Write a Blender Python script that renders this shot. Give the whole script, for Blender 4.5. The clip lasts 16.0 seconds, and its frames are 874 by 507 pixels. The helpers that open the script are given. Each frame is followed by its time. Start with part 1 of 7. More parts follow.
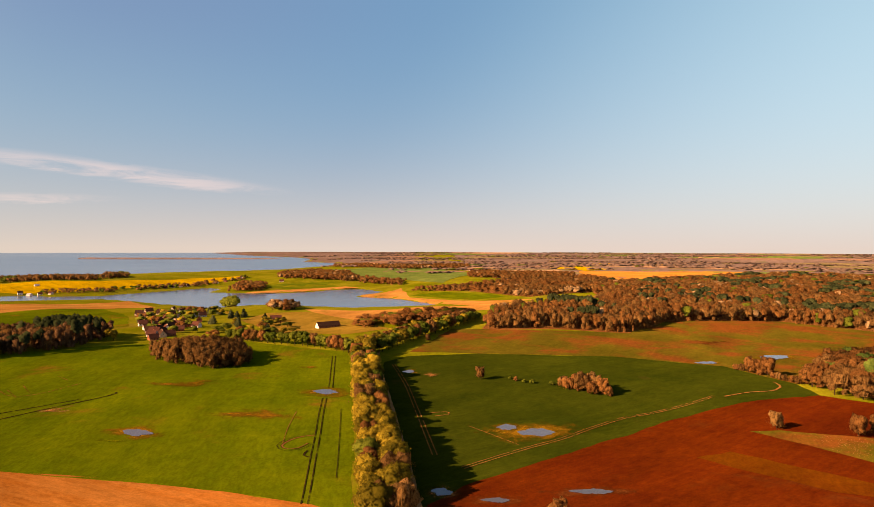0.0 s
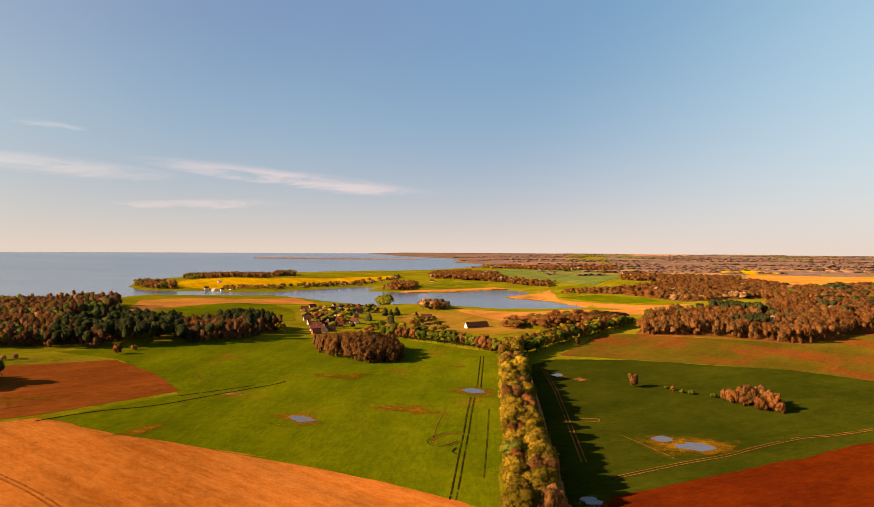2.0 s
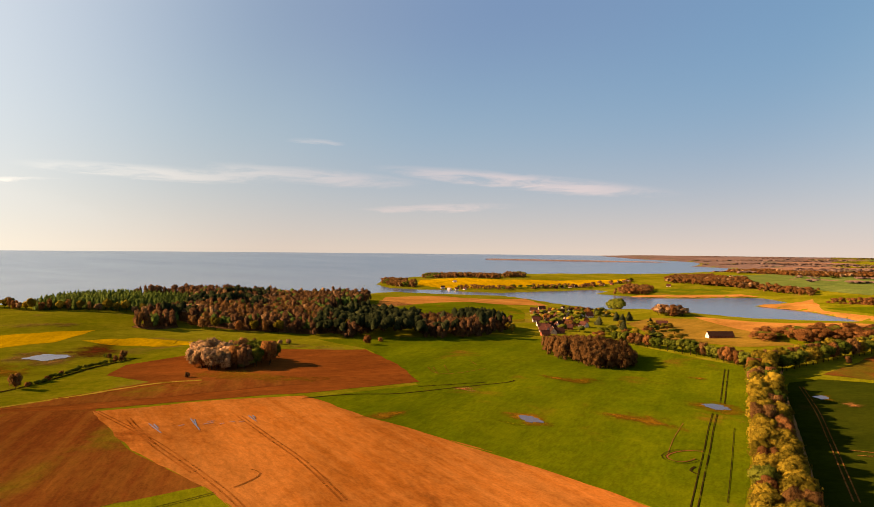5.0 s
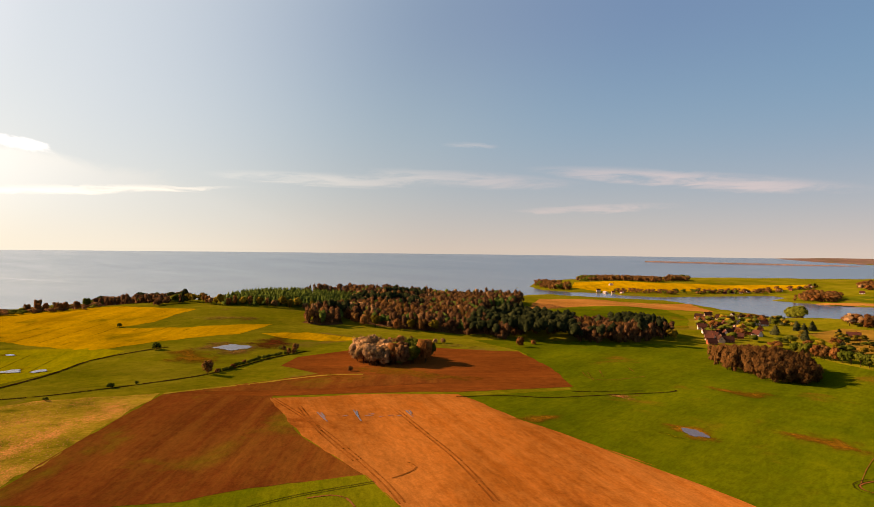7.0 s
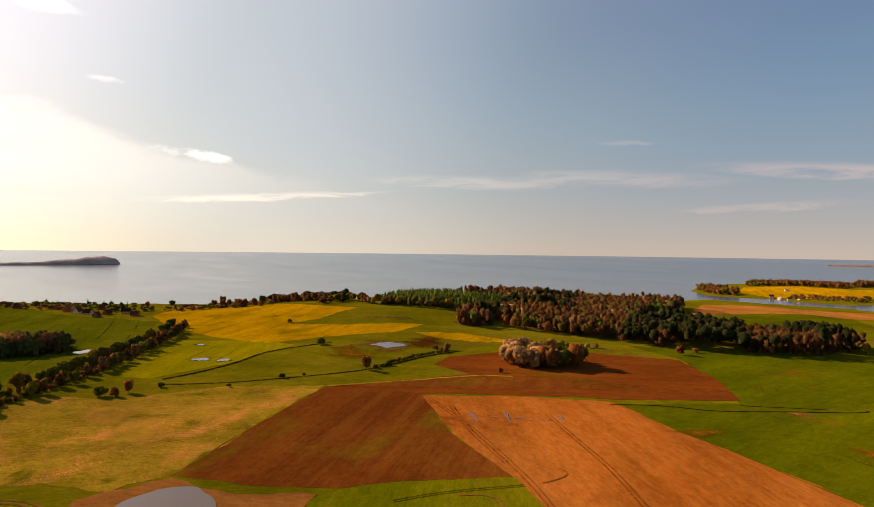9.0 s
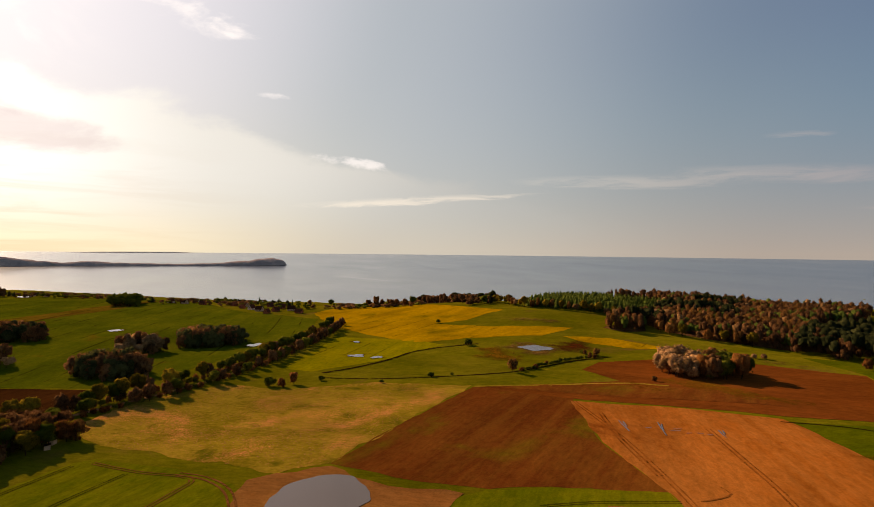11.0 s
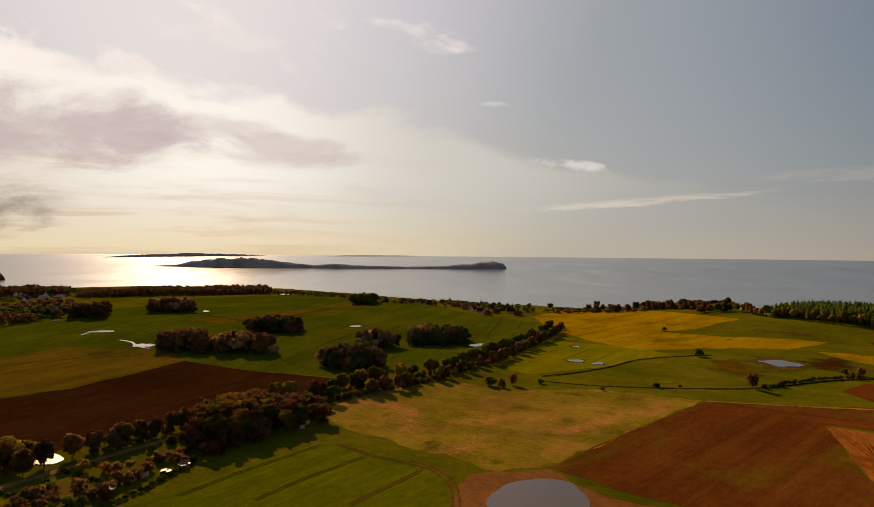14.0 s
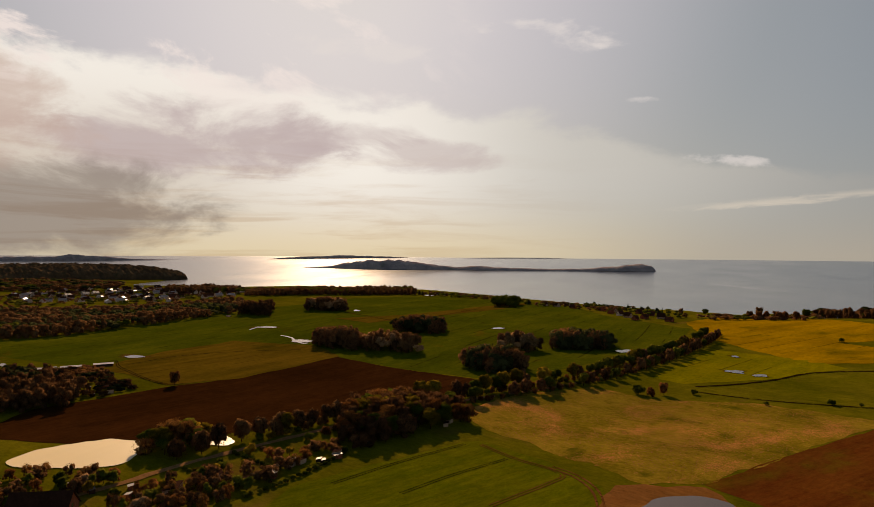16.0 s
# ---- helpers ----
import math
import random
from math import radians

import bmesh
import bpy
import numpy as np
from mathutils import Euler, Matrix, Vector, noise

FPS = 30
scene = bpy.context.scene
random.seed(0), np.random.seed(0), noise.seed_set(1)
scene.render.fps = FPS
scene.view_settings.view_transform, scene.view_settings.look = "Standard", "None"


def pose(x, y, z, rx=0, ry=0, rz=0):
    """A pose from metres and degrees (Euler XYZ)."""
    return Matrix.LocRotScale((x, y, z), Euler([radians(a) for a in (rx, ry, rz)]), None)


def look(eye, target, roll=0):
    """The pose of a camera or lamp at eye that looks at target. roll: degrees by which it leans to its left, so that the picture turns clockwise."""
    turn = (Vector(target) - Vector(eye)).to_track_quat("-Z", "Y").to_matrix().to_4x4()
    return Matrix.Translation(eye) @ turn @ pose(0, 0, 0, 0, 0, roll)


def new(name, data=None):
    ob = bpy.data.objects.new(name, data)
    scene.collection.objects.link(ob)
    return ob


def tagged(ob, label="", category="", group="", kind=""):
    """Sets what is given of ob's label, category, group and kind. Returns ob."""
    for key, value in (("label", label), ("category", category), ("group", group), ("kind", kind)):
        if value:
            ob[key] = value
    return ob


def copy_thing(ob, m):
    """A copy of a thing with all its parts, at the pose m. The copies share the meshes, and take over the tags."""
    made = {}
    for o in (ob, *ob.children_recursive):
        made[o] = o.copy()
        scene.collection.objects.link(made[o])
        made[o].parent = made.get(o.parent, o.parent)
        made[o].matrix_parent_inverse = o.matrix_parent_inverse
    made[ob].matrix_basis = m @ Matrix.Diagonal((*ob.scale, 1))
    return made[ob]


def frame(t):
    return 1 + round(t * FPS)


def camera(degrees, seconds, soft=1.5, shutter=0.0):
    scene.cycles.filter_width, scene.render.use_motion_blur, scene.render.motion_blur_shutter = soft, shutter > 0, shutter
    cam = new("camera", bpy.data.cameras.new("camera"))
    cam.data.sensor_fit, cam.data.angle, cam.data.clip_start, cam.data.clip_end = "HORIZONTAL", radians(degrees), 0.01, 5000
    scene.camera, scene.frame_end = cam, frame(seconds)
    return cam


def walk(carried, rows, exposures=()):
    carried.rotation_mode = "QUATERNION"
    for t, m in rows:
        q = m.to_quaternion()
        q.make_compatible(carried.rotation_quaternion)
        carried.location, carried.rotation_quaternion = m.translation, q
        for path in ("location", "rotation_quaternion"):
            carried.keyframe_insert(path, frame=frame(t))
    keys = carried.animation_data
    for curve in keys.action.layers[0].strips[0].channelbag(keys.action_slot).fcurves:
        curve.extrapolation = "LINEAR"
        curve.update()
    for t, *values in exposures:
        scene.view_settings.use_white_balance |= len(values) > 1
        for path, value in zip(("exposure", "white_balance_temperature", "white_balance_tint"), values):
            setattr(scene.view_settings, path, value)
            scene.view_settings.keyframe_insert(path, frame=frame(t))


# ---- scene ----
import mathutils

# the camera hangs in one place and turns to its left
EYE = 85.0
EXPO = [(0, 1.65), (2.5, 1.68), (4, 1.66), (7, 1.46), (9, 1.22), (12.5, 0.64), (16, 0.28)]
SKY_STRENGTH = 0.42
SOIL = 0.36     # share of the listed tones that crops and bare soil throw back
cam = camera(69.36, 16.0, 0.65)
PATH = [
    (0.0, 0.0, 0.0, 85.0, 89.531, -0.155, -0.014),
    (0.5, 0.0, 0.0, 85.0, 89.551, -0.208, 3.305),
    (1.0, 0.0, 0.0, 85.0, 89.566, -0.260, 6.648),
    (1.5, 0.0, 0.0, 85.0, 89.577, -0.311, 10.012),
    (2.0, 0.0, 0.0, 85.0, 89.586, -0.361, 13.393),
    (2.5, 0.0, 0.0, 85.0, 89.591, -0.408, 16.792),
    (3.0, 0.0, 0.0, 85.0, 89.595, -0.453, 20.206),
    (3.5, 0.0, 0.0, 85.0, 89.596, -0.494, 23.635),
    (4.0, 0.0, 0.0, 85.0, 89.597, -0.532, 27.076),
    (4.5, 0.0, 0.0, 85.0, 89.597, -0.566, 30.528),
    (5.0, 0.0, 0.0, 85.0, 89.598, -0.596, 33.987),
    (5.5, 0.0, 0.0, 85.0, 89.598, -0.621, 37.448),
    (6.0, 0.0, 0.0, 85.0, 89.599, -0.642, 40.907),
    (6.5, 0.0, 0.0, 85.0, 89.600, -0.658, 44.360),
    (7.0, 0.0, 0.0, 85.0, 89.603, -0.669, 47.801),
    (7.5, 0.0, 0.0, 85.0, 89.607, -0.676, 51.227),
    (8.0, 0.0, 0.0, 85.0, 89.613, -0.678, 54.634),
    (8.5, 0.0, 0.0, 85.0, 89.620, -0.676, 58.018),
    (9.0, 0.0, 0.0, 85.0, 89.629, -0.669, 61.380),
    (9.5, 0.0, 0.0, 85.0, 89.640, -0.659, 64.719),
    (10.0, 0.0, 0.0, 85.0, 89.653, -0.645, 68.037),
    (10.5, 0.0, 0.0, 85.0, 89.668, -0.628, 71.336),
    (11.0, 0.0, 0.0, 85.0, 89.685, -0.608, 74.622),
    (11.5, 0.0, 0.0, 85.0, 89.704, -0.586, 77.899),
    (12.0, 0.0, 0.0, 85.0, 89.724, -0.562, 81.172),
    (12.5, 0.0, 0.0, 85.0, 89.746, -0.537, 84.448),
    (13.0, 0.0, 0.0, 85.0, 89.770, -0.512, 87.728),
    (13.5, 0.0, 0.0, 85.0, 89.794, -0.488, 91.014),
    (14.0, 0.0, 0.0, 85.0, 89.820, -0.465, 94.302),
    (14.5, 0.0, 0.0, 85.0, 89.847, -0.444, 97.582),
    (15.0, 0.0, 0.0, 85.0, 89.873, -0.427, 100.835),
    (15.5, 0.0, 0.0, 85.0, 89.900, -0.414, 104.032),
    (16.0, 0.0, 0.0, 85.0, 89.926, -0.406, 107.130),
]
walk(cam, [(r[0], pose(*r[1:])) for r in PATH], EXPO)

# ---- sun and sky ----
SUN_AZ, SUN_EL = radians(117.0), radians(26.0)      # azimuth to the left of +y
SUN_DIR = Vector((-math.sin(SUN_AZ) * math.cos(SUN_EL), math.cos(SUN_AZ) * math.cos(SUN_EL), math.sin(SUN_EL)))
sun = new("sun", bpy.data.lights.new("sun", "SUN"))
sun.data.energy, sun.data.angle, sun.data.color = 5.9, radians(0.6), (1.0, 0.665, 0.385)
sun.matrix_world = look(SUN_DIR * 1000, (0, 0, 0))


class Nodes:
    """Short hand for node trees."""

    def __init__(self, tree):
        self.t = tree
        tree.nodes.clear()

    def n(self, kind, **props):
        node = self.t.nodes.new(kind)
        for key, value in props.items():
            if key == "op":
                node.operation = value
            elif key == "blend":
                node.data_type = "RGBA"
                node.blend_type = value
            elif key == "sky":
                node.sky_type = value
        return node

    def put(self, sock, value):
        if isinstance(value, bpy.types.NodeSocket):
            self.t.links.new(value, sock)
        elif isinstance(value, tuple) and len(value) == 3 and sock.type == "RGBA":
            sock.default_value = (*value, 1.0)
        else:
            sock.default_value = value

    def math(self, op, a, b=0.0, c=0.0, clamp=False):
        m = self.n("ShaderNodeMath", op=op)
        m.use_clamp = clamp
        self.put(m.inputs[0], a), self.put(m.inputs[1], b), self.put(m.inputs[2], c)
        return m.outputs[0]

    def vmath(self, op, a, b=(0, 0, 0)):
        m = self.n("ShaderNodeVectorMath", op=op)
        self.put(m.inputs[0], a), self.put(m.inputs[1], b)
        return m.outputs["Value"] if op in ("DOT_PRODUCT", "LENGTH") else m.outputs[0]

    def mix(self, fac, a, b, blend="MIX"):
        m = self.n("ShaderNodeMix", blend=blend)
        m.clamp_factor = True
        self.put(m.inputs[0], fac), self.put(m.inputs[6], a), self.put(m.inputs[7], b)
        return m.outputs[2]

    def ramp(self, value, lo, hi):
        m = self.n("ShaderNodeMapRange")
        m.interpolation_type = "SMOOTHSTEP"
        self.put(m.inputs[0], value), self.put(m.inputs[1], lo), self.put(m.inputs[2], hi)
        return m.outputs[0]

    def noise(self, vec, scale, detail=4.0, rough=0.55, dist=0.0):
        m = self.n("ShaderNodeTexNoise")
        self.put(m.inputs["Vector"], vec)
        m.inputs["Scale"].default_value, m.inputs["Detail"].default_value = scale, detail
        m.inputs["Roughness"].default_value, m.inputs["Distortion"].default_value = rough, dist
        return m.outputs[0]

    def mapping(self, vec, loc=(0, 0, 0), rot=(0, 0, 0), scale=(1, 1, 1)):
        m = self.n("ShaderNodeMapping")
        self.put(m.inputs[0], vec)
        m.inputs[1].default_value, m.inputs[2].default_value, m.inputs[3].default_value = loc, rot, scale
        return m.outputs[0]

    def xyz(self, vec):
        m = self.n("ShaderNodeSeparateXYZ")
        self.put(m.inputs[0], vec)
        return m.outputs

    def vec(self, x, y, z):
        m = self.n("ShaderNodeCombineXYZ")
        self.put(m.inputs[0], x), self.put(m.inputs[1], y), self.put(m.inputs[2], z)
        return m.outputs[0]


def make_world():
    world = bpy.data.worlds.new("sky")
    scene.world = world
    world.use_nodes = True
    w = Nodes(world.node_tree)
    d = w.n("ShaderNodeTexCoord").outputs["Generated"]
    sky = w.n("ShaderNodeTexSky", sky="NISHITA")
    sky.sun_disc, sky.sun_elevation, sky.sun_rotation = False, SUN_EL, -SUN_AZ
    sky.air_density, sky.dust_density, sky.ozone_density = 1.0, 2.0, 2.0
    x, y, z = w.xyz(d)
    up = w.math("MAXIMUM", z, 0.0)
    near_sun = w.vmath("DOT_PRODUCT", d, tuple(SUN_DIR))
    base = w.mix(1.0, sky.outputs[0], (0.075, 0.075, 0.075), "MULTIPLY")
    az = w.math("ARCTAN2", w.math("MULTIPLY", x, -1.0), y)
    # clear air: warm haze at the horizon, blue above, palest far from the sun and near it
    blue = w.mix(w.ramp(near_sun, -0.85, -0.2), (0.47, 0.65, 0.73), (0.15, 0.30, 0.46))
    blue = w.mix(w.ramp(near_sun, -0.2, 0.2), blue, (0.18, 0.32, 0.46))
    blue = w.mix(w.ramp(near_sun, 0.15, 0.48), blue, (0.27, 0.38, 0.47))
    blue = w.mix(w.ramp(near_sun, 0.42, 0.84), blue, (0.64, 0.68, 0.72))
    blue = w.mix(w.ramp(near_sun, 0.80, 1.01), blue, (1.22, 1.13, 1.19))
    lofty = w.math("MULTIPLY", w.ramp(w.math("ARCSINE", z), 0.15, 0.37), w.math("MULTIPLY", w.ramp(near_sun, -0.5, 0.2), w.math("SUBTRACT", 1.0, w.ramp(near_sun, 0.3, 0.9))))
    blue = w.mix(w.math("MULTIPLY", lofty, 0.40), blue, (0.125, 0.14, 0.33))
    haze = w.mix(w.ramp(near_sun, -0.6, 0.3), (0.70, 0.57, 0.49), (0.66, 0.55, 0.46))
    haze = w.mix(w.ramp(near_sun, 0.3, 0.75), haze, (0.94, 0.84, 0.69))
    haze = w.mix(w.ramp(near_sun, 0.72, 0.93), haze, (1.55, 1.31, 0.88))
    air = w.mix(w.math("POWER", w.math("SUBTRACT", 1.0, up), 9.0), blue, haze)
    base = w.mix(0.85, base, air)
    # a bright bank of high cloud that rises towards the sun and beyond it
    inv = w.math("DIVIDE", 1.0, w.math("ADD", up, 0.16))
    flat = w.vec(w.math("MULTIPLY", x, inv), w.math("MULTIPLY", y, inv), 0.0)
    el = w.math("ARCSINE", z)
    billow = w.noise(w.vec(w.math("MULTIPLY", az, 7.0), w.math("MULTIPLY", el, 15.0), 0.4), 1.0, 10.0, 0.62, 0.35)
    rim = w.math("ADD", 0.140, w.math("ADD", w.math("MULTIPLY", w.ramp(az, 1.42, 1.72), 0.078), w.math("MULTIPLY", w.math("MAXIMUM", w.math("SUBTRACT", az, 1.7), 0.0), 0.095)))
    rim = w.math("SUBTRACT", rim, w.math("MULTIPLY", w.math("MAXIMUM", w.math("SUBTRACT", 1.42, az), 0.0), 0.22))
    depth = w.math("ADD", w.math("SUBTRACT", rim, el), w.math("MULTIPLY", w.math("SUBTRACT", billow, 0.5), 0.10))
    bank = w.math("MULTIPLY", w.ramp(depth, -0.002, 0.030), w.math("MULTIPLY", w.ramp(el, 0.0, 0.13), w.ramp(az, 0.7, 1.4)))
    lit = w.mix(w.ramp(az, 1.15, 1.70), (0.66, 0.64, 0.60), (1.16, 1.09, 0.98))
    lit = w.mix(w.ramp(az, 1.62, 2.00), lit, (1.80, 1.67, 1.50))
    lit = w.mix(w.math("MULTIPLY", w.ramp(az, 2.0, 2.35), w.math("SUBTRACT", 1.0, w.ramp(el, 0.10, 0.26))), lit, (1.34, 1.17, 0.98))
    base = w.mix(w.math("MULTIPLY", bank, 0.94), base, lit)
    glow = w.math("POWER", w.math("MAXIMUM", near_sun, 0.0), 70.0)
    base = w.mix(w.math("MULTIPLY", glow, 0.65), base, (1.35, 1.26, 1.18))
    # its thick, shaded undersides past the sun: middle, half width, half height, depth of shade
    pinkish, grey = (1.02, 0.82, 0.80), (0.60, 0.49, 0.41)
    for a0, e0, wide, tall, much, tint in ((2.24, 0.162, 0.27, 0.062, 0.85, pinkish), (1.89, 0.150, 0.16, 0.026, 0.55, pinkish), (2.42, 0.055, 0.24, 0.075, 0.85, grey),
                                           (2.03, 0.178, 0.12, 0.03, 0.5, pinkish), (2.52, 0.19, 0.16, 0.09, 0.7, (1.10, 0.80, 0.66))):
        da = w.math("DIVIDE", w.math("SUBTRACT", az, a0), wide)
        de = w.math("DIVIDE", w.math("SUBTRACT", el, e0), tall)
        core = w.math("ADD", w.math("MULTIPLY", da, da), w.math("MULTIPLY", de, de))
        dark = w.ramp(w.math("SUBTRACT", w.math("MULTIPLY", w.math("SUBTRACT", billow, 0.47), 3.6), w.math("SUBTRACT", core, 0.75)), -0.3, 0.8)
        base = w.mix(w.math("MULTIPLY", dark, much), base, tint)
    # long faint layers low down under the bank
    layer = w.noise(w.vec(w.math("MULTIPLY", az, 4.5), w.math("MULTIPLY", el, 46.0), 2.0), 1.0, 7.0, 0.6, 0.5)
    low_ = w.math("MULTIPLY", w.ramp(az, 1.5, 2.1), w.math("SUBTRACT", 1.0, w.ramp(el, 0.07, 0.20)))
    base = w.mix(w.math("MULTIPLY", low_, w.ramp(layer, 0.44, 0.66)), base, (0.87, 0.81, 0.76), "MULTIPLY")
    # broken cloud above it, and small torn wisps
    high = w.noise(w.mapping(flat, (3, 1, 0), (0, 0, 0.5), (1.0, 1.8, 1.0)), 1.6, 9.0, 0.62, 0.4)
    torn = w.math("MULTIPLY", w.ramp(high, 0.52, 0.62), w.math("MULTIPLY", w.ramp(az, 1.75, 2.2), w.ramp(el, 0.18, 0.28)))
    base = w.mix(w.math("MULTIPLY", torn, 0.85), base, (1.75, 1.52, 1.40))
    for a0, e0, wide, tall, slope in ((1.71, 0.335, 0.13, 0.022, 0.16), (1.44, 0.137, 0.07, 0.010, 0.12), (1.563, 0.229, 0.035, 0.006, 0.0), (1.95, 0.305, 0.12, 0.02, 0.1), (1.62, 0.318, 0.045, 0.012, 0.3)):
        da = w.math("SUBTRACT", az, a0)
        de = w.math("DIVIDE", w.math("SUBTRACT", w.math("SUBTRACT", el, e0), w.math("MULTIPLY", da, slope)), tall)
        da = w.math("DIVIDE", da, wide)
        core = w.math("ADD", w.math("MULTIPLY", da, da), w.math("MULTIPLY", de, de))
        wisp = w.ramp(w.math("SUBTRACT", w.math("MULTIPLY", w.math("SUBTRACT", billow, 0.48), 8.0), w.math("SUBTRACT", core, 0.6)), 0.0, 1.3)
        base = w.mix(w.math("MULTIPLY", wisp, 0.6), base, (1.50, 1.36, 1.28))
    # the clear sky deepens towards the zenith
    base = w.mix(1.0, base, w.mix(w.ramp(z, 0.36, 0.95), (1.0, 1.0, 1.0), (0.26, 0.33, 0.46)), "MULTIPLY")
    # thin streaks low over the sea: middle azimuth and height, half length, half thickness, slope
    fray = w.noise(w.vec(w.math("MULTIPLY", az, 9.0), w.math("MULTIPLY", up, 70.0), 3.0), 1.0, 6.0, 0.65, 0.6)
    for a0, e0, long, thick, slope, much in ((0.46, 0.106, 0.20, 0.012, 0.09, 0.9), (0.59, 0.065, 0.11, 0.006, -0.03, 0.7), (0.78, 0.110, 0.16, 0.012, 0.05, 0.5),
                                             (1.33, 0.078, 0.17, 0.005, -0.06, 0.75), (1.00, 0.105, 0.16, 0.010, 0.02, 0.4), (0.785, 0.162, 0.04, 0.004, 0.0, 0.45)):
        da = w.math("SUBTRACT", az, a0)
        line = w.math("ADD", e0, w.math("MULTIPLY", da, slope))
        off = w.math("DIVIDE", w.math("SUBTRACT", w.math("ADD", up, w.math("MULTIPLY", w.math("SUBTRACT", fray, 0.5), 0.02)), line), thick)
        far = w.math("DIVIDE", da, long)
        fall = w.math("ADD", w.math("MULTIPLY", off, off), w.math("MULTIPLY", far, far))
        veil = w.math("MULTIPLY", w.math("SUBTRACT", 1.0, w.ramp(fall, 0.0, 1.6)), w.ramp(fray, 0.3, 0.65))
        base = w.mix(w.math("MULTIPLY", veil, much * 0.5), base, w.mix(w.ramp(near_sun, 0.2, 0.8), (0.84, 0.62, 0.55), (1.8, 1.5, 1.15)))
    bg = w.n("ShaderNodeBackground")
    w.put(bg.inputs[0], base)
    bg.inputs[1].default_value = SKY_STRENGTH
    w.t.links.new(bg.outputs[0], w.n("ShaderNodeOutputWorld").inputs[0])


make_world()

# ---- materials ----


def toned(colour):
    """The tone under a dry spring sun: less light, fuller colour."""
    grey = 0.3 * colour[0] + 0.55 * colour[1] + 0.15 * colour[2]
    return tuple(max(0.002, grey + 1.12 * (c - grey)) * SOIL * k for c, k in zip(colour, (1.19, 0.97, 0.9)))


def surface(name, low, high, grain=0.15, patch=0.012, rough=0.95, stripes=None, bump=0.3, third=None, third_at=0.56, speck=0.45, edge=None, gloss=None, fleck=None, lines=None):
    """Two tones in large patches and fine grain; stripes: (turn in degrees, metres, strength); third: a colour in larger stains;
    edge: 'soft' fades towards the rim of a patch, 'broken' leaves gaps."""
    low, high, third = toned(low), toned(high), third and toned(third)
    m = bpy.data.materials.new(name)
    m.use_nodes = True
    s = Nodes(m.node_tree)
    p = s.n("ShaderNodeNewGeometry").outputs["Position"]
    big = s.noise(p, patch, 5.0, 0.6)
    fine = s.noise(p, grain, 6.0, 0.7)
    f = s.math("ADD", s.math("MULTIPLY", big, 0.75), s.math("MULTIPLY", fine, speck))
    turned = s.mapping(p, (5, 9, 0), (0, 0, radians(stripes[0] if stripes else 25)))
    drift = s.noise(s.mapping(turned, scale=(3.2, 0.8, 1.0)), 0.011, 6.0, 0.66, 0.3)
    if stripes:
        turn, width, strength = stripes
        q = s.mapping(turned, scale=(1.0 / width, 0.004, 0.0))
        rows = s.noise(q, 1.0, 3.0, 0.6, 0.1)
        f = s.math("ADD", f, s.math("MULTIPLY", s.math("SUBTRACT", rows, 0.5), strength))
    shift = 0.5 * (speck - 0.45)
    col = s.mix(s.ramp(f, 0.42 + shift, 0.80 + shift), low, high)
    if third:
        stain = s.noise(s.mapping(p, (37, 11, 0)), patch * 1.6, 7.0, 0.62, 0.4)
        col = s.mix(s.ramp(stain, third_at, third_at + 0.17), col, third)
    if fleck:
        tuft = s.noise(s.mapping(p, (3, 17, 0), (0, 0, 0.5), (1.0, 2.0, 1.0)), 0.8, 6.0, 0.75)
        area = s.noise(s.mapping(p, (71, 5, 0)), 0.018, 5.0, 0.65, 0.5)
        col = s.mix(s.ramp(s.math("ADD", tuft, s.math("MULTIPLY", s.math("SUBTRACT", area, 0.5), 1.05)), 0.50, 0.72), col, toned(fleck))
    if lines:
        turn, apart, colour = lines
        across = s.xyz(s.mapping(p, rot=(0, 0, radians(turn))))[0]
        across = s.math("ADD", across, s.math("MULTIPLY", s.noise(p, 0.003, 1.0), 14.0))
        near = s.math("ABSOLUTE", s.math("SUBTRACT", s.math("FRACT", s.math("DIVIDE", across, apart)), 0.5))
        line = s.math("MULTIPLY", s.math("SUBTRACT", 1.0, s.ramp(near, 0.014, 0.042)), s.math("MULTIPLY", s.ramp(s.noise(p, 0.02, 4.0, 0.65), 0.46, 0.60), 0.7))
        col = s.mix(line, col, toned(colour))
    col = s.mix(1.0, col, s.mix(s.ramp(drift, 0.3, 0.72), (0.80, 0.81, 0.82), (1.17, 1.14, 1.08)), "MULTIPLY")
    near_grain = s.math("ADD", s.math("MULTIPLY", s.noise(s.mapping(turned, scale=(2.5, 0.7, 1.0)), 0.22, 5.0, 0.75), 0.6),
                        s.math("MULTIPLY", s.noise(p, 1.1, 3.0, 0.7), 0.4))
    col = s.mix(1.0, col, s.mix(s.ramp(near_grain, 0.34, 0.66), (0.78, 0.78, 0.78), (1.22, 1.21, 1.18)), "MULTIPLY")
    b = s.n("ShaderNodeBsdfPrincipled" if gloss else "ShaderNodeBsdfDiffuse")
    s.put(b.inputs[0], col)
    b.inputs["Roughness"].default_value = gloss or rough * 0.5
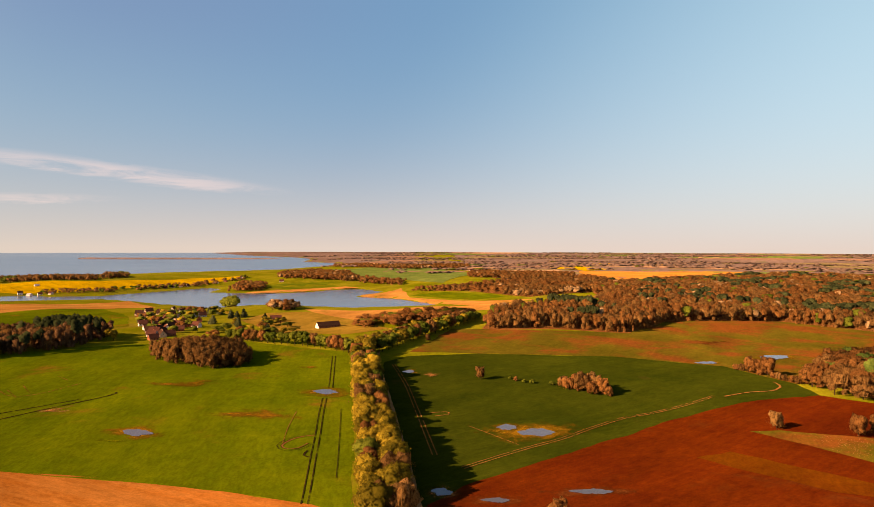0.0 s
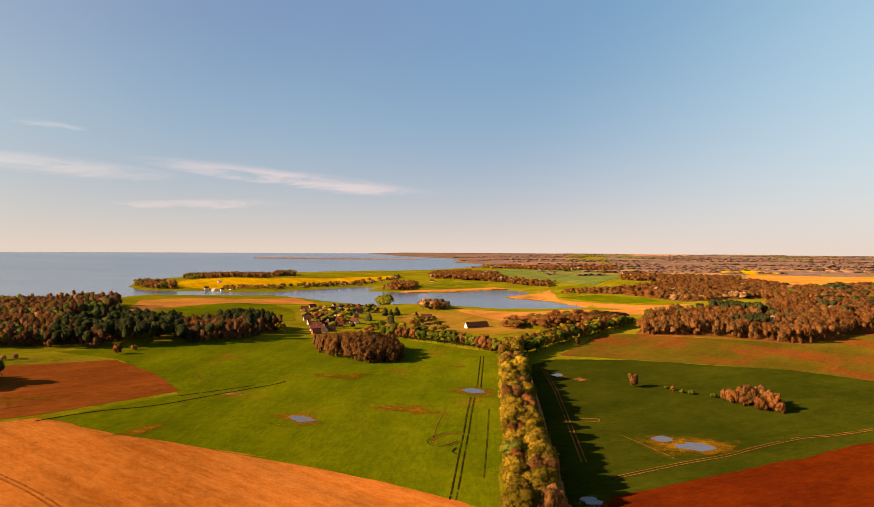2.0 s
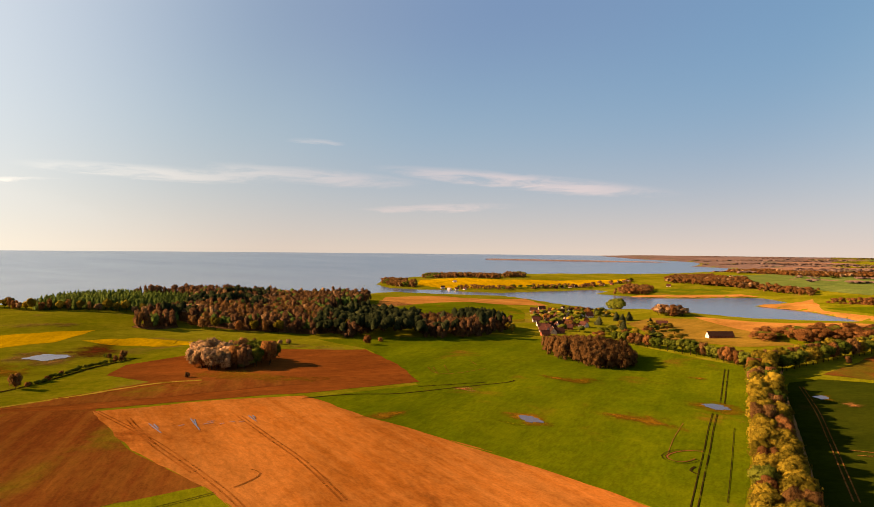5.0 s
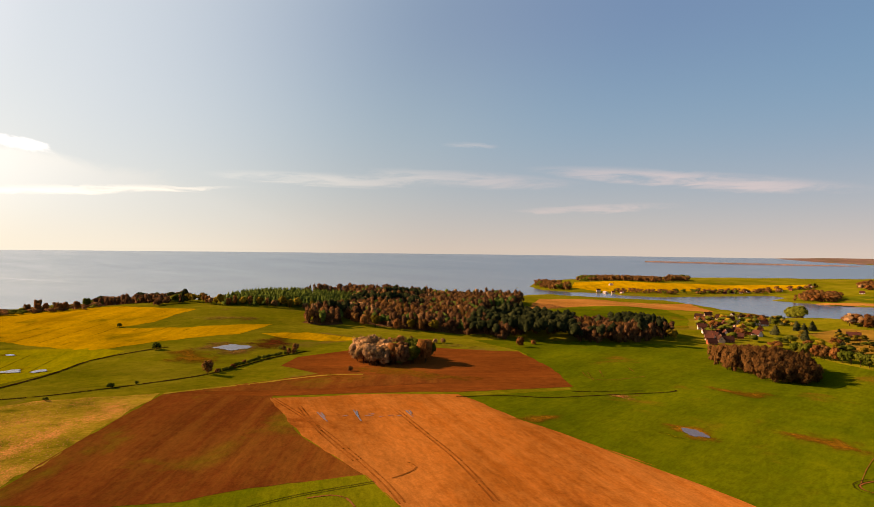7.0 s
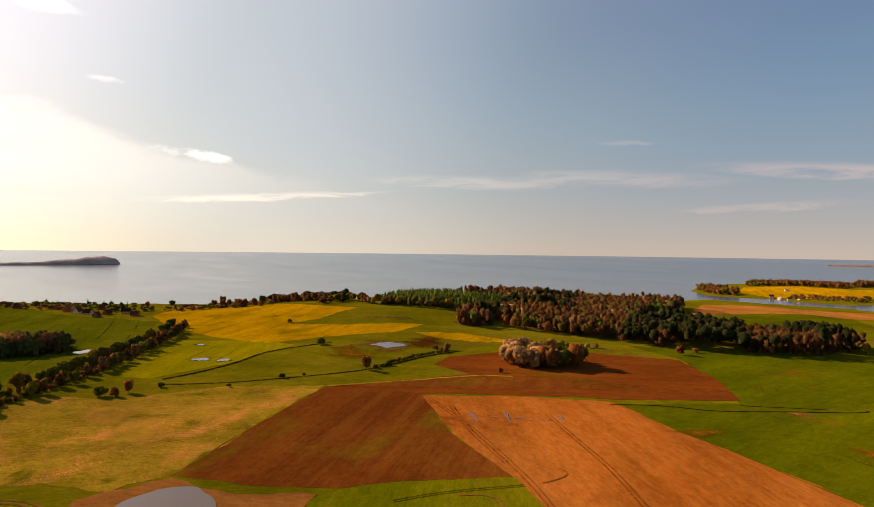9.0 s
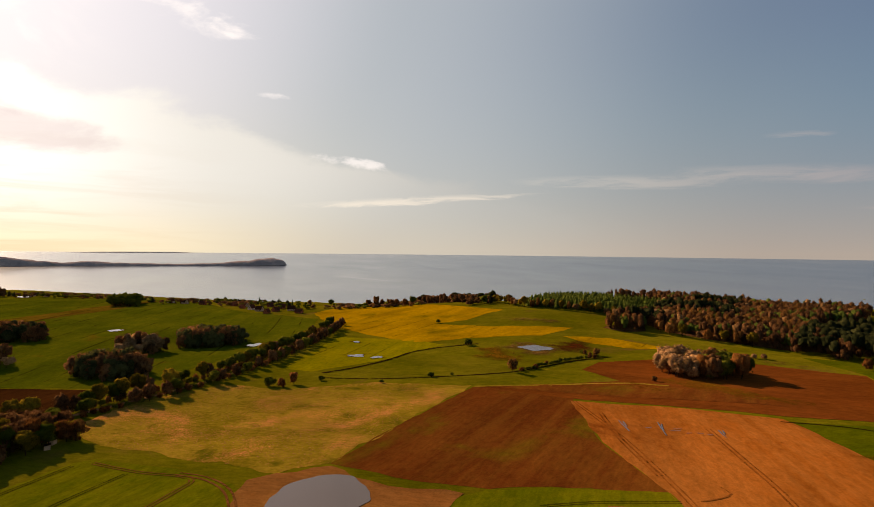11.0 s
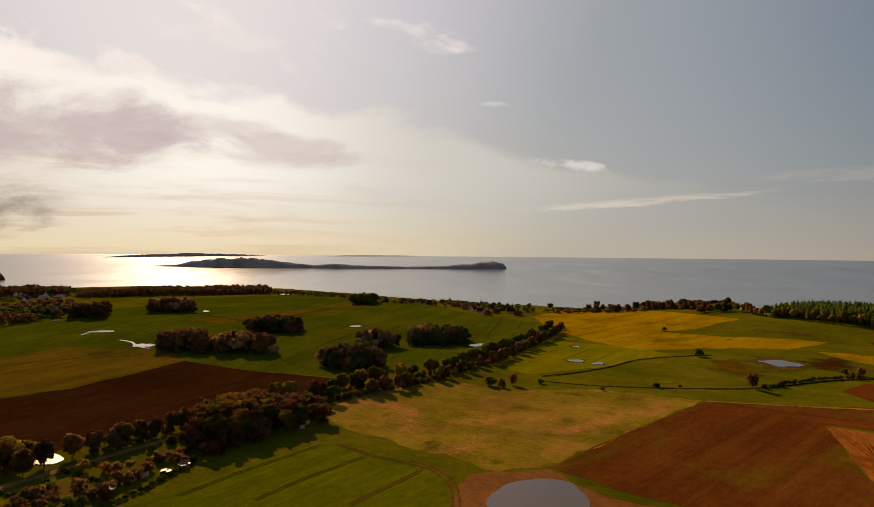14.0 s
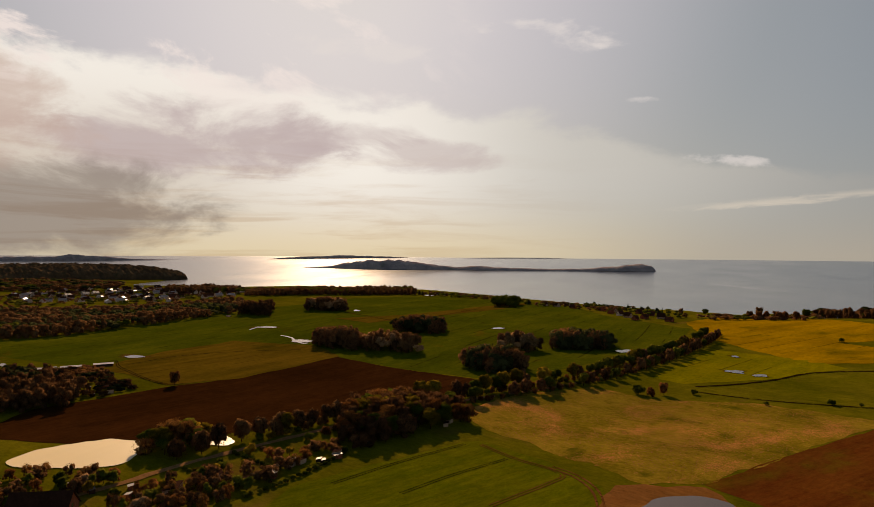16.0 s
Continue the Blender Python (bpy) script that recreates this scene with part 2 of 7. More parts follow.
    if bump:
        h = s.n("ShaderNodeBump")
        h.inputs["Strength"].default_value, h.inputs["Distance"].default_value = bump, 0.6
        s.put(h.inputs["Height"], s.noise(p, 0.8, 4.0, 0.7))
        s.t.links.new(h.outputs[0], b.inputs["Normal"])
    out = b.outputs[0]
    if edge:
        if edge == "soft":
            at = s.n("ShaderNodeAttribute")
            at.attribute_name = "soft"
            a = s.ramp(s.math("ADD", at.outputs["Fac"], s.math("MULTIPLY", s.math("SUBTRACT", s.noise(p, 0.16, 6.0, 0.72), 0.5), 2.2)), 0.15, 1.15)
        else:
            a = s.ramp(s.noise(s.mapping(p, (3, 7, 1)), 0.16, 5.0, 0.7), 0.31, 0.47)
        mx = s.n("ShaderNodeMixShader")
        s.put(mx.inputs[0], a)
        s.t.links.new(s.n("ShaderNodeBsdfTransparent").outputs[0], mx.inputs[1])
        s.t.links.new(out, mx.inputs[2])
        out = mx.outputs[0]
    s.t.links.new(out, s.n("ShaderNodeOutputMaterial").inputs[0])
    return m


def foliage(name, low, high, through_light=0.3, scale=0.09, upright=0.35, open_=0.46):
    """Leaves, needles or twigs; upright: below one, the fine texture runs up and down; open_: how much gap is left between sprays."""
    m = bpy.data.materials.new(name)
    m.use_nodes = True
    s = Nodes(m.node_tree)
    geo = s.n("ShaderNodeNewGeometry")
    p, isl = geo.outputs["Position"], geo.outputs["Random Per Island"]
    ob = s.n("ShaderNodeObjectInfo").outputs["Random"]
    f = s.math("ADD", s.math("MULTIPLY", s.math("SUBTRACT", s.math("MULTIPLY", s.noise(p, scale, 3.0), 1.9), 0.55), 0.8), s.math("MULTIPLY", isl, 0.16))
    f = s.math("ADD", f, s.math("MULTIPLY", s.math("SUBTRACT", ob, 0.5), 0.5))
    twig = s.noise(s.mapping(p, (1, 2, 3), (0, 0, 0), (1.0, 1.0, upright)), 0.8, 5.0, 0.75)
    spray = s.noise(s.mapping(p, (7, 5, 1), (0, 0, 0), (1.0, 1.0, upright)), 2.3, 4.0, 0.75)
    f = s.math("ADD", f, s.math("MULTIPLY", s.math("SUBTRACT", twig, 0.5), 1.1))
    f = s.math("ADD", f, s.math("MULTIPLY", s.math("SUBTRACT", spray, 0.5), 0.9))
    col = s.mix(s.ramp(f, 0.10, 0.95), tuple(0.66 * c for c in low), tuple(0.74 * c for c in high))
    h = s.n("ShaderNodeBump")
    h.inputs["Strength"].default_value, h.inputs["Distance"].default_value = 0.7, 1.0
    s.put(h.inputs["Height"], s.math("ADD", twig, s.math("MULTIPLY", spray, 0.55)))
    a, b = s.n("ShaderNodeBsdfDiffuse"), s.n("ShaderNodeBsdfTranslucent")
    s.put(a.inputs[0], col), s.put(b.inputs[0], col), s.put(a.inputs["Normal"], h.outputs[0])
    mx = s.n("ShaderNodeMixShader")
    mx.inputs[0].default_value = through_light
    s.t.links.new(a.outputs[0], mx.inputs[1])
    s.t.links.new(b.outputs[0], mx.inputs[2])
    airy = s.n("ShaderNodeMixShader")
    s.put(airy.inputs[0], s.ramp(s.math("ADD", s.math("MULTIPLY", twig, 0.55), s.math("MULTIPLY", spray, 0.45)), open_ - 0.03, open_ + 0.03))
    s.t.links.new(s.n("ShaderNodeBsdfTransparent").outputs[0], airy.inputs[1])
    s.t.links.new(mx.outputs[0], airy.inputs[2])
    s.t.links.new(airy.outputs[0], s.n("ShaderNodeOutputMaterial").inputs[0])
    return m


def water_material(name, colour, wave, strength, rough):
    m = bpy.data.materials.new(name)
    m.use_nodes = True
    s = Nodes(m.node_tree)
    p = s.n("ShaderNodeNewGeometry").outputs["Position"]
    b = s.n("ShaderNodeBsdfPrincipled")
    wide = s.noise(s.mapping(p, rot=(0, 0, 0.6), scale=(1.0, 3.0, 1.0)), 0.0016, 5.0, 0.6, 0.6)
    s.put(b.inputs["Base Color"], s.mix(s.ramp(wide, 0.3, 0.7), colour, tuple(c * 1.35 for c in colour)))
    s.put(b.inputs["Roughness"], s.math("ADD", rough, s.math("MULTIPLY", wide, rough)))
    b.inputs["IOR"].default_value = 1.33
    h = s.n("ShaderNodeBump")
    h.inputs["Strength"].default_value, h.inputs["Distance"].default_value = strength, 1.0
    s.put(h.inputs["Height"], s.noise(p, wave, 6.0, 0.65))
    s.t.links.new(h.outputs[0], b.inputs["Normal"])
    s.t.links.new(b.outputs[0], s.n("ShaderNodeOutputMaterial").inputs[0])
    return m


GRASS = surface("meadow_grass", (0.175, 0.212, 0.019), (0.330, 0.335, 0.046), bump=0.2, third=(0.28, 0.22, 0.06))
WHEAT = surface("young_wheat", (0.106, 0.164, 0.013), (0.176, 0.230, 0.022), stripes=(-7.5, 9.0, 0.16), bump=0.1, third=(0.235, 0.160, 0.03), third_at=0.57)
DARK_WHEAT = surface("dark_wheat", (0.036, 0.056, 0.008), (0.060, 0.082, 0.012), stripes=(50.7, 9.0, 0.2), bump=0.1, third=(0.12, 0.09, 0.03), third_at=0.62)
STUBBLE = surface("stubble", (0.48, 0.196, 0.052), (0.64, 0.302, 0.092), stripes=(113, 5.0, 0.5), bump=0.2, third=(0.30, 0.115, 0.033))
STRIPED = surface("sprouting_soil", (0.215, 0.080, 0.026), (0.285, 0.132, 0.038), stripes=(-49, 5.5, 0.8), bump=0.2, third=(0.24, 0.190, 0.032), third_at=0.52)
PLOUGHED = surface("ploughed_soil", (0.21, 0.078, 0.024), (0.32, 0.128, 0.038), stripes=(34, 4.0, 0.4), bump=0.2)
RED_SOIL = surface("red_soil", (0.095, 0.020, 0.007), (0.150, 0.036, 0.010), stripes=(50.7, 6.0, 0.4), third=(0.12, 0.045, 0.015))
FALLOW = surface("dark_fallow_soil", (0.060, 0.029, 0.010), (0.105, 0.050, 0.018), stripes=(-73, 4.0, 0.4))
OLIVE = surface("thin_crop_on_soil", (0.100, 0.096, 0.016), (0.165, 0.145, 0.026), third=(0.205, 0.085, 0.026), third_at=0.44, bump=0.15)
PASTURE = surface("rough_pasture", (0.34, 0.310, 0.046), (0.58, 0.48, 0.09), grain=0.45, patch=0.03, speck=0.8, third=(0.20, 0.215, 0.030), third_at=0.54, fleck=(1.0, 0.52, 0.20))
RAPE = surface("flowering_rape", (0.56, 0.40, 0.005), (0.80, 0.58, 0.014), stripes=(-45, 12.0, 0.3), third=(0.36, 0.30, 0.02), third_at=0.55, lines=(-45, 24.0, (0.12, 0.11, 0.012)))
LIME_FIELD = surface("light_green_crop", (0.320, 0.370, 0.024), (0.480, 0.480, 0.038), stripes=(118, 8.0, 0.2), bump=0.15, lines=(118, 22.0, (0.08, 0.07, 0.012)))
REED = surface("dry_reed", (0.50, 0.27, 0.075), (0.70, 0.41, 0.14), grain=0.3, third=(0.26, 0.20, 0.04), third_at=0.56)
SAND = surface("bare_sandy_soil", (0.40, 0.205, 0.070), (0.54, 0.31, 0.115))
TRACK_DARK = surface("wheel_rut", (0.030, 0.024, 0.010), (0.07, 0.050, 0.020), edge="broken")
RUT_DARK = surface("dark_tramline", (0.030, 0.026, 0.010), (0.07, 0.055, 0.020))
TRACK_PALE = surface("pale_track", (0.25, 0.125, 0.045), (0.42, 0.23, 0.085), edge="broken")
TAN = surface("dry_tan_field", (0.62, 0.30, 0.075), (0.78, 0.42, 0.12), stripes=(-60, 14.0, 0.3))
COAST_WHEAT = surface("coastal_wheat", (0.125, 0.185, 0.020), (0.210, 0.262, 0.032), stripes=(-81, 9.0, 0.25), bump=0.15, third=(0.23, 0.17, 0.03), third_at=0.62, lines=(-81, 26.0, (0.03, 0.028, 0.008)))
CROP = surface("tramlined_crop", (0.175, 0.240, 0.021), (0.290, 0.330, 0.036), stripes=(-58, 3.0, 0.3), bump=0.15, third=(0.22, 0.21, 0.03), third_at=0.60)
LITTER = surface("leaf_litter", (0.22, 0.10, 0.035), (0.36, 0.18, 0.065))
# far country: aerial haze is mixed into these five base colours
FAR_LAND = surface("hazed_country", (0.215, 0.168, 0.150), (0.315, 0.248, 0.225), grain=0.02, patch=0.004, third=(0.17, 0.178, 0.11), third_at=0.54)
FAR_GREEN = surface("hazed_green_crop", (0.15, 0.235, 0.060), (0.225, 0.305, 0.09), grain=0.05, bump=0)
FAR_BROWN = surface("hazed_brown_soil", (0.30, 0.20, 0.14), (0.42, 0.28, 0.20), grain=0.05, bump=0)
FAR_TAN = surface("hazed_tan_soil", (0.48, 0.33, 0.20), (0.60, 0.42, 0.27), grain=0.05, bump=0)
FAR_OLIVE = surface("hazed_olive_crop", (0.24, 0.21, 0.11), (0.34, 0.29, 0.16), grain=0.05, bump=0)
THIN_RED = surface("thin_growth_on_red_soil", (0.110, 0.033, 0.008), (0.155, 0.058, 0.011))
TRACK_FAINT = surface("faint_wheel_mark", (0.33, 0.125, 0.035), (0.45, 0.20, 0.06), edge="broken")
DRY_MEADOW = surface("dry_meadow", (0.28, 0.205, 0.042), (0.43, 0.31, 0.075), third=(0.20, 0.17, 0.03))
OCHRE = surface("ochre_crop", (0.20, 0.165, 0.026), (0.31, 0.235, 0.042), stripes=(-73, 8.0, 0.5), third=(0.14, 0.13, 0.02), lines=(-73, 18.0, (0.08, 0.06, 0.012)))
LANE = surface("sandy_lane", (0.50, 0.32, 0.14), (0.66, 0.44, 0.22))
THIN_OLIVE = surface("yellowed_crop", (0.22, 0.145, 0.022), (0.34, 0.20, 0.035), edge="soft")
BARE_SAND = surface("bare_sand_patch", (0.36, 0.19, 0.065), (0.48, 0.28, 0.11), edge="soft")
DAMP_SOIL = surface("damp_red_soil", (0.13, 0.045, 0.016), (0.20, 0.075, 0.026), edge="soft")
PALE_GRASS = surface("dry_grass_patch", (0.24, 0.17, 0.05), (0.40, 0.28, 0.10), edge="soft")
LUSH = surface("lush_grass_patch", (0.13, 0.17, 0.012), (0.20, 0.23, 0.018), edge="soft")
# very pale grey: haze over the far islands is put into the colour
FAR_WOOD = surface("hazed_woodland", (0.90, 0.86, 0.88), (1.25, 1.18, 1.16), grain=0.08, patch=0.02, third=(0.70, 0.74, 0.66))
SEA = water_material("sea_water", (0.042, 0.057, 0.090), 0.07, 0.14, 0.12)
HEADLAND = surface("headland_woods", (0.17, 0.135, 0.085), (0.30, 0.235, 0.14), grain=0.08, patch=0.02, third=(0.13, 0.14, 0.07))
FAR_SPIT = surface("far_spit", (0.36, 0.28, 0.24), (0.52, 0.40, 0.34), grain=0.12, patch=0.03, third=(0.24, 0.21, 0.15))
SLICK = water_material("smooth_water", (0.16, 0.17, 0.18), 0.05, 0.02, 0.10)
POND = water_material("puddle_water", (0.055, 0.046, 0.050), 0.6, 0.08, 0.08)
MUDDY = water_material("muddy_water", (0.060, 0.048, 0.042), 1.3, 0.05, 0.07)
# pale gold base: the low sun's glint on the pond is put into the colour
POND_GLINT = water_material("pond_water_glint", (0.46, 0.36, 0.17), 1.3, 0.05, 0.24)

LEAF_GOLD = foliage("spring_leaves_gold", (0.120, 0.085, 0.007), (0.450, 0.285, 0.020), upright=0.8, open_=0.40)
LEAF_GREEN = foliage("spring_leaves_green", (0.064, 0.078, 0.007), (0.205, 0.195, 0.018), upright=0.8, open_=0.40)
TWIG = foliage("bare_twigs", (0.150, 0.069, 0.019), (0.310, 0.146, 0.040), 0.35, upright=0.25, open_=0.47)
TWIG_RED = foliage("reddish_twigs", (0.165, 0.064, 0.016), (0.310, 0.124, 0.031), 0.35, upright=0.4, open_=0.46)
# darker copy of the twigs, with the shade of backlit crowns in its colour
TWIG_SHADED = foliage("shaded_twigs", (0.086, 0.041, 0.017), (0.235, 0.112, 0.040), 0.12, upright=0.5, open_=0.45)
# twigs greyed by distance: the haze is part of this colour
TWIG_FAR = foliage("hazed_twigs", (0.190, 0.112, 0.080), (0.255, 0.152, 0.108), 0.2, open_=0.30)
BLOSSOM = foliage("pale_blossom", (0.210, 0.115, 0.044), (0.620, 0.345, 0.150), 0.2, upright=0.8, open_=0.42)
NEEDLE = foliage("pine_needles", (0.022, 0.026, 0.009), (0.090, 0.088, 0.028), 0.1, upright=0.8, open_=0.42)
SPRUCE = foliage("young_conifer", (0.066, 0.090, 0.014), (0.190, 0.212, 0.032), 0.1, upright=0.8, open_=0.38)
BARK = surface("bark", (0.05, 0.035, 0.022), (0.12, 0.085, 0.055), grain=2.0)

# ---- terrain begin ----
SEA_LEVEL = -20.0
FAR0, FAR1 = 2000.0, 4900.0


def squeeze(r):
    """The far country is drawn together, so that it ends at the horizon within view: drop below the eye as a share of the true drop."""
    r = np.asarray(r, float)
    u = np.clip((r - FAR0) / (FAR1 - FAR0), 0, 1)
    drop = EYE - SEA_LEVEL
    dip = 0.0075 + (drop / FAR0 - 0.0075) * (1 - u) ** 1.62
    return np.where(r < FAR0, 1.0, r * dip / drop)


SHORES = [
    # open sea and bay, then the lagoon
    [(-1679, -3011), (-2074, -2323), (-2133, -1944), (-2021, -1654), (-1814, -1536), (-1595, -1479), (-1509, -1386), (-1540, -1112), (-1668, -898), (-1708, -668), (-1659, -517), (-1535, -348), (-1415, -206), (-1332, -90), (-1265, 18), (-1231, 113), (-1130, 274), (-1083, 331), (-1074, 447), (-1064, 692), (-981, 916), (-924, 1086), (-950, 1113), (-921, 1192), (-802, 1220), (-786, 1316), (-888, 1376), (-960, 1332), (-1033, 1315), (-1175, 1431), (-1337, 1658), (-1361, 1890), (-1146, 2080), (-1283, 2295), (-1032, 2417), (-887, 2553), (-687, 2743), (-586, 2967), (-396, 3125), (-542, 3342), (-719, 3414), (-728, 3689), (-820, 3850), (-1250, 4080), (-1600, 4500), (-1750, 6420), (-5629, 3250), (-6401, -1129), (-5122, -4002), (-3052, -5739)],
    [(-1258, 1366), (-1069, 1341), (-901, 1302), (-805, 1335), (-729, 1369), (-636, 1555), (-600, 1643), (-542, 1601), (-534, 1480), (-388, 1449), (-298, 1508), (-258, 1591), (-190, 1616), (-125, 1515), (-174, 1373), (-73, 1301), (2, 1175), (-23, 1129), (-139, 1094), (-237, 1123), (-274, 1178), (-343, 1099), (-388, 1088), (-490, 1149), (-601, 1229), (-675, 1266), (-747, 1237), (-828, 1197), (-971, 1217)],
]
HILLS = [(*(-799, 559), 15.0, 230.0), (*(-874, 325), 7.0, 150.0), (*(162, 847), 7.0, 260.0),
         (*(-824, -373), 6.0, 190.0), (*(-700, 275), 5.0, 110.0), (*(-223, 846), 6.0, 70.0)]


def shore_distance(x, y):
    """Metres from the nearest shore, above zero on land."""
    best, wet = np.full(x.shape, 1e9), np.zeros(x.shape, bool)
    for pts in SHORES:
        n = len(pts)
        inside = np.zeros(x.shape, bool)
        for i in range(n):
            (ax, ay), (bx, by) = pts[i], pts[(i + 1) % n]
            ex, ey = bx - ax, by - ay
            k = np.clip(((x - ax) * ex + (y - ay) * ey) / (ex * ex + ey * ey + 1e-9), 0, 1)
            best = np.minimum(best, np.hypot(x - ax - k * ex, y - ay - k * ey))
            if ay != by:
                inside ^= ((ay > y) != (by > y)) & (x < (bx - ax) * (y - ay) / (by - ay) + ax)
        wet |= inside
    return np.where(wet, -best, best)


def land(x, y):
    x, y = np.atleast_1d(np.asarray(x, float)), np.atleast_1d(np.asarray(y, float))
    r = np.hypot(x, y)
    s = shore_distance(x, y) + 3.0 * np.sin(x / 31.0) * np.cos(y / 27.0) + 2.0 * np.sin((x - y) / 13.0)
    k = np.clip(s / 320.0, 0, 1)
    k = k * k * (3 - 2 * k)
    z = SEA_LEVEL + np.clip(s * 0.28, -4.0, 3.0) + 16.7 * k
    z += k * (1.1 * np.sin(x / 71.0 + 1.3) * np.cos(y / 93.0) + 0.7 * np.sin((x + 1.4 * y) / 47.0))
    for hx, hy, high, wide in HILLS:
        z += high * np.exp(-((x - hx) ** 2 + (y - hy) ** 2) / (2 * wide * wide)) * np.clip(s / 60.0, 0, 1)
    return EYE - (EYE - z) * squeeze(r)
# ---- terrain end ----


def land1(x, y):
    return float(land(x, y)[0])


def mesh_object(name, verts, faces, mats, parent=None, slots=None, smooth=False, normals=None):
    me = bpy.data.meshes.new(name)
    me.from_pydata(verts, [], faces)
    for m in (mats if isinstance(mats, (list, tuple)) else [mats]):
        me.materials.append(m)
    if slots is not None:
        me.polygons.foreach_set("material_index", slots)
    if smooth:
        me.polygons.foreach_set("use_smooth", [True] * len(me.polygons))
    me.update()
    if normals is not None:
        me.normals_split_custom_set_from_vertices(normals.tolist())
    ob = new(name, me)
    ob.parent = parent
    return ob


def polar_sheet(name, radii, angles, height, mat):
    R, A = np.meshgrid(radii, angles, indexing="ij")
    x, y = -R * np.sin(A), R * np.cos(A)
    z = height(x.ravel(), y.ravel())
    verts = np.stack([x.ravel(), y.ravel(), z], -1).tolist()
    nr, na = R.shape
    i, j = np.meshgrid(np.arange(nr - 1), np.arange(na), indexing="ij")
    a, b = i * na + j, i * na + (j + 1) % na
    faces = np.stack([a, a + na, b + na, b], -1).reshape(-1, 4)[:, ::-1].tolist()
    # close the middle
    verts.append((0, 0, float(height(np.array([0.0]), np.array([0.0]))[0])))
    faces += [(len(verts) - 1, int((k + 1) % na), int(k)) for k in range(na)]
    return mesh_object(name, verts, faces, mat, smooth=True)


fine = np.radians(np.arange(-45.0, 150.0, 0.45))
rest = np.radians(np.arange(150.0, 315.0, 3.0))
rings = np.concatenate([[20, 60, 110], np.geomspace(150, 4900, 180)])
tagged(polar_sheet("ground", rings, np.concatenate([fine, rest]), land, GRASS),
       "rolling green farmland with meadow grass down to the coast", "ground", kind="structure")
tagged(polar_sheet("water", np.geomspace(300, 4900, 60), np.radians(np.arange(0, 360, 1.0)),
                   lambda x, y: EYE - (EYE - SEA_LEVEL) * squeeze(np.hypot(x, y)), SEA),
       "calm grey-blue sea and lagoon with faint ripples", "sea", kind="structure")


# ---- fields laid on the ground ----


def outline(pts, step, wob, wave=23.0):
    out = []
    n = len(pts)
    for i in range(n):
        a, b = Vector(pts[i]), Vector(pts[(i + 1) % n])
        k = max(1, int((b - a).length / step))
        side = Vector((-(b - a).y, (b - a).x)).normalized()
        for q in range(k):
            u = q / k
            p = a.lerp(b, u)
            w = wob * (noise.noise((p.x / wave, p.y / wave, 3.0)) + 0.5 * noise.noise((p.x / wave * 3.1, p.y / wave * 3.1, 8.0))) * min(1, 4 * u * (1 - u) + 0.2)
            out.append(p + side * w)
    return out


def drape(name, pts, mat, layer=0, wob=2.0, step=12.0, gap=None, wave=23.0, soft=False):
    rim = outline(pts, step, wob, wave)
    xs, ys = [p.x for p in rim], [p.y for p in rim]
    size = max(max(xs) - min(xs), max(ys) - min(ys))
    g = size / 14.0 if soft else gap or max(10.0, size / 45.0)
    verts = list(rim)
    for gx in np.arange(min(xs), max(xs), g):
        for gy in np.arange(min(ys), max(ys), g):
            verts.append(Vector((gx + 0.3 * g * math.sin(gy), gy)))
    n = len(rim)
    v, _, f, *_ = mathutils.geometry.delaunay_2d_cdt(verts, [], [list(range(n))], 1, 0.05)
    vx, vy = np.array([p.x for p in v]), np.array([p.y for p in v])
    r = np.hypot(vx, vy)
    vz = land(vx, vy) + (0.04 + 0.03 * layer) * (1 + r / 400)
    faces = []
    for t in f:
        a, b, c = v[t[0]], v[t[1]], v[t[2]]
        up = (b - a).x * (c - a).y - (b - a).y * (c - a).x > 0
        faces.append(tuple(t) if up else tuple(t[::-1]))
    ob = mesh_object(name, np.stack([vx, vy, vz], -1).tolist(), faces, mat, smooth=True)
    if soft:
        far = np.full(vx.shape, 1e9)
        for p, q in zip(rim, rim[1:] + rim[:1]):
            ex, ey = q.x - p.x, q.y - p.y
            k = np.clip(((vx - p.x) * ex + (vy - p.y) * ey) / (ex * ex + ey * ey + 1e-9), 0, 1)
            far = np.minimum(far, np.hypot(vx - p.x - k * ex, vy - p.y - k * ey))
        at = ob.data.attributes.new("soft", "FLOAT", "POINT")
        at.data.foreach_set("value", np.clip(far / (far.max() * 0.9 + 1e-6), 0, 1))
    return ob


def field(name, label, category, mat, pts, layer=0, wob=2.0, kind="structure", gap=None):
    return tagged(drape(name, pts, mat, layer, wob, 6.0 if gap is None else 20.0, gap), label, category, kind=kind)


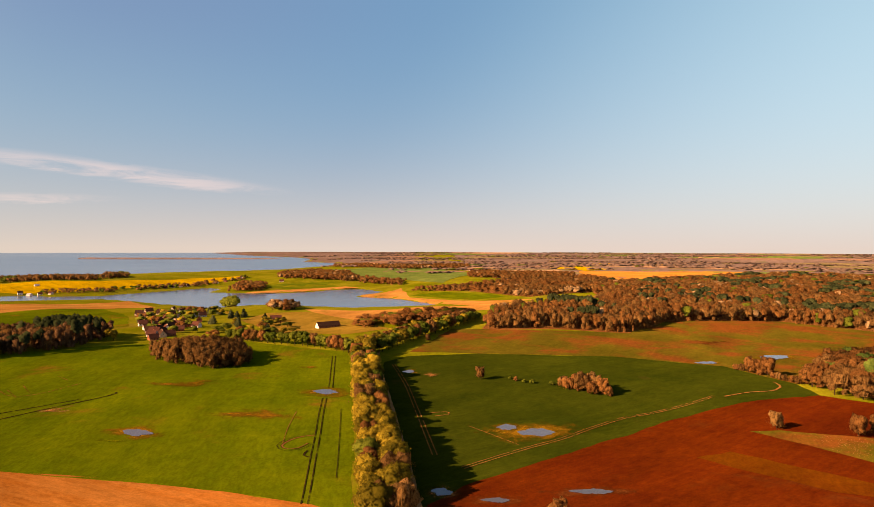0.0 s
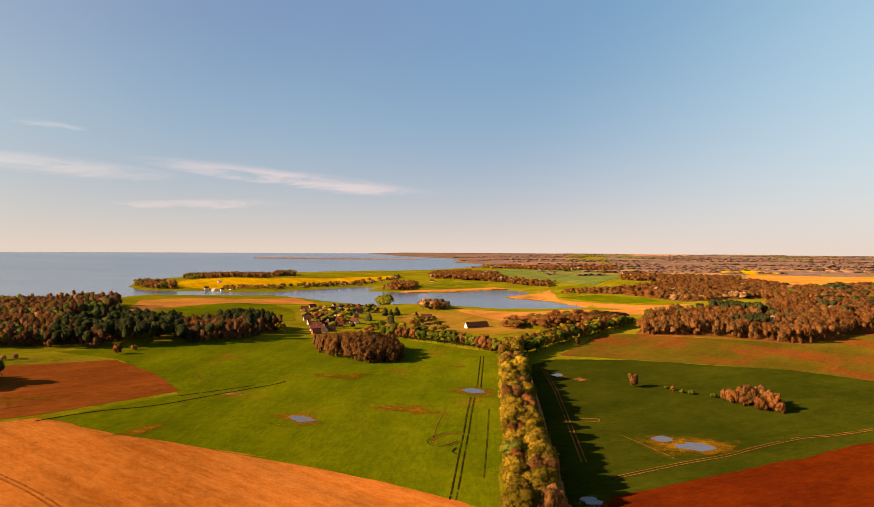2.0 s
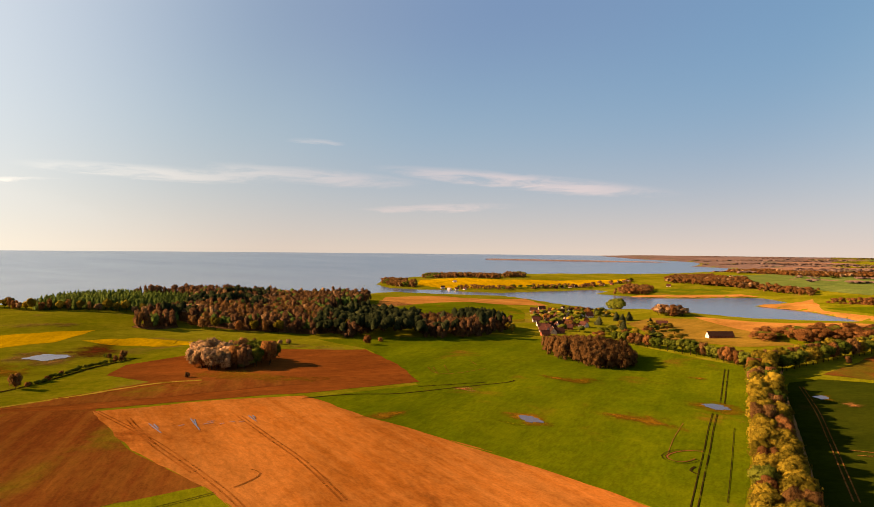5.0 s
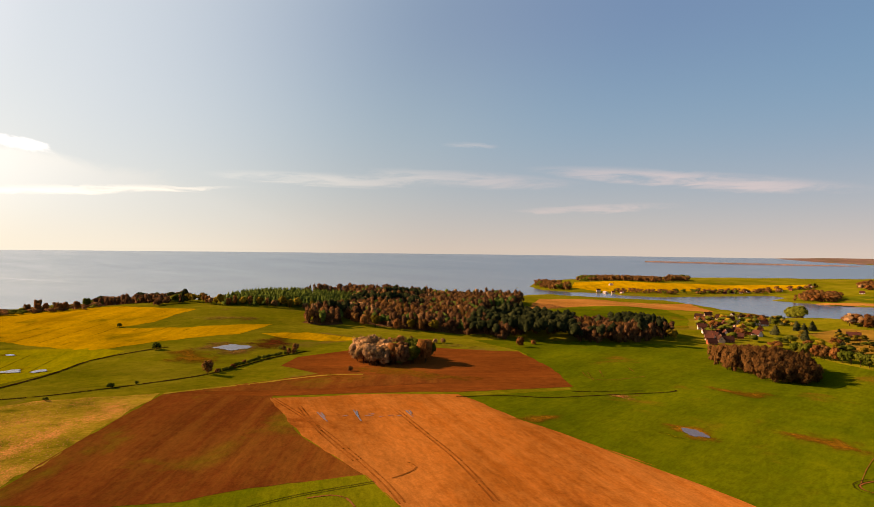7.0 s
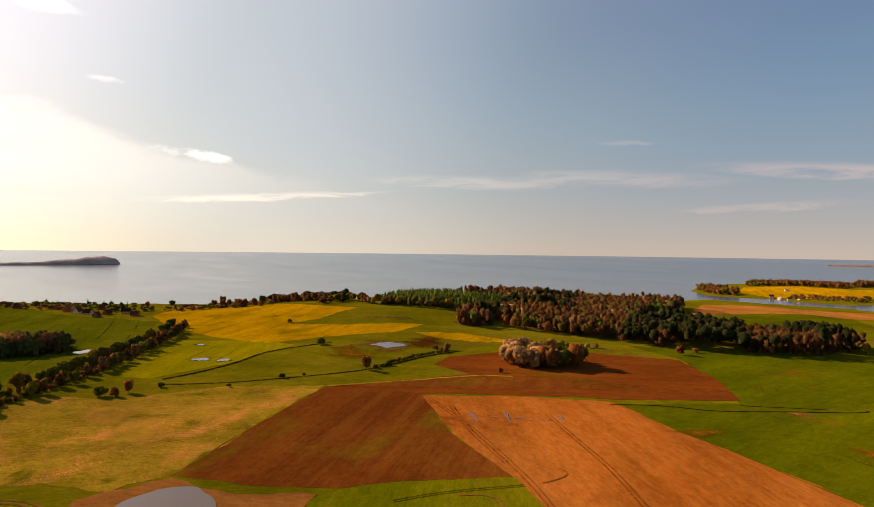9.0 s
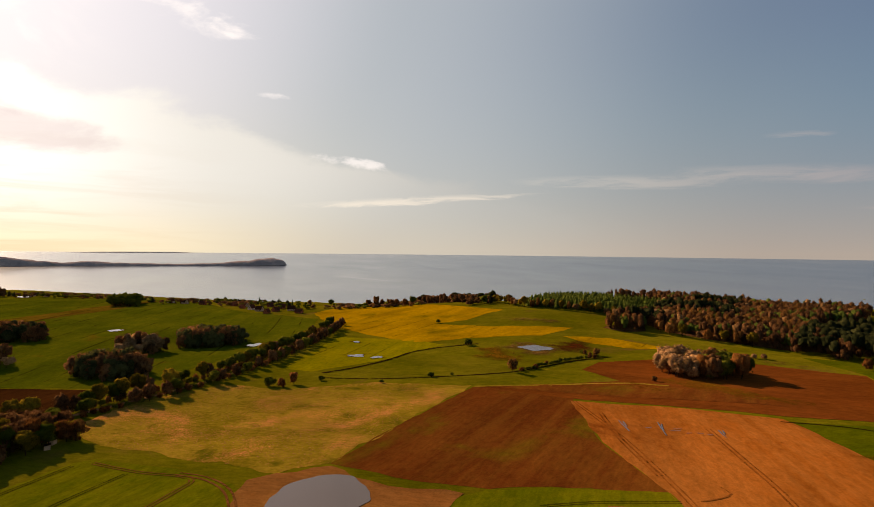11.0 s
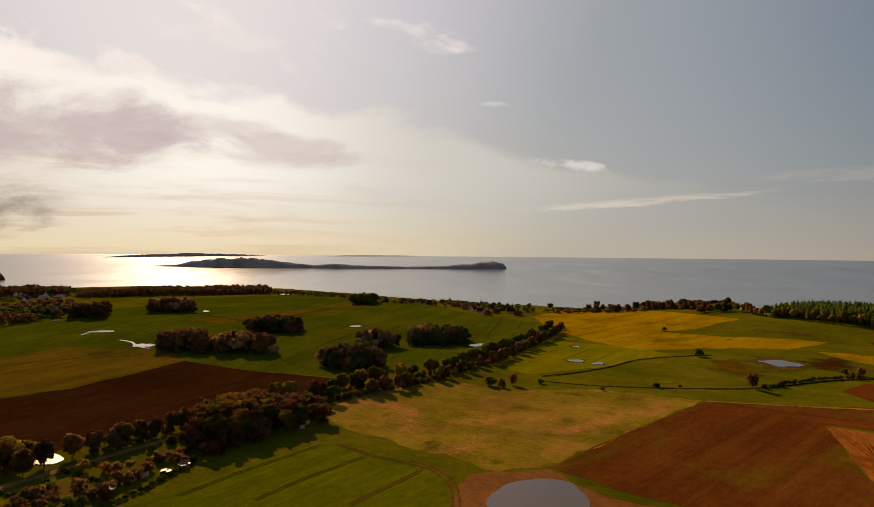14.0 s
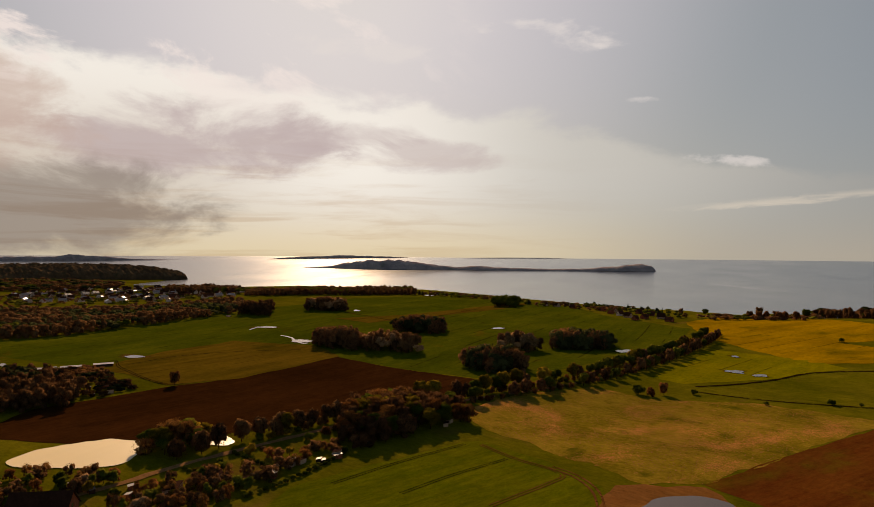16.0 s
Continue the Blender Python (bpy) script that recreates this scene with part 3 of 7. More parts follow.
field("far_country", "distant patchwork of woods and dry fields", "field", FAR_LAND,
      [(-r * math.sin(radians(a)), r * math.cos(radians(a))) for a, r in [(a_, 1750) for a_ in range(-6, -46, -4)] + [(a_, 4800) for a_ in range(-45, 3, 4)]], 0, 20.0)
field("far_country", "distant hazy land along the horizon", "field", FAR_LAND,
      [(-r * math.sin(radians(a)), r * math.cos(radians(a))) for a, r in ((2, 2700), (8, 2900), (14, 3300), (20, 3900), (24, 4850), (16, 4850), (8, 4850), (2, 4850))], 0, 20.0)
field("forest_floor", "brown leaf litter under leafless trees", "field", LITTER,
      [(44.3, 614.4), (119.6, 624.7), (182.7, 605), (252, 685), (382, 701), (424, 611), (519, 577), (1626, 1812), (1268, 1831), (1091, 2004), (708, 1718), (430, 1493), (307, 1259), (257, 891), (124, 796), (64, 718)], 0, 4.0)
field("shore_country", "patchy green grassland beyond the lagoon", "field", GRASS,
      [(-470, 1507), (-465, 2000), (-311, 2634), (322, 3136), (591, 2611), (303, 1287), (181, 1161), (70, 1399), (-58, 1350), (-135, 1637), (-272, 1680), (-358, 1539)], -1, 6.0)
field("wheat_field", "bright green young wheat field beside the avenue", "field", WHEAT,
      [(-407.9, 413.8), (-358.3, 465), (-269.2, 550.7), (-174.8, 568.7), (-114.9, 526.6), (-70.3, 502.1), (-54.8, 409.3), (-38.2, 292.5), (-26.5, 203.3), (-41.6, 210.9), (-68.5, 219.6), (-103.3, 227.7), (-164, 236.8), (-201.3, 235.8), (-256.8, 246.5), (-227.6, 318), (-281.8, 366.1), (-344.1, 405.8)])
field("stubble_field", "orange-tan bare seedbed field with wheel marks", "field", STUBBLE,
      [(-327.4, 170.3), (-302.6, 209.4), (-259.9, 253.4), (-203.5, 240.5), (-162.5, 236.6), (-124.7, 232.7), (-164, 236.8), (-103.3, 227.7), (-68.5, 219.6), (-41.6, 210.9), (-25.4, 201.4), (-58.9, 137.9), (-96.4, 114.9), (-155, 129.5), (-193.9, 139.7), (-253.2, 147.5)], 1)
field("sprouting_field", "brown field with thin sprouting green rows", "field", STRIPED,
      [(-368.2, 125.4), (-341.7, 179.6), (-326.9, 171.1), (-253.2, 147.5), (-193.9, 139.7), (-211.5, 102.5), (-214.9, 79.2), (-233.1, 48.1), (-252.6, 26.4), (-291.3, 57.8)])
field("ploughed_field", "dark brown ploughed field round a blossoming copse", "field", PLOUGHED,
      [(-369, 126.3), (-370.1, 178.7), (-370.3, 228.3), (-410.7, 222.3), (-433.5, 249.2), (-432, 298.4), (-392.5, 356.1), (-341.6, 402.6), (-279.4, 365.4), (-232.2, 325.7), (-264.2, 257.6), (-305.1, 211.1), (-331.9, 174.5)], 1)
field("pasture", "rough yellowish pasture with tufts of dry grass", "field", PASTURE,
      [(-330.8, -82.8), (-360.4, -74.6), (-410.3, -24.2), (-389.9, 8), (-395.2, 67.8), (-372.3, 125.8), (-301, 65.3), (-253.6, 26.8), (-245.9, 5.3), (-267.1, -22.5), (-300.6, -67.3)], 0, 6.0)
field("crop_field", "light green crop field beside a ditch", "field", LIME_FIELD,
      [(-453.8, 13.1), (-598.9, 70.2), (-562.7, 136.4), (-531.5, 152.8), (-479.7, 94.9), (-439.8, 32.2)], 0, 3.0)
field("rape_field", "bright yellow flowering rape field near the coast", "field", RAPE,
      [(-806, 62), (-872, 104), (-821, 215), (-703, 275), (-652, 213.4), (-646.6, 175.6), (-600, 225.6), (-572.2, 299.9), (-543.4, 252.1), (-555, 181.8), (-548.9, 129.7), (-599.6, 100.8), (-668.1, 72.2)], 0, 4.0)
field("rape_field", "narrow yellow strip of flowering rape", "field", RAPE,
      [(-538, 270.1), (-524.5, 311.5), (-463.1, 339.1), (-472.6, 309.6), (-505.4, 282.4)], 0, 4.0)
field("coast_field", "wide green crop field between copses and the sea", "field", COAST_WHEAT,
      [(-375.6, -476.8), (-438, -556), (-541, -529), (-712, -497), (-1034, -468), (-1169, -342), (-1152, -147), (-830, -15), (-753, 64), (-614.1, 33.1), (-456.3, -50.1), (-406.4, -84.2), (-464.4, -229.4), (-368, -252), (-333.1, -281.4), (-366.4, -373.2)], 0, 4.0)
field("fallow_field", "dark brown ploughed field behind the gardens", "field", FALLOW,
      [(-212.3, -289.5), (-258.4, -304), (-329.2, -278.1), (-371.3, -254.3), (-464.4, -229.4), (-404, -85.5), (-370.5, -100.8), (-300.4, -148.2), (-259.5, -171.4), (-219.8, -199.8), (-209.9, -266.2)], 1, 3.0)
field("green_field", "dark green wheat field with wet hollows", "field", DARK_WHEAT,
      [(-22.5, 479.5), (33.4, 491.9), (136.7, 488.2), (205.7, 450.2), (223.9, 391.5), (216, 350), (170, 335), (120, 305), (81, 274.5), (41, 240), (13.5, 219), (-1, 204), (-12.3, 206.6), (-25.1, 306), (-35.9, 394.4), (-37.9, 460.4)])
field("red_field", "red-brown ploughed field", "field", RED_SOIL,
      [(-3.2, 210), (9.5, 225.8), (36.6, 247.3), (76.6, 281.8), (115.3, 312.4), (165.1, 341.2), (217.6, 358.1), (256.4, 316.1), (265.1, 268.1), (171.7, 173.3), (63.5, 138.1), (-2.9, 150)], 1)
field("sown_field", "olive thin crop on reddish soil", "field", OLIVE,
      [(-21.2, 497.5), (14.8, 628.8), (63.6, 616.7), (186.9, 610), (223, 690), (386, 708), (521, 643), (349, 408.2), (249, 392.7), (223.9, 391.5), (205.7, 450.2), (136.7, 488.2), (33.4, 491.9)], 1)
field("weedy_strip", "strip of dry grass in the ploughed field", "field", OLIVE,
      [(145.6, 292.8), (160.1, 293.1), (196, 277.8), (210.5, 259.3), (194.2, 239.1), (174.1, 250.4), (160.7, 272.1)], 3, 2.0)
field("reed_bed", "dry tan reed bed on the lagoon shore", "reed bed", REED,
      [(-168, 798), (-102, 807), (-3, 936), (156, 1003), (88, 823), (-16, 789), (-83, 707), (-125, 733)], 0, 4.0)
field("reed_bed", "dry tan reed bed on the far shore", "reed bed", REED,
      [(-448, 1455), (-355, 1525), (-240, 1660), (-199, 1624), (-258, 1592), (-299, 1516), (-389, 1453)], 0, 4.0)
field("reed_bed", "dry tan reed bed beside the lagoon inlet", "reed bed", REED,
      [(-120, 1448), (-89, 1585), (-56, 1301), (69, 1167), (171, 1096), (62, 913), (7, 1156), (-71, 1299), (-167, 1366)], 0, 4.0)
field("reed_bed", "dry tan reed flats before the channel", "reed bed", REED,
      [(-638, 799), (-606, 910), (-586, 1203), (-461, 1036), (-488, 920), (-537, 766), (-536, 651)], 0, 5.0)
field("rape_field", "bright yellow rape field on the peninsula", "field", RAPE,
      [(-1010, 1404), (-1141, 1600), (-869, 1638), (-704, 1833), (-587, 1922), (-609, 1769), (-748, 1533), (-816, 1419), (-921, 1382)], 0, 4.0)
field("green_field", "green field between the wood and the village", "field", WHEAT,
      [(-526, 555), (-517, 648), (-532, 758), (-488, 920), (-359, 737), (-321, 658), (-354, 628), (-419, 652), (-458, 574)], 0, 3.0)
field("tan_field", "distant tan field among woods", "field", TAN,
      [(528, 2349), (1099, 2258), (853, 1872), (409, 1512), (401, 1771)], 3, 4.0)
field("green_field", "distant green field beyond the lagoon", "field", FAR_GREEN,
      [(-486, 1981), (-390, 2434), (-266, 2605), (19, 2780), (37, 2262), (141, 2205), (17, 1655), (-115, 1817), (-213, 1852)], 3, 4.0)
field("green_field", "distant green field on the far shore", "field", COAST_WHEAT,
      [(-478, 1577), (-344, 1742), (-265, 1731), (-268, 1654), (-358, 1539)], 0, 4.0)
field("green_field", "green meadow beside the reeds", "field", WHEAT,
      [(-58, 1350), (20, 1387), (109, 1282), (130, 1214), (70, 1193)], 0, 4.0)
field("rape_field", "distant yellow rape field", "field", RAPE,
      [(458, 2642), (623, 2752), (672, 2483), (552, 2349)], 3, 4.0)


# ---- trees ----
rng = np.random.default_rng(7)


def cards(pos, nrm, size, stretch=1.0, along=None):
    """Small four-sided leaf clumps at pos, facing nrm; along: the way of their long side."""
    n = len(pos)
    ref = along if along is not None else rng.normal(size=(n, 3))
    t = ref - (ref * nrm).sum(1, keepdims=True) * nrm
    t /= np.linalg.norm(t, axis=1, keepdims=True) + 1e-9
    b = np.cross(nrm, t)
    s = size * rng.uniform(0.6, 1.3, (n, 1))
    t, b = t * s * stretch, b * s
    v = np.stack([pos - t - b * 0.6, pos + t * 0.3 - b, pos + t + b * 0.5, pos - t * 0.2 + b], 1).reshape(-1, 3)
    return v, np.arange(4 * n).reshape(n, 4)


def lumps(n_lump, width, high, low, spread=0.62):
    """Centres and radii of the lumps of a crown between the heights low and high."""
    out = []
    mid, half = (high + low) / 2, (high - low) / 2
    for i in range(n_lump):
        d = rng.normal(size=3)
        d /= np.linalg.norm(d)
        k = spread * rng.uniform(0.55, 1.1)
        c = np.array([d[0] * k * width / 2, d[1] * k * width / 2, mid + d[2] * k * half])
        out.append((c, width * rng.uniform(0.20, 0.30)))
    return out


def leafy_crown(balls, per, leaf):
    P, N = [], []
    for c, r in balls:
        d = rng.normal(size=(per, 3))
        d /= np.linalg.norm(d, axis=1, keepdims=True)
        P.append(c + d * r * rng.uniform(0.78, 1.18, (per, 1)) * (1, 1, 0.85))
        m = d + rng.normal(size=(per, 3)) * 0.45
        N.append(m / np.linalg.norm(m, axis=1, keepdims=True))
    return cards(np.concatenate(P), np.concatenate(N), leaf)


def clumps(balls, seg=7, levels=((-0.55, 0.80), (0.05, 1.0), (0.62, 0.74)), rough_=0.16, tall=1.0, lift=0.2):
    """The dense, uneven inner mass of each lump of a crown: vertices, faces and normals."""
    V, F, N = [], [], []
    for c, r in balls:
        k, turn = len(V), rng.uniform(0, 6.28)
        for z, wide in levels:
            for q in range(seg):
                a = turn + 6.2832 * (q + rng.uniform(-0.25, 0.25)) / seg
                d = np.array((wide * math.cos(a), wide * math.sin(a), z + rng.uniform(-0.1, 0.1)))
                V.append(c + d * (r, r, r * tall) * rng.uniform(1 - rough_, 1 + rough_))
                N.append(d + (0, 0, lift))
        V.append(c + np.array((rng.uniform(-0.2, 0.2), rng.uniform(-0.2, 0.2), rng.uniform(0.72, 0.98) * tall)) * r)
        N.append(np.array((0, 0, 1.0)))
        for i in range(len(levels) - 1):
            for q in range(seg):
                o, p = k + i * seg, (q + 1) % seg
                F.append((o + q, o + p, o + seg + p, o + seg + q))
        o = k + (len(levels) - 1) * seg
        F += [(o + q, o + (q + 1) % seg, o + seg) for q in range(seg)]
    N = np.array(N)
    return np.array(V), F, N / np.linalg.norm(N, axis=1, keepdims=True)


def twig_balls(width, high, low, n):
    """Lumps that fill a bare crown: wide in the middle, rounded above."""
    out = []
    for i in range(n):
        u, a = (i + rng.uniform(0.2, 0.8)) / n, 2.4 * i + rng.uniform(-0.5, 0.5)
        r = width * 0.30 * (1 - 0.75 * (u - 0.35) ** 2) * math.sqrt(rng.uniform(0.25, 1))
        out.append((np.array((r * math.cos(a), r * math.sin(a), low + (high - low) * (0.16 + 0.66 * u))), width * rng.uniform(0.19, 0.25) * (0.6 + 0.4 * min(1.0, 1.8 * u))))
    return out


def twig_crown(width, high, low, n, thick, reach):
    u = rng.uniform(0, 1, n) ** 0.7
    a = rng.uniform(0, 2 * np.pi, n)
    z = low + (high - low) * u * 0.93
    r = width / 2 * np.sqrt(rng.uniform(0.05, 1, n)) * np.sqrt(np.clip(1.05 - (2 * u - 0.75) ** 2 * 0.65, 0.1, 1))
    r *= 1 + 0.22 * np.sin(3 * a + 7 * u)
    P = np.stack([r * np.cos(a), r * np.sin(a), z], -1)
    way = np.stack([np.cos(a) * 0.55, np.sin(a) * 0.55, 0.9 + 0 * a], -1) + rng.normal(size=(n, 3)) * 0.4
    way /= np.linalg.norm(way, axis=1, keepdims=True)
    out = np.stack([np.cos(a) * 0.8, np.sin(a) * 0.8, 1.1 * (u - 0.35)], -1) + rng.normal(size=(n, 3)) * 0.35
    side = np.cross(way, out)
    inner = rng.uniform(size=(n, 1)) < 0.12
    P = np.where(inner, P * (0.6, 0.6, 0.8) + (0, 0, 0.2 * (0.6 * low + 0.4 * high)), P)
    side *= np.where(inner, 3.5, 1.0) * thick / (np.linalg.norm(side, axis=1, keepdims=True) + 1e-9)
    long = reach * rng.uniform(0.6, 1.3, (n, 1))
    v = np.stack([P - way * long * 0.5 - side, P - way * long * 0.5 + side, P + way * long], 1).reshape(-1, 3)
    return v, np.arange(3 * n).reshape(n, 3)


def outward(v, f, round_=0.75, flat=0.4):
    """Vertex normals that follow the whole crown more than its single leaves."""
    f = np.asarray(f)
    v = np.asarray(v, float)
    lo, hi = v[:, 2].min(), v[:, 2].max()
    wide = np.abs(v[:, :2]).max()
    d = (v - (0, 0, lo + 0.4 * (hi - lo))) / (wide, wide, (hi - lo) * 0.6)
    d /= np.linalg.norm(d, axis=1, keepdims=True) + 1e-6
    fn = np.cross(v[f[:, 1]] - v[f[:, 0]], v[f[:, 2]] - v[f[:, 0]])
    fn /= np.linalg.norm(fn, axis=1, keepdims=True) + 1e-9
    m = d * round_ + np.repeat(fn, f.shape[1], 0) * flat + (0, 0, 0.15)
    return m / (np.linalg.norm(m, axis=1, keepdims=True) + 1e-9)


def cone_crown(width, high, low, n, leaf):
    u = rng.uniform(0, 1, n)
    u = 1 - np.sqrt(u) * 0.98
    a = rng.uniform(0, 2 * np.pi, n)
    tier = 0.75 + 0.25 * np.abs(np.sin(u * 16))
    r = width / 2 * (1 - u) * tier * rng.uniform(0.7, 1.05, n)
    P = np.stack([r * np.cos(a), r * np.sin(a), low + (high - low) * u], -1)
    nrm = np.stack([np.cos(a), np.sin(a), 0.5 + 0 * a], -1) + rng.normal(size=(n, 3)) * 0.35
    nrm /= np.linalg.norm(nrm, axis=1, keepdims=True)
    return cards(P, nrm, leaf)


def limb(bm, path, r0, r1, sides=6):
    rings_ = []
    for i, p in enumerate(path):
        k = i / (len(path) - 1)
        r = r0 + (r1 - r0) * k
        rings_.append([bm.verts.new((p[0] + r * math.cos(6.2832 * q / sides), p[1] + r * math.sin(6.2832 * q / sides), p[2])) for q in range(sides)])
    for a, b in zip(rings_, rings_[1:]):
        for q in range(sides):
            bm.faces.new((a[q], a[(q + 1) % sides], b[(q + 1) % sides], b[q]))
    bm.faces.new(rings_[-1])


def trunk_mesh(high, fork, width, thick, limbs):
    bm = bmesh.new()
    limb(bm, [(0, 0, -0.6), (0.05, 0.02, 0.4), (0.1, -0.05, fork * 0.6), (0.0, 0.1, fork), (0.1, 0, high * 0.8)], thick * 1.25, thick * 0.3, 7)
    for i in range(limbs):
        a = 6.2832 * i / limbs + rng.uniform(-0.4, 0.4)
        k = rng.uniform(0.5, 0.8) * width / 2
        z0 = fork * rng.uniform(0.75, 1.15)
        z1 = fork + (high - fork) * rng.uniform(0.45, 0.85)
        limb(bm, [(0, 0, z0), (0.45 * k * math.cos(a), 0.45 * k * math.sin(a), (z0 + z1) / 2),
                  (k * math.cos(a), k * math.sin(a), z1)], thick * 0.5, thick * 0.12, 5)
    me = bpy.data.meshes.new("trunk")
    bm.to_mesh(me)
    bm.free()
    me.materials.append(BARK)
    return me


def crown_mesh(vf, mat, inner=None):
    v, f, n = vf[0], np.asarray(vf[1]).tolist(), outward(vf[0], vf[1])
    if inner:
        f += [[i + len(v) for i in q] for q in inner[1]]
        v, n = np.concatenate([v, inner[0]]), np.concatenate([n, inner[2]])
    me = bpy.data.meshes.new("crown")
    me.from_pydata(v.tolist(), [], f)
    me.materials.append(mat)
    me.polygons.foreach_set("use_smooth", [True] * len(me.polygons))
    me.normals_split_custom_set_from_vertices(n.tolist())
    return me


def leafy_kind(high, width, low, mat, lump=15, per=100, leaf=0.42):
    balls = lumps(lump, width, high, low)
    inner = [(c, 0.86 * r) for c, r in balls]
    return (trunk_mesh(high, low + 0.8, width, high * 0.022, 6), crown_mesh(leafy_crown(balls, int(per * 1.35), leaf * 0.70), mat, clumps(inner, rough_=0.3)),
            crown_mesh(leafy_crown(balls, int(per * 0.36), leaf * 1.0), mat, clumps(inner, 6, rough_=0.3)))


def bare_kind(high, width, low, mat, n=1300, thick=0.115, reach=1.3):
    low = low * 0.6
    inner = [(c, 0.95 * r) for c, r in twig_balls(width, high, low, 11)]
    return (trunk_mesh(high, low + 1.0, width, high * 0.018, 7), crown_mesh(twig_crown(width, high, low, int(n * 2.0), thick * 0.5, reach * 0.5), mat, clumps(inner, 6, rough_=0.4, tall=1.4)),
            crown_mesh(twig_crown(width, high, low, int(n * 0.55), thick * 0.7, reach * 0.55), mat, clumps(inner, 5, rough_=0.4, tall=1.4)))


def cone_kind(high, width, low, mat, n=800, leaf=0.5):
    crown = crown_mesh(cone_crown(width, high, low, n, leaf), mat)
    return trunk_mesh(high, high * 0.5, 0.8, high * 0.014, 2), crown, crown


LIME_GOLD = [leafy_kind(14.5, 10.6, 2.6, LEAF_GOLD, 18, 100, 0.44), leafy_kind(13.0, 10.0, 2.4, LEAF_GOLD, 17, 100, 0.44), leafy_kind(15.8, 11.2, 3.0, LEAF_GOLD, 20, 100, 0.44)]
LIME_GREEN = [leafy_kind(13.5, 10.5, 2.2, LEAF_GREEN, 16, 105, 0.42), leafy_kind(12.5, 9.5, 2.0, LEAF_GREEN, 15, 105, 0.42)]
BARE = [bare_kind(15.5, 7.5, 4.0, TWIG), bare_kind(14.0, 7.0, 3.2, TWIG), bare_kind(16.5, 8.0, 4.5, TWIG_RED)]
BARE_WIDE = [bare_kind(12.0, 11.0, 2.2, TWIG_RED, 1500, 0.13, 1.2), bare_kind(13.5, 12.0, 2.6, TWIG, 1500, 0.13, 1.2)]
# bare trees seen against the sun, their shaded side put into the twig colour
BARE_SHADED = [bare_kind(12.0, 10.5, 2.0, TWIG_SHADED, 1500, 0.13, 1.2), bare_kind(13.0, 11.5, 2.4, TWIG_SHADED, 1500, 0.13, 1.2)]
BLOSSOMING = [leafy_kind(12.0, 9.5, 1.6, BLOSSOM, 15, 85, 0.42), leafy_kind(10.0, 8.5, 1.2, BLOSSOM, 13, 85, 0.42)]
SPRUCES = [cone_kind(17.0, 6.0, 1.5, NEEDLE), cone_kind(14.0, 5.0, 1.0, SPRUCE)]
BUSH_GREEN = [leafy_kind(3.6, 4.6, 0.1, LEAF_GREEN, 9, 60, 0.32)]
BUSH_GOLD = [leafy_kind(4.2, 4.8, 0.2, LEAF_GOLD, 9, 60, 0.32)]
BUSH_BARE = [bare_kind(4.6, 5.6, 0.2, TWIG, 800, 0.07, 0.7), bare_kind(4.0, 5.0, 0.2, TWIG_RED, 800, 0.07, 0.7)]
BUSH_PALE = [leafy_kind(3.4, 4.6, 0.1, BLOSSOM, 9, 60, 0.3)]


def tree(kinds, x, y, scale=1.0, label="", category="tree", group="", name="tree"):
    trunk_me, crown_me, lite_me = kinds[int(rng.integers(len(kinds)))]
    r = math.hypot(x, y)
    crown_me = lite_me if r > 300 else crown_me
    s = scale * rng.uniform(0.86, 1.14) * float(squeeze(r))
    top = new(name)
    top.location = (x, y, land1(x, y) - 0.1)
    top.rotation_euler = (0, 0, rng.uniform(0, 6.28))
    top.scale = (s * rng.uniform(0.92, 1.08), s * rng.uniform(0.92, 1.08), s)
    for nm, me in (("trunk", trunk_me), ("crown", crown_me)):
        ob = new(nm, me)
        ob.parent = top
    return tagged(top, label, category, group)


def walk_line(pts, gap, jitter=0.15):
    """Points at even gaps along a line."""
    out, rest_ = [], 0.0
    for a, b in zip(pts, pts[1:]):
        a, b = Vector(a), Vector(b)
        long = (b - a).length
        q = rest_
        side = Vector((-(b - a).y, (b - a).x)).normalized()
        while q < long:
            p = a.lerp(b, min(1, max(0, q / long + rng.uniform(-jitter, jitter) * gap / long)))
            out.append((p, side))
            q += gap
        rest_ = q - long
    return out


def inside(p, poly):
    hit = False
    for (ax, ay), (bx, by) in zip(poly, poly[1:] + poly[:1]):
        if (ay > p[1]) != (by > p[1]) and p[0] < (bx - ax) * (p[1] - ay) / (by - ay) + ax:
            hit = not hit
    return hit


def scatter(poly, gap):
    xs, ys = [p[0] for p in poly], [p[1] for p in poly]
    out = []
    for gx in np.arange(min(xs), max(xs) + gap, gap):
        for gy in np.arange(min(ys), max(ys) + gap, gap):
            p = (gx + rng.uniform(-0.45, 0.45) * gap, gy + rng.uniform(-0.45, 0.45) * gap)
            if inside(p, poly):
                out.append(p)
    return out


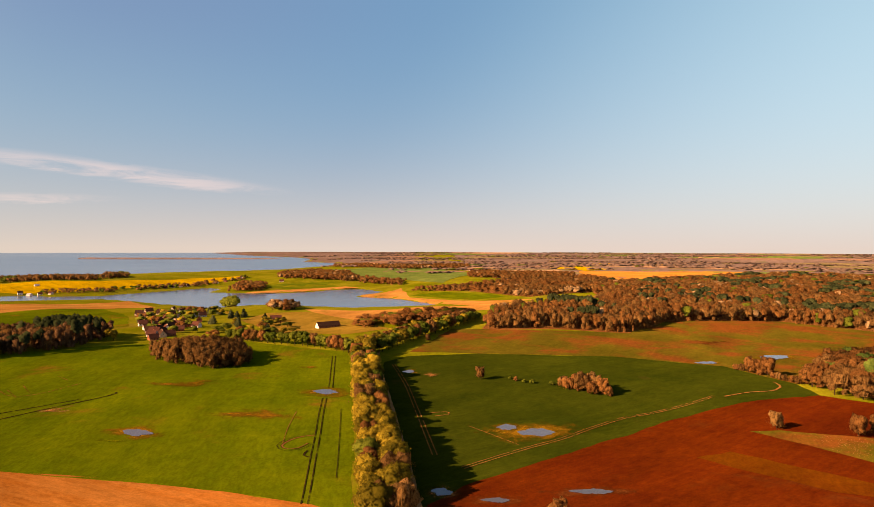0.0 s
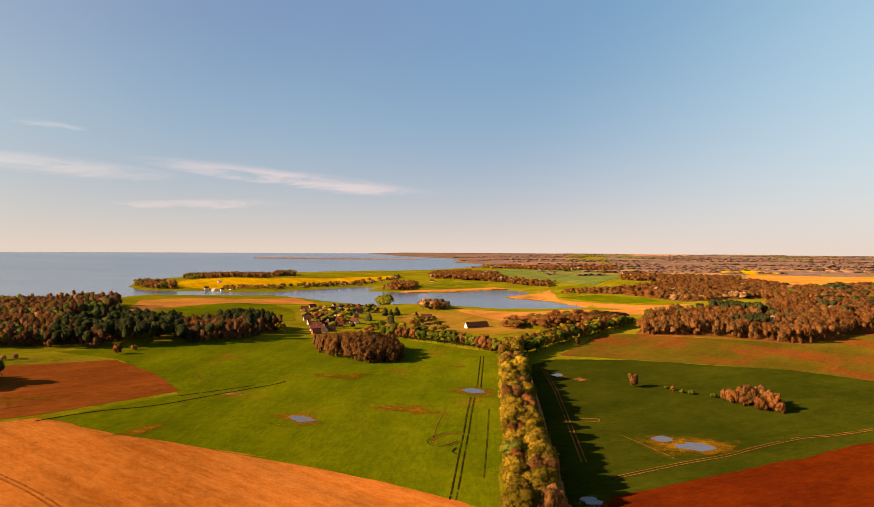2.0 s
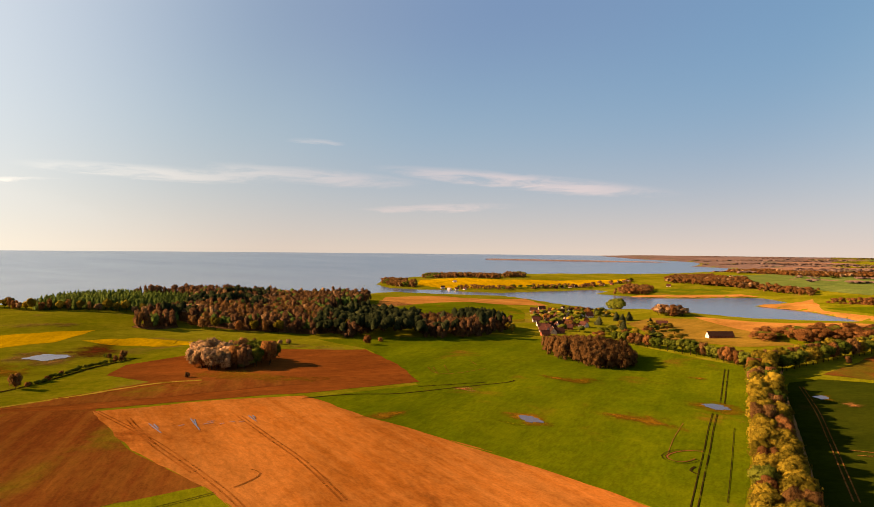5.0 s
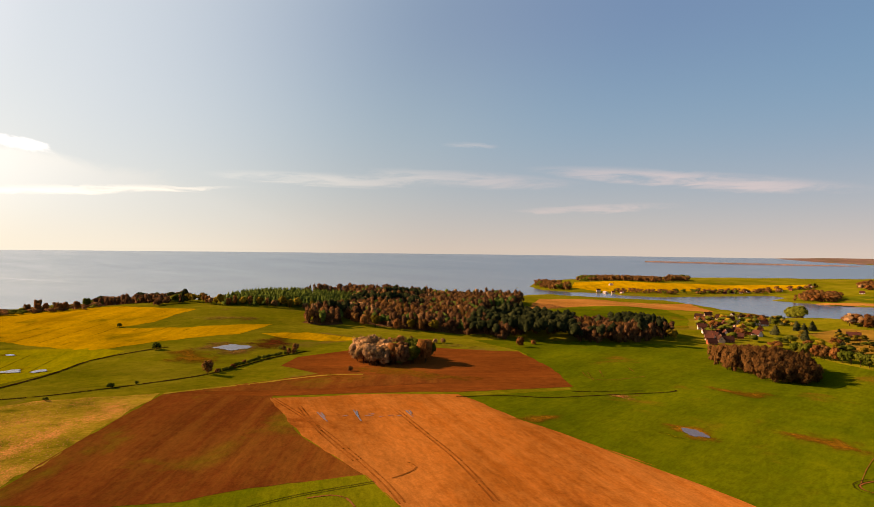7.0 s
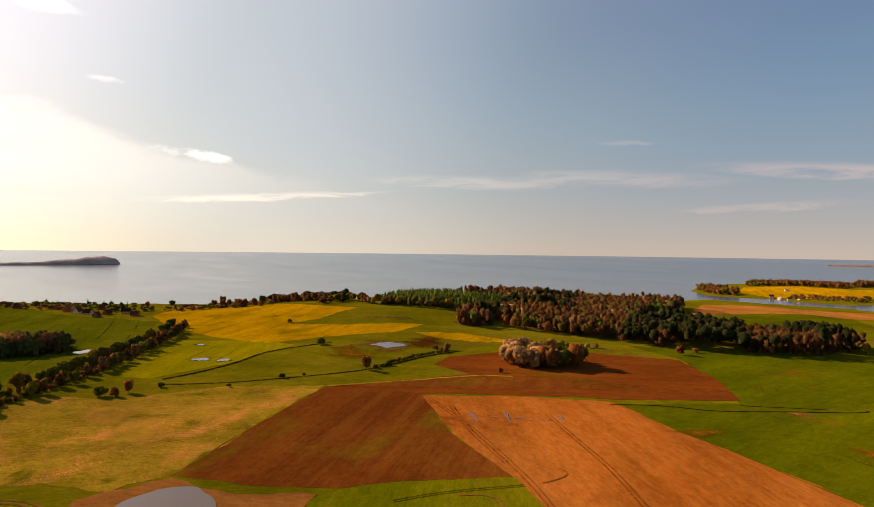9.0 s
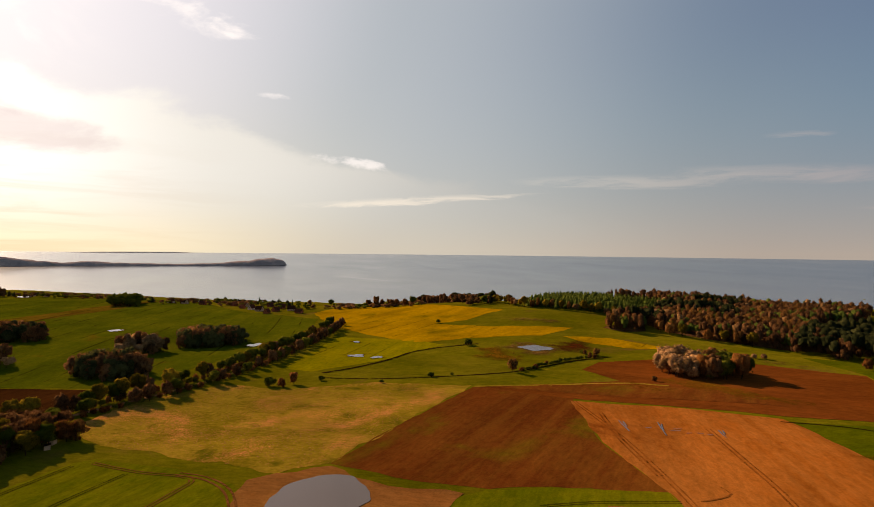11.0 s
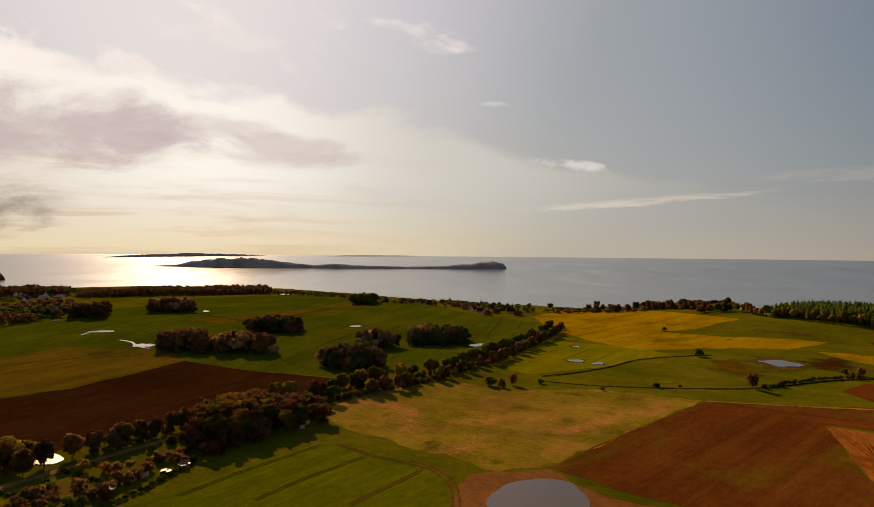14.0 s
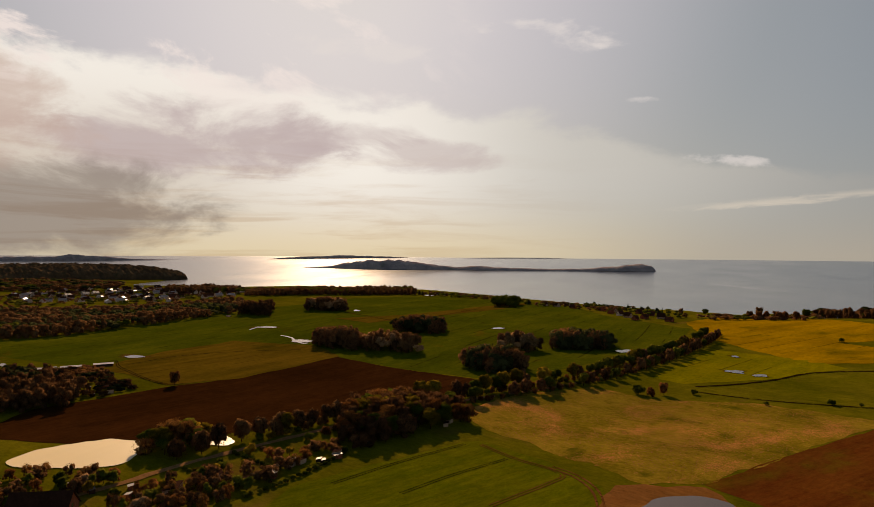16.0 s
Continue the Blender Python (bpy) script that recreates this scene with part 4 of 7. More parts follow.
def tree_row(pts, gap, kinds, label, group, scale=1.0, side=0.0, wander=0.6, category="tree", name="tree"):
    for p, s in walk_line(pts, gap):
        q = p + s * (side + rng.uniform(-wander, wander))
        k = kinds[int(rng.integers(len(kinds)))]
        tree(k, q.x, q.y, scale, label, category, group, name)


def grove(poly, gap, kinds, label, group, scale=1.0, category="tree", name="tree"):
    for p in scatter(poly, gap):
        tree(kinds[int(rng.integers(len(kinds)))], p[0], p[1], scale, label, category, group, name)


# ---- woods, too many to count ----
TWO = ((-0.65, 0.70), (0.38, 0.92))


def small_crown(style, n):
    """A crown one unit wide: its dense lumps, and single twigs, sprays or needles standing out of them."""
    k = (40.0 / n) ** 0.42
    many = 3 if n < 60 else 7
    if style == "cone":
        v, f = cone_crown(0.90, 1.75, 0.1, n, 0.07 * k)
        cv, cf, cn = clumps([(np.array((rng.uniform(-0.03, 0.03), rng.uniform(-0.03, 0.03), z)), r) for z, r in ((0.35, 0.40), (0.75, 0.31), (1.12, 0.22), (1.42, 0.12))], 5, TWO, 0.25, 1.3, 0.6)
        return np.concatenate([v, cv]), f.tolist() + [[i + len(v) for i in q] for q in cf], np.concatenate([outward(v, f, 0.8, 0.14), cn])
    if style == "pine":
        balls = [(c * (1, 1, 1) + (0, 0, 0.12), r) for c, r in lumps(many + 1, 1.05, 1.5, 0.75)]
        v, f = leafy_crown(balls, max(2, n // 10), 0.085 * k)
    elif style == "bare":
        balls = twig_balls(1.15, 1.4, -0.08, many)
        v, f = twig_crown(1.15, 1.45, 0.10, int(n * (0.8 if n < 60 else 2.1)), 0.020 * k, 0.095 * k)
    else:
        balls = lumps(many, 1.05, 1.35, 0.25)
        v, f = leafy_crown(balls, max(3, n // 9), 0.085 * k)
    inner = [(c, r * (1.30 if n < 60 else 0.95)) for c, r in balls]
    tall = 1.3 if style == "bare" else 1.0
    cv, cf, cn = clumps(inner, 5, TWO, 0.34, tall, 0.9) if n < 60 else clumps(inner, 5, rough_=0.36, tall=tall, lift=0.5)
    return np.concatenate([v, cv]), f.tolist() + [[i + len(v) for i in q] for q in cf], np.concatenate([outward(v, f, 0.8, 0.14), cn])


def stem():
    """A thin four-sided trunk under a small crown."""
    v = np.array([(c * k, s_ * k, z) for z, k in ((-0.05, 0.045), (0.75, 0.02)) for c, s_ in ((1, 0), (0, 1), (-1, 0), (0, -1))], float)
    return v, np.array([(q, (q + 1) % 4, 4 + (q + 1) % 4, 4 + q) for q in range(4)])


def wood(label, polys, mix, gap, high=1.0, density=36, name="wood", keep=1.0, category="wood", stems=False, even=False, thin=0.0):
    """mix: list of (style, material, weight); thin: metres beyond which trees stand wider apart and broader."""
    protos = [[small_crown(st, density) for _ in range(4)] for st, _, _ in mix]
    wgt = np.array([w for *_, w in mix], float)
    wgt /= wgt.sum()
    V, F, S, N, base = [], [], [], [], 0
    spots = np.array([p for poly in polys for p in scatter(poly, gap)])
    spots = spots[(rng.uniform(size=len(spots)) < keep) & (shore_distance(spots[:, 0], spots[:, 1]) > 14.0)]
    far = np.maximum(1.0, np.hypot(spots[:, 0], spots[:, 1]) / thin) if thin else np.ones(len(spots))
    pick = rng.uniform(size=len(spots)) < far ** -1.7
    spots, far = spots[pick], far[pick]
    z = land(spots[:, 0], spots[:, 1])
    q = squeeze(np.hypot(spots[:, 0], spots[:, 1]))
    mid = spots.mean(0)
    rim = np.linalg.norm(spots - mid, axis=1)
    reach_ = rim.max() + 1e-6
    rim = (rim / reach_) ** 2
    for i_, ((x, y), zz, qq) in enumerate(zip(spots, z, q)):
        # kinds gather in stands
        sv, sf = stem()
        f = 0.5 + 0.9 * noise.noise((x / 70.0, y / 70.0, 1.0)) + rng.uniform(-0.22, 0.22)
        f = rng.uniform() if even else f
        k = int(np.searchsorted(np.cumsum(wgt), min(0.999, max(0.0, f))))
        v, fc, vn = protos[k][int(rng.integers(4))]
        s = gap * (rng.uniform(1.15, 1.75) if even else rng.uniform(0.95, 1.5)) * far[i_]
        a = rng.uniform(0, 6.28)
        ca, sa = math.cos(a) * s, math.sin(a) * s
        hz = (rng.uniform(10.5, 12.5) if even else rng.uniform(9.5, 12.5)) * high * qq * (1.15 - 0.45 * rim[i_] if even else 1.0 + 0.35 * noise.noise((x / 55.0, y / 55.0, 4.0)))
        V.append(np.stack([x + ca * v[:, 0] - sa * v[:, 1], y + sa * v[:, 0] + ca * v[:, 1], zz - 0.3 + v[:, 2] * hz], -1))
        N.append(np.stack([math.cos(a) * vn[:, 0] - math.sin(a) * vn[:, 1], math.sin(a) * vn[:, 0] + math.cos(a) * vn[:, 1], vn[:, 2]], -1))
        if even:
            way = np.array([*((np.array((x, y)) - mid) / reach_), 0.45]) * 1.0
            N[-1] = (N[-1] + way) / (np.linalg.norm(N[-1] + way, axis=1, keepdims=True) + 1e-6)
        F += [[i + base for i in f_] for f_ in fc]
        S += [k] * len(fc)
        base += len(v)
        if stems:
            V.append(np.stack([x + sv[:, 0] * s * 0.6, y + sv[:, 1] * s * 0.6, zz + sv[:, 2] * hz], -1))
            N.append(sv * (1, 1, 0) / (np.linalg.norm(sv[:, :2], axis=1, keepdims=True)))
            F += (sf + base).tolist()
            S += [len(mix)] * 4
            base += 8
    ob = mesh_object(name, np.concatenate(V).tolist(), F, [m for _, m, _ in mix] + [BARK], slots=S, smooth=True, normals=np.concatenate(N))
    return tagged(ob, label, category, kind="stuff")



# the avenue: two rows of trees with a lane between them
AVENUE = [(-14.8, 189.4), (-16.6, 203.3), (-36.6, 345.1), (-54.8, 465.8), (-56.6, 499.8)]
for off in (-3.9, 3.9):
    tree_row(AVENUE, 8.4, [LIME_GOLD, LIME_GOLD, LIME_GREEN, LIME_GOLD, BARE_WIDE],
             "tall avenue tree with fresh golden-green spring leaves", "avenue trees", 1.04, off, 0.9, name="lime_tree")
AVENUE_END = [(-50.3, 494.4), (-38.6, 524.6), (-19.5, 577.7), (6.5, 626), (37.2, 684)]
for off in (-5.0, 5.0):
    tree_row(AVENUE_END, 9.0, [LIME_GREEN, LIME_GREEN, LIME_GOLD, BARE_WIDE], "dark green roadside tree at the avenue's bend", "avenue trees", 1.0, off, name="lime_tree")
tree_row([(-188.6, 574.9), (-137.2, 548.1), (-104.5, 529.8), (-68.1, 496.4)], 7.6, [LIME_GREEN, LIME_GREEN, LIME_GREEN, BARE_WIDE],
         "round green lime tree in a row beside the field", "roadside trees", 0.95)

# copse in the wheat
wood("slender bare brown trees in a dense copse", [[(-223.1, 487.3), (-196.3, 459.8), (-155.7, 437.1), (-134.9, 445), (-135.6, 467.7), (-155.2, 497.3), (-203.5, 519.6), (-227.9, 512.6)]], [("bare", TWIG, 1)], 5.6, 1.0 * 0.93, 200, "copse", 1.0, "copse", True, True)
# blossoming copse on the ploughed land
grove([(-395.6, 275.4), (-374.6, 268.8), (-356.5, 271.4), (-355.3, 279.5), (-388.9, 303), (-409, 294.5)], 6.4, [BLOSSOMING], "pale blossoming tree in the round copse", "copse trees", 1.36, name="blossoming_tree")
grove([(-352.6, 276.4), (-341.8, 288), (-345.7, 305), (-363.5, 319.6), (-389.1, 317.2), (-388.6, 303.4)], 7.6, [LIME_GREEN, BARE_SHADED, LIME_GREEN, BARE_WIDE], "dark green tree in the round copse", "copse trees", 1.25)
for p in [(-383, 287.7), (-368.8, 307.3), (-374, 292), (-361, 300), (-357, 288)]:
    tree(SPRUCES, p[0], p[1], 1.08, "dark conifer standing out of the round copse", "tree", "copse trees")
# copses towards the coast; their darker tones hold the shade of backlit crowns
wood("bare brown trees in a coastal copse", [[(-505.6, -271.7), (-490.4, -242.3), (-491.2, -221.9), (-539.5, -243.8), (-547.8, -270.7), (-545.6, -290.3)]], [("bare", TWIG_SHADED, 1)], 7.0, 1.0 * 0.93, 150, "copse", 1.0, "copse", True, True)
wood("budding brown trees in a coastal copse", [[(-490.4, -216.4), (-491.9, -191.8), (-498.3, -168.5), (-522, -176.5), (-529.2, -206.4), (-534.3, -235.8)]], [("bare", TWIG_SHADED, 1), ("leaf", BLOSSOM, 1)], 7.0, 1.0 * 0.93, 150, "copse", 1.0, "copse", True, True)
wood("dark leafy trees in a coastal copse", [[(-609.6, -234.2), (-610.5, -178.2), (-668.7, -196.5), (-659, -249)]], [("leaf", NEEDLE, 1), ("bare", TWIG_SHADED, 1)], 7.5, 1.0 * 0.93, 150, "copse", 1.0, "copse", True, True)
wood("dark dense trees in a coastal copse", [[(-461.7, -123.6), (-434.2, -102), (-431.7, -73.9), (-459.3, -72.5), (-495.4, -98.2), (-489.1, -121.7)]], [("bare", TWIG_SHADED, 1), ("bare", NEEDLE, 1)], 7.0, 1.0 * 0.93, 150, "copse", 1.0, "copse", True, True)
wood("pale blossoming trees in a coastal copse", [[(-539.5, -111.9), (-533.6, -76.3), (-573.6, -79), (-579.9, -114)]], [("leaf", BLOSSOM, 1), ("bare", TWIG_SHADED, 1)], 7.5, 1.0 * 0.93, 150, "copse", 1.0, "copse", True, True)
wood("dark trees in a dense coastal copse", [[(-569.3, -73.5), (-562.4, -42.6), (-576.8, -15.9), (-635.7, -19.7), (-622.5, -75)]], [("bare", TWIG_SHADED, 1), ("bare", NEEDLE, 1)], 7.0, 1.0 * 0.93, 150, "copse", 1.0, "copse", True, True)
wood("green trees in a far coastal copse", [[(-954, -205), (-944, -162), (-1047, -180), (-1023, -217)]], [("leaf", LEAF_GREEN, 1)], 8.0, 1.0 * 0.93, 150, "copse", 1.0, "copse", True, True)
wood("pale trees in a far coastal copse", [[(-761, -418), (-772, -365), (-830, -395), (-832, -451)]], [("leaf", BLOSSOM, 1), ("bare", TWIG_SHADED, 1)], 8.0, 1.0 * 0.93, 150, "copse", 1.0, "copse", True, True)
wood("bare trees in a far coastal copse", [[(-692, -475), (-693, -433), (-738, -463), (-741, -503)]], [("bare", TWIG_SHADED, 1)], 8.0, 1.0 * 0.93, 150, "copse", 1.0, "copse", True, True)
wood("bare trees in a far coastal copse", [[(-717, -455), (-709, -438), (-750, -463), (-766, -486)]], [("bare", TWIG_SHADED, 1)], 8.0, 1.0 * 0.93, 150, "copse", 1.0, "copse", True, True)
# trees along the road to the coast
ROAD = [(-163.8, -187.6), (-183.9, -178.1), (-210.3, -169.4), (-245, -153.3), (-269.1, -141.4), (-323.4, -114.3), (-360, -80.8), (-397.1, -47.7), (-440.6, -18.3), (-498.9, 10), (-594, 48.5), (-692.4, 79.8)]
tree_row(ROAD[3:], 7.5, [LIME_GREEN, LIME_GOLD, BUSH_GREEN, LIME_GREEN, BARE_SHADED], "roadside tree in early leaf", "road trees", 0.80, 7.5, 1.5)
tree_row(ROAD[4:], 9.0, [BARE_SHADED, BUSH_BARE, BARE_SHADED, LIME_GREEN], "roadside tree with bare brown twigs", "road trees", 0.75, -7.5, 1.5)
tree_row(ROAD[2:5], 10.0, [BARE_SHADED], "bare wide tree beside the road", "road trees", 0.75, 8.5, 2.0)
tree_row(ROAD[3:], 4.6, [BUSH_BARE, BUSH_GREEN, BUSH_BARE, BUSH_GOLD], "roadside bush under the trees", "road bushes", 0.95, 6.0, 1.6, "bush", "bush")
tree_row(ROAD[4:], 6.5, [BUSH_BARE, BUSH_GREEN], "roadside bush under the trees", "road bushes", 0.8, -5.6, 1.2, "bush", "bush")
# thicket round the gardens
wood("dense garden trees in early leaf", [[(-275.4, -135.8), (-248, -111.7), (-266.6, -103.7), (-286.9, -97.3), (-308.6, -72.3), (-331.8, -87.1), (-336.8, -124.4), (-311.8, -140.6)]], [("bare", TWIG_SHADED, 2), ("bare", TWIG, 1), ("leaf", LEAF_GOLD, 0.8), ("leaf", LEAF_GREEN, 1), ("bare", TWIG_RED, 0.7)], 7.0, 0.72, 300, "tree_group", 1.0, "copse", True, True)
wood("willow-like trees at the pond", [[(-210.2, -191), (-215.9, -176.7), (-233.5, -173.7), (-241.9, -189), (-236.9, -203)]], [("leaf", LEAF_GREEN, 1), ("leaf", LEAF_GOLD, 1), ("bare", TWIG, 1)], 6.5, 0.65, 260, "tree_group", 1.0, "copse", True, True)
# field bushes and single trees
for spot, kinds, scale, label in [
        ((28.2, 404), BARE_WIDE, 0.72, "round bare reddish tree in the field"),
        ((91.2, 375.1), BARE_WIDE, 0.75, "bare reddish tree in a field copse"),
        ((83, 380), BARE_WIDE, 0.7, "bare reddish tree in a field copse"),
        ((96.4, 364.5), BARE_WIDE, 0.7, "bare reddish tree in a field copse"),
        ((76.1, 382.5), BUSH_BARE, 1.3, "bare bush at the edge of a field copse"),
        ((85.9, 372.2), BARE_WIDE, 0.8, "bare reddish tree in a field copse"),
        ((94.2, 371.2), BARE_WIDE, 0.66, "bare reddish tree in a field copse"),
        ((79.2, 377.8), BUSH_BARE, 1.7, "bare bush at the edge of a field copse"),
        ((83.9, 373.7), BUSH_BARE, 1.6, "bare bush at the edge of a field copse"),
        ((90.7, 364.9), BUSH_BARE, 1.6, "bare bush at the edge of a field copse"),
        ((98.6, 360.8), BUSH_BARE, 1.5, "bare bush at the edge of a field copse"),
        ((70.9, 387.6), BUSH_GREEN, 0.9, "green bush at the edge of a field copse"),
        ((59.7, 392.5), BUSH_GREEN, 0.9, "low dark bush in the field"),
        ((54.8, 395.2), BUSH_GREEN, 0.8, "low dark bush in the field"),
        ((50.2, 399.9), BUSH_BARE, 0.8, "low dark bush in the field"),
        ((47.1, 404.3), BUSH_GREEN, 0.6, "low dark bush in the field"),
        ((-7.5, 552.9), BARE_WIDE, 0.5, "small round pinkish tree at the field edge"),
        ((159.1, 294.8), BARE_WIDE, 0.75, "bare tree on the weedy strip"),
        ((188.7, 281.6), BARE_WIDE, 0.85, "bare tree on the weedy strip"),
        ((199.7, 285), BARE_WIDE, 0.8, "bare tree on the weedy strip"),
        ((38.2, 195.3), BARE_WIDE, 0.62, "bare orange-brown tree in the ploughed field"),
        ((-355.7, 420.8), BARE_WIDE, 0.8, "wide bare tree alone at the wood's edge"),
        ((-356.1, 440), BUSH_BARE, 1.0, "bare bush at the wood's edge"),
        ((-411.7, 372.2), BUSH_PALE, 1.1, "pale blossoming bush beside the ploughed field"),
        ((-408.2, 379), BUSH_PALE, 1.2, "pale blossoming bush beside the ploughed field"),
        ((-519.2, 172), BUSH_GREEN, 1.6, "dark round tree at the ditch"),
        ((-408.8, 168.1), BARE_WIDE, 0.62, "bare tree at the ditch"),
        ((-402.9, 107.4), BUSH_GREEN, 1.1, "dark bush at the ditch"),
        ((-403.9, 122.4), BUSH_GREEN, 0.6, "low bush at the ditch"),
        ((-392.3, 72.6), BUSH_GREEN, 0.7, "low bush at the field's edge"),
        ((-361.8, 248.7), BUSH_BARE, 0.8, "bare bush at the field's edge"),
        ((-458.9, 261.2), BUSH_BARE, 1.2, "bare bush beside the ditch"),
        ((-648.3, 180.6), BUSH_GREEN, 1.2, "bush in the rape field"),
        ((-400, 4.6), BUSH_GREEN, 1.7, "dark bush at the pasture's edge"),
        ((-403.6, 18.9), BARE_WIDE, 0.6, "bare bush at the pasture's edge"),
        ((-396.8, 11.6), BUSH_BARE, 1.4, "bare bush at the pasture's edge"),
        ((-410.4, 36.7), BUSH_GREEN, 1.0, "low bush at the pasture's edge"),
        ((-335, -277.5), BARE_WIDE, 0.6, "bare tree on the field margin"),
        ((-851, 200), LIME_GREEN, 0.95, "round tree on the coast"),
        ((-919, 161), BARE_WIDE, 0.9, "wide tree on the coast"),
        ((-832, 167), BARE_WIDE, 0.8, "wide tree on the coast"),
        ((-777, 287), SPRUCES, 0.9, "dark conifer on the coast")]:
    tree(kinds, spot[0], spot[1], scale, label, "bush" if kinds in (BUSH_GREEN, BUSH_BARE, BUSH_GOLD, BUSH_PALE) else "tree",
         name="bush" if kinds in (BUSH_GREEN, BUSH_BARE, BUSH_GOLD, BUSH_PALE) else "tree")
# hedge along the ditch
tree_row([(-410.1, 175.4), (-434.1, 209.5), (-446.3, 234.2), (-450.2, 256.2), (-473, 254)], 3.4, [BUSH_GREEN, BUSH_BARE, BUSH_GREEN], "low dark hedge bush along the ditch", "ditch hedge", 0.75, 0, 1.8, "bush", "bush")
tree_row([(208.4, 439.1), (215.8, 423.1), (220.7, 404.7), (225.7, 391.6)], 5.0, [BARE_WIDE, BUSH_BARE, BARE_WIDE, BUSH_BARE], "bare reddish tree at the field corner", "corner trees", 0.95)
wood("tall bare reddish trees at the wood's edge", [[(228.6, 387.6), (226.4, 362.1), (236.1, 340.1), (262.3, 316.4), (368.7, 445.1), (314.1, 452.7), (264.9, 430)]], [("bare", TWIG_RED, 4), ("bare", TWIG, 2), ("leaf", SPRUCE, 1)], 9.5, 1.15 * 0.93, 200, "tree_group", 1.0, "copse", True, True)
# village trees
wood("village trees among the houses", [[(-354, 830), (-334, 708), (-309, 644), (-193.1, 570.2), (-147.1, 587.9), (-119.6, 606.3), (-174, 697), (-242, 755), (-313, 837)]], [("leaf", LEAF_GREEN, 2), ("leaf", LEAF_GOLD, 1), ("bare", TWIG_RED, 1), ("cone", NEEDLE, 1)], 8.0, 0.5, 90, "tree_group", 0.15, "copse", True, True)
wood("tree on the slope above the lagoon", [[(-82.8, 653.8), (-36.7, 656), (10, 678.9), (49, 717), (39, 784), (-27, 714), (-81.8, 694.2)]], [("bare", TWIG_RED, 2), ("leaf", LEAF_GREEN, 1)], 13.0, 0.8 * 0.93, 150, "tree_group", 1.0, "copse", True, True)
wood("pale budding trees on the lagoon shore", [[(-210, 782), (-172, 783), (-184, 822), (-213, 821)]], [("leaf", BLOSSOM, 1), ("bare", TWIG_RED, 1)], 9.0, 0.8 * 0.93, 150, "tree_group", 1.0, "copse", True, True)
wood("tall round trees on the lagoon shore", [[(-367, 1071), (-258, 815), (-381, 1196), (-407, 1196)]], [("leaf", LEAF_GREEN, 1)], 7.0, 1.1, 150, "tree_group", 1.0, "copse", True, True)
tree_row([(-318, 576), (-283.4, 569.4)], 9.0, [LIME_GOLD], "golden budding tree at the wood's end", "wood end trees", 0.8)


wood("mixed brown and green forest on the coastal hill",
     [[(-612, 402), (-600, 372), (-571, 332), (-549, 340), (-545, 365), (-580, 387), (-530, 383), (-499, 392), (-437, 423), (-412.4, 460.3), (-462.3, 480.8), (-533, 564), (-571, 676), (-605, 721), (-660, 674), (-714, 611), (-752, 527), (-768, 440), (-700, 490), (-650, 455)]],
     [("bare", TWIG_SHADED, 3), ("bare", TWIG, 2), ("leaf", SPRUCE, 1.6), ("bare", TWIG_SHADED, 2), ("leaf", BLOSSOM, 0.5), ("bare", TWIG_SHADED, 2), ("pine", NEEDLE, 1.5)], 7.0, 1.05, 24)
wood("young green conifer plantation on the coastal hill",
     [[(-716, 309), (-680, 345), (-655, 382), (-612, 402), (-650, 455), (-700, 490), (-768, 440), (-775, 360)], [(-690, 585), (-735, 600), (-690, 690), (-650, 655)]],
     [("cone", SPRUCE, 5), ("leaf", SPRUCE, 1)], 6.2, 0.66, 12, "conifer_plantation", even=True)
tree_row([(-800, 300), (-745, 303), (-712, 305), (-676, 342), (-648, 376), (-612, 396)], 9.0, [LIME_GOLD, BLOSSOMING, BARE, LIME_GOLD, BARE_WIDE], "pale budding tree before the conifer plantation", "plantation edge trees", 0.82, 0, 3.0)
tree_row([(-575, 380), (-530, 376), (-500, 386), (-450, 410)], 13.0, [BLOSSOMING, BARE_WIDE, BARE_WIDE, LIME_GOLD], "budding tree at the edge of the forest", "forest edge trees", 0.85, 0, 4.0)
wood("dark pine belt at the edge of the fields",
     [[(-424.2, 418.6), (-374.9, 441.2), (-322.7, 469.9), (-296.1, 517.2), (-301.5, 598.3), (-343.5, 599.6), (-385.2, 560.4), (-467, 521), (-465.1, 483.6)]],
     [("pine", NEEDLE, 5), ("bare", TWIG_SHADED, 3), ("bare", TWIG, 1)], 7.0, 1.0, 49)
wood("brown leafless woodland on rolling ground",
     [[(44.6, 618.4), (120.5, 629.6), (184.1, 609.8), (254, 690), (386, 708), (427, 616), (523, 582), (1626, 1812), (1268, 1831), (1091, 2004), (708, 1718), (430, 1493), (307, 1259), (257, 891), (124, 796), (64, 718)]],
     [("bare", TWIG_RED, 4), ("leaf", LEAF_GREEN, 0.3), ("bare", TWIG, 3), ("leaf", BLOSSOM, 0.3), ("bare", TWIG_RED, 3), ("pine", NEEDLE, 0.5)], 8.2, 1.08, 12, thin=720.0)
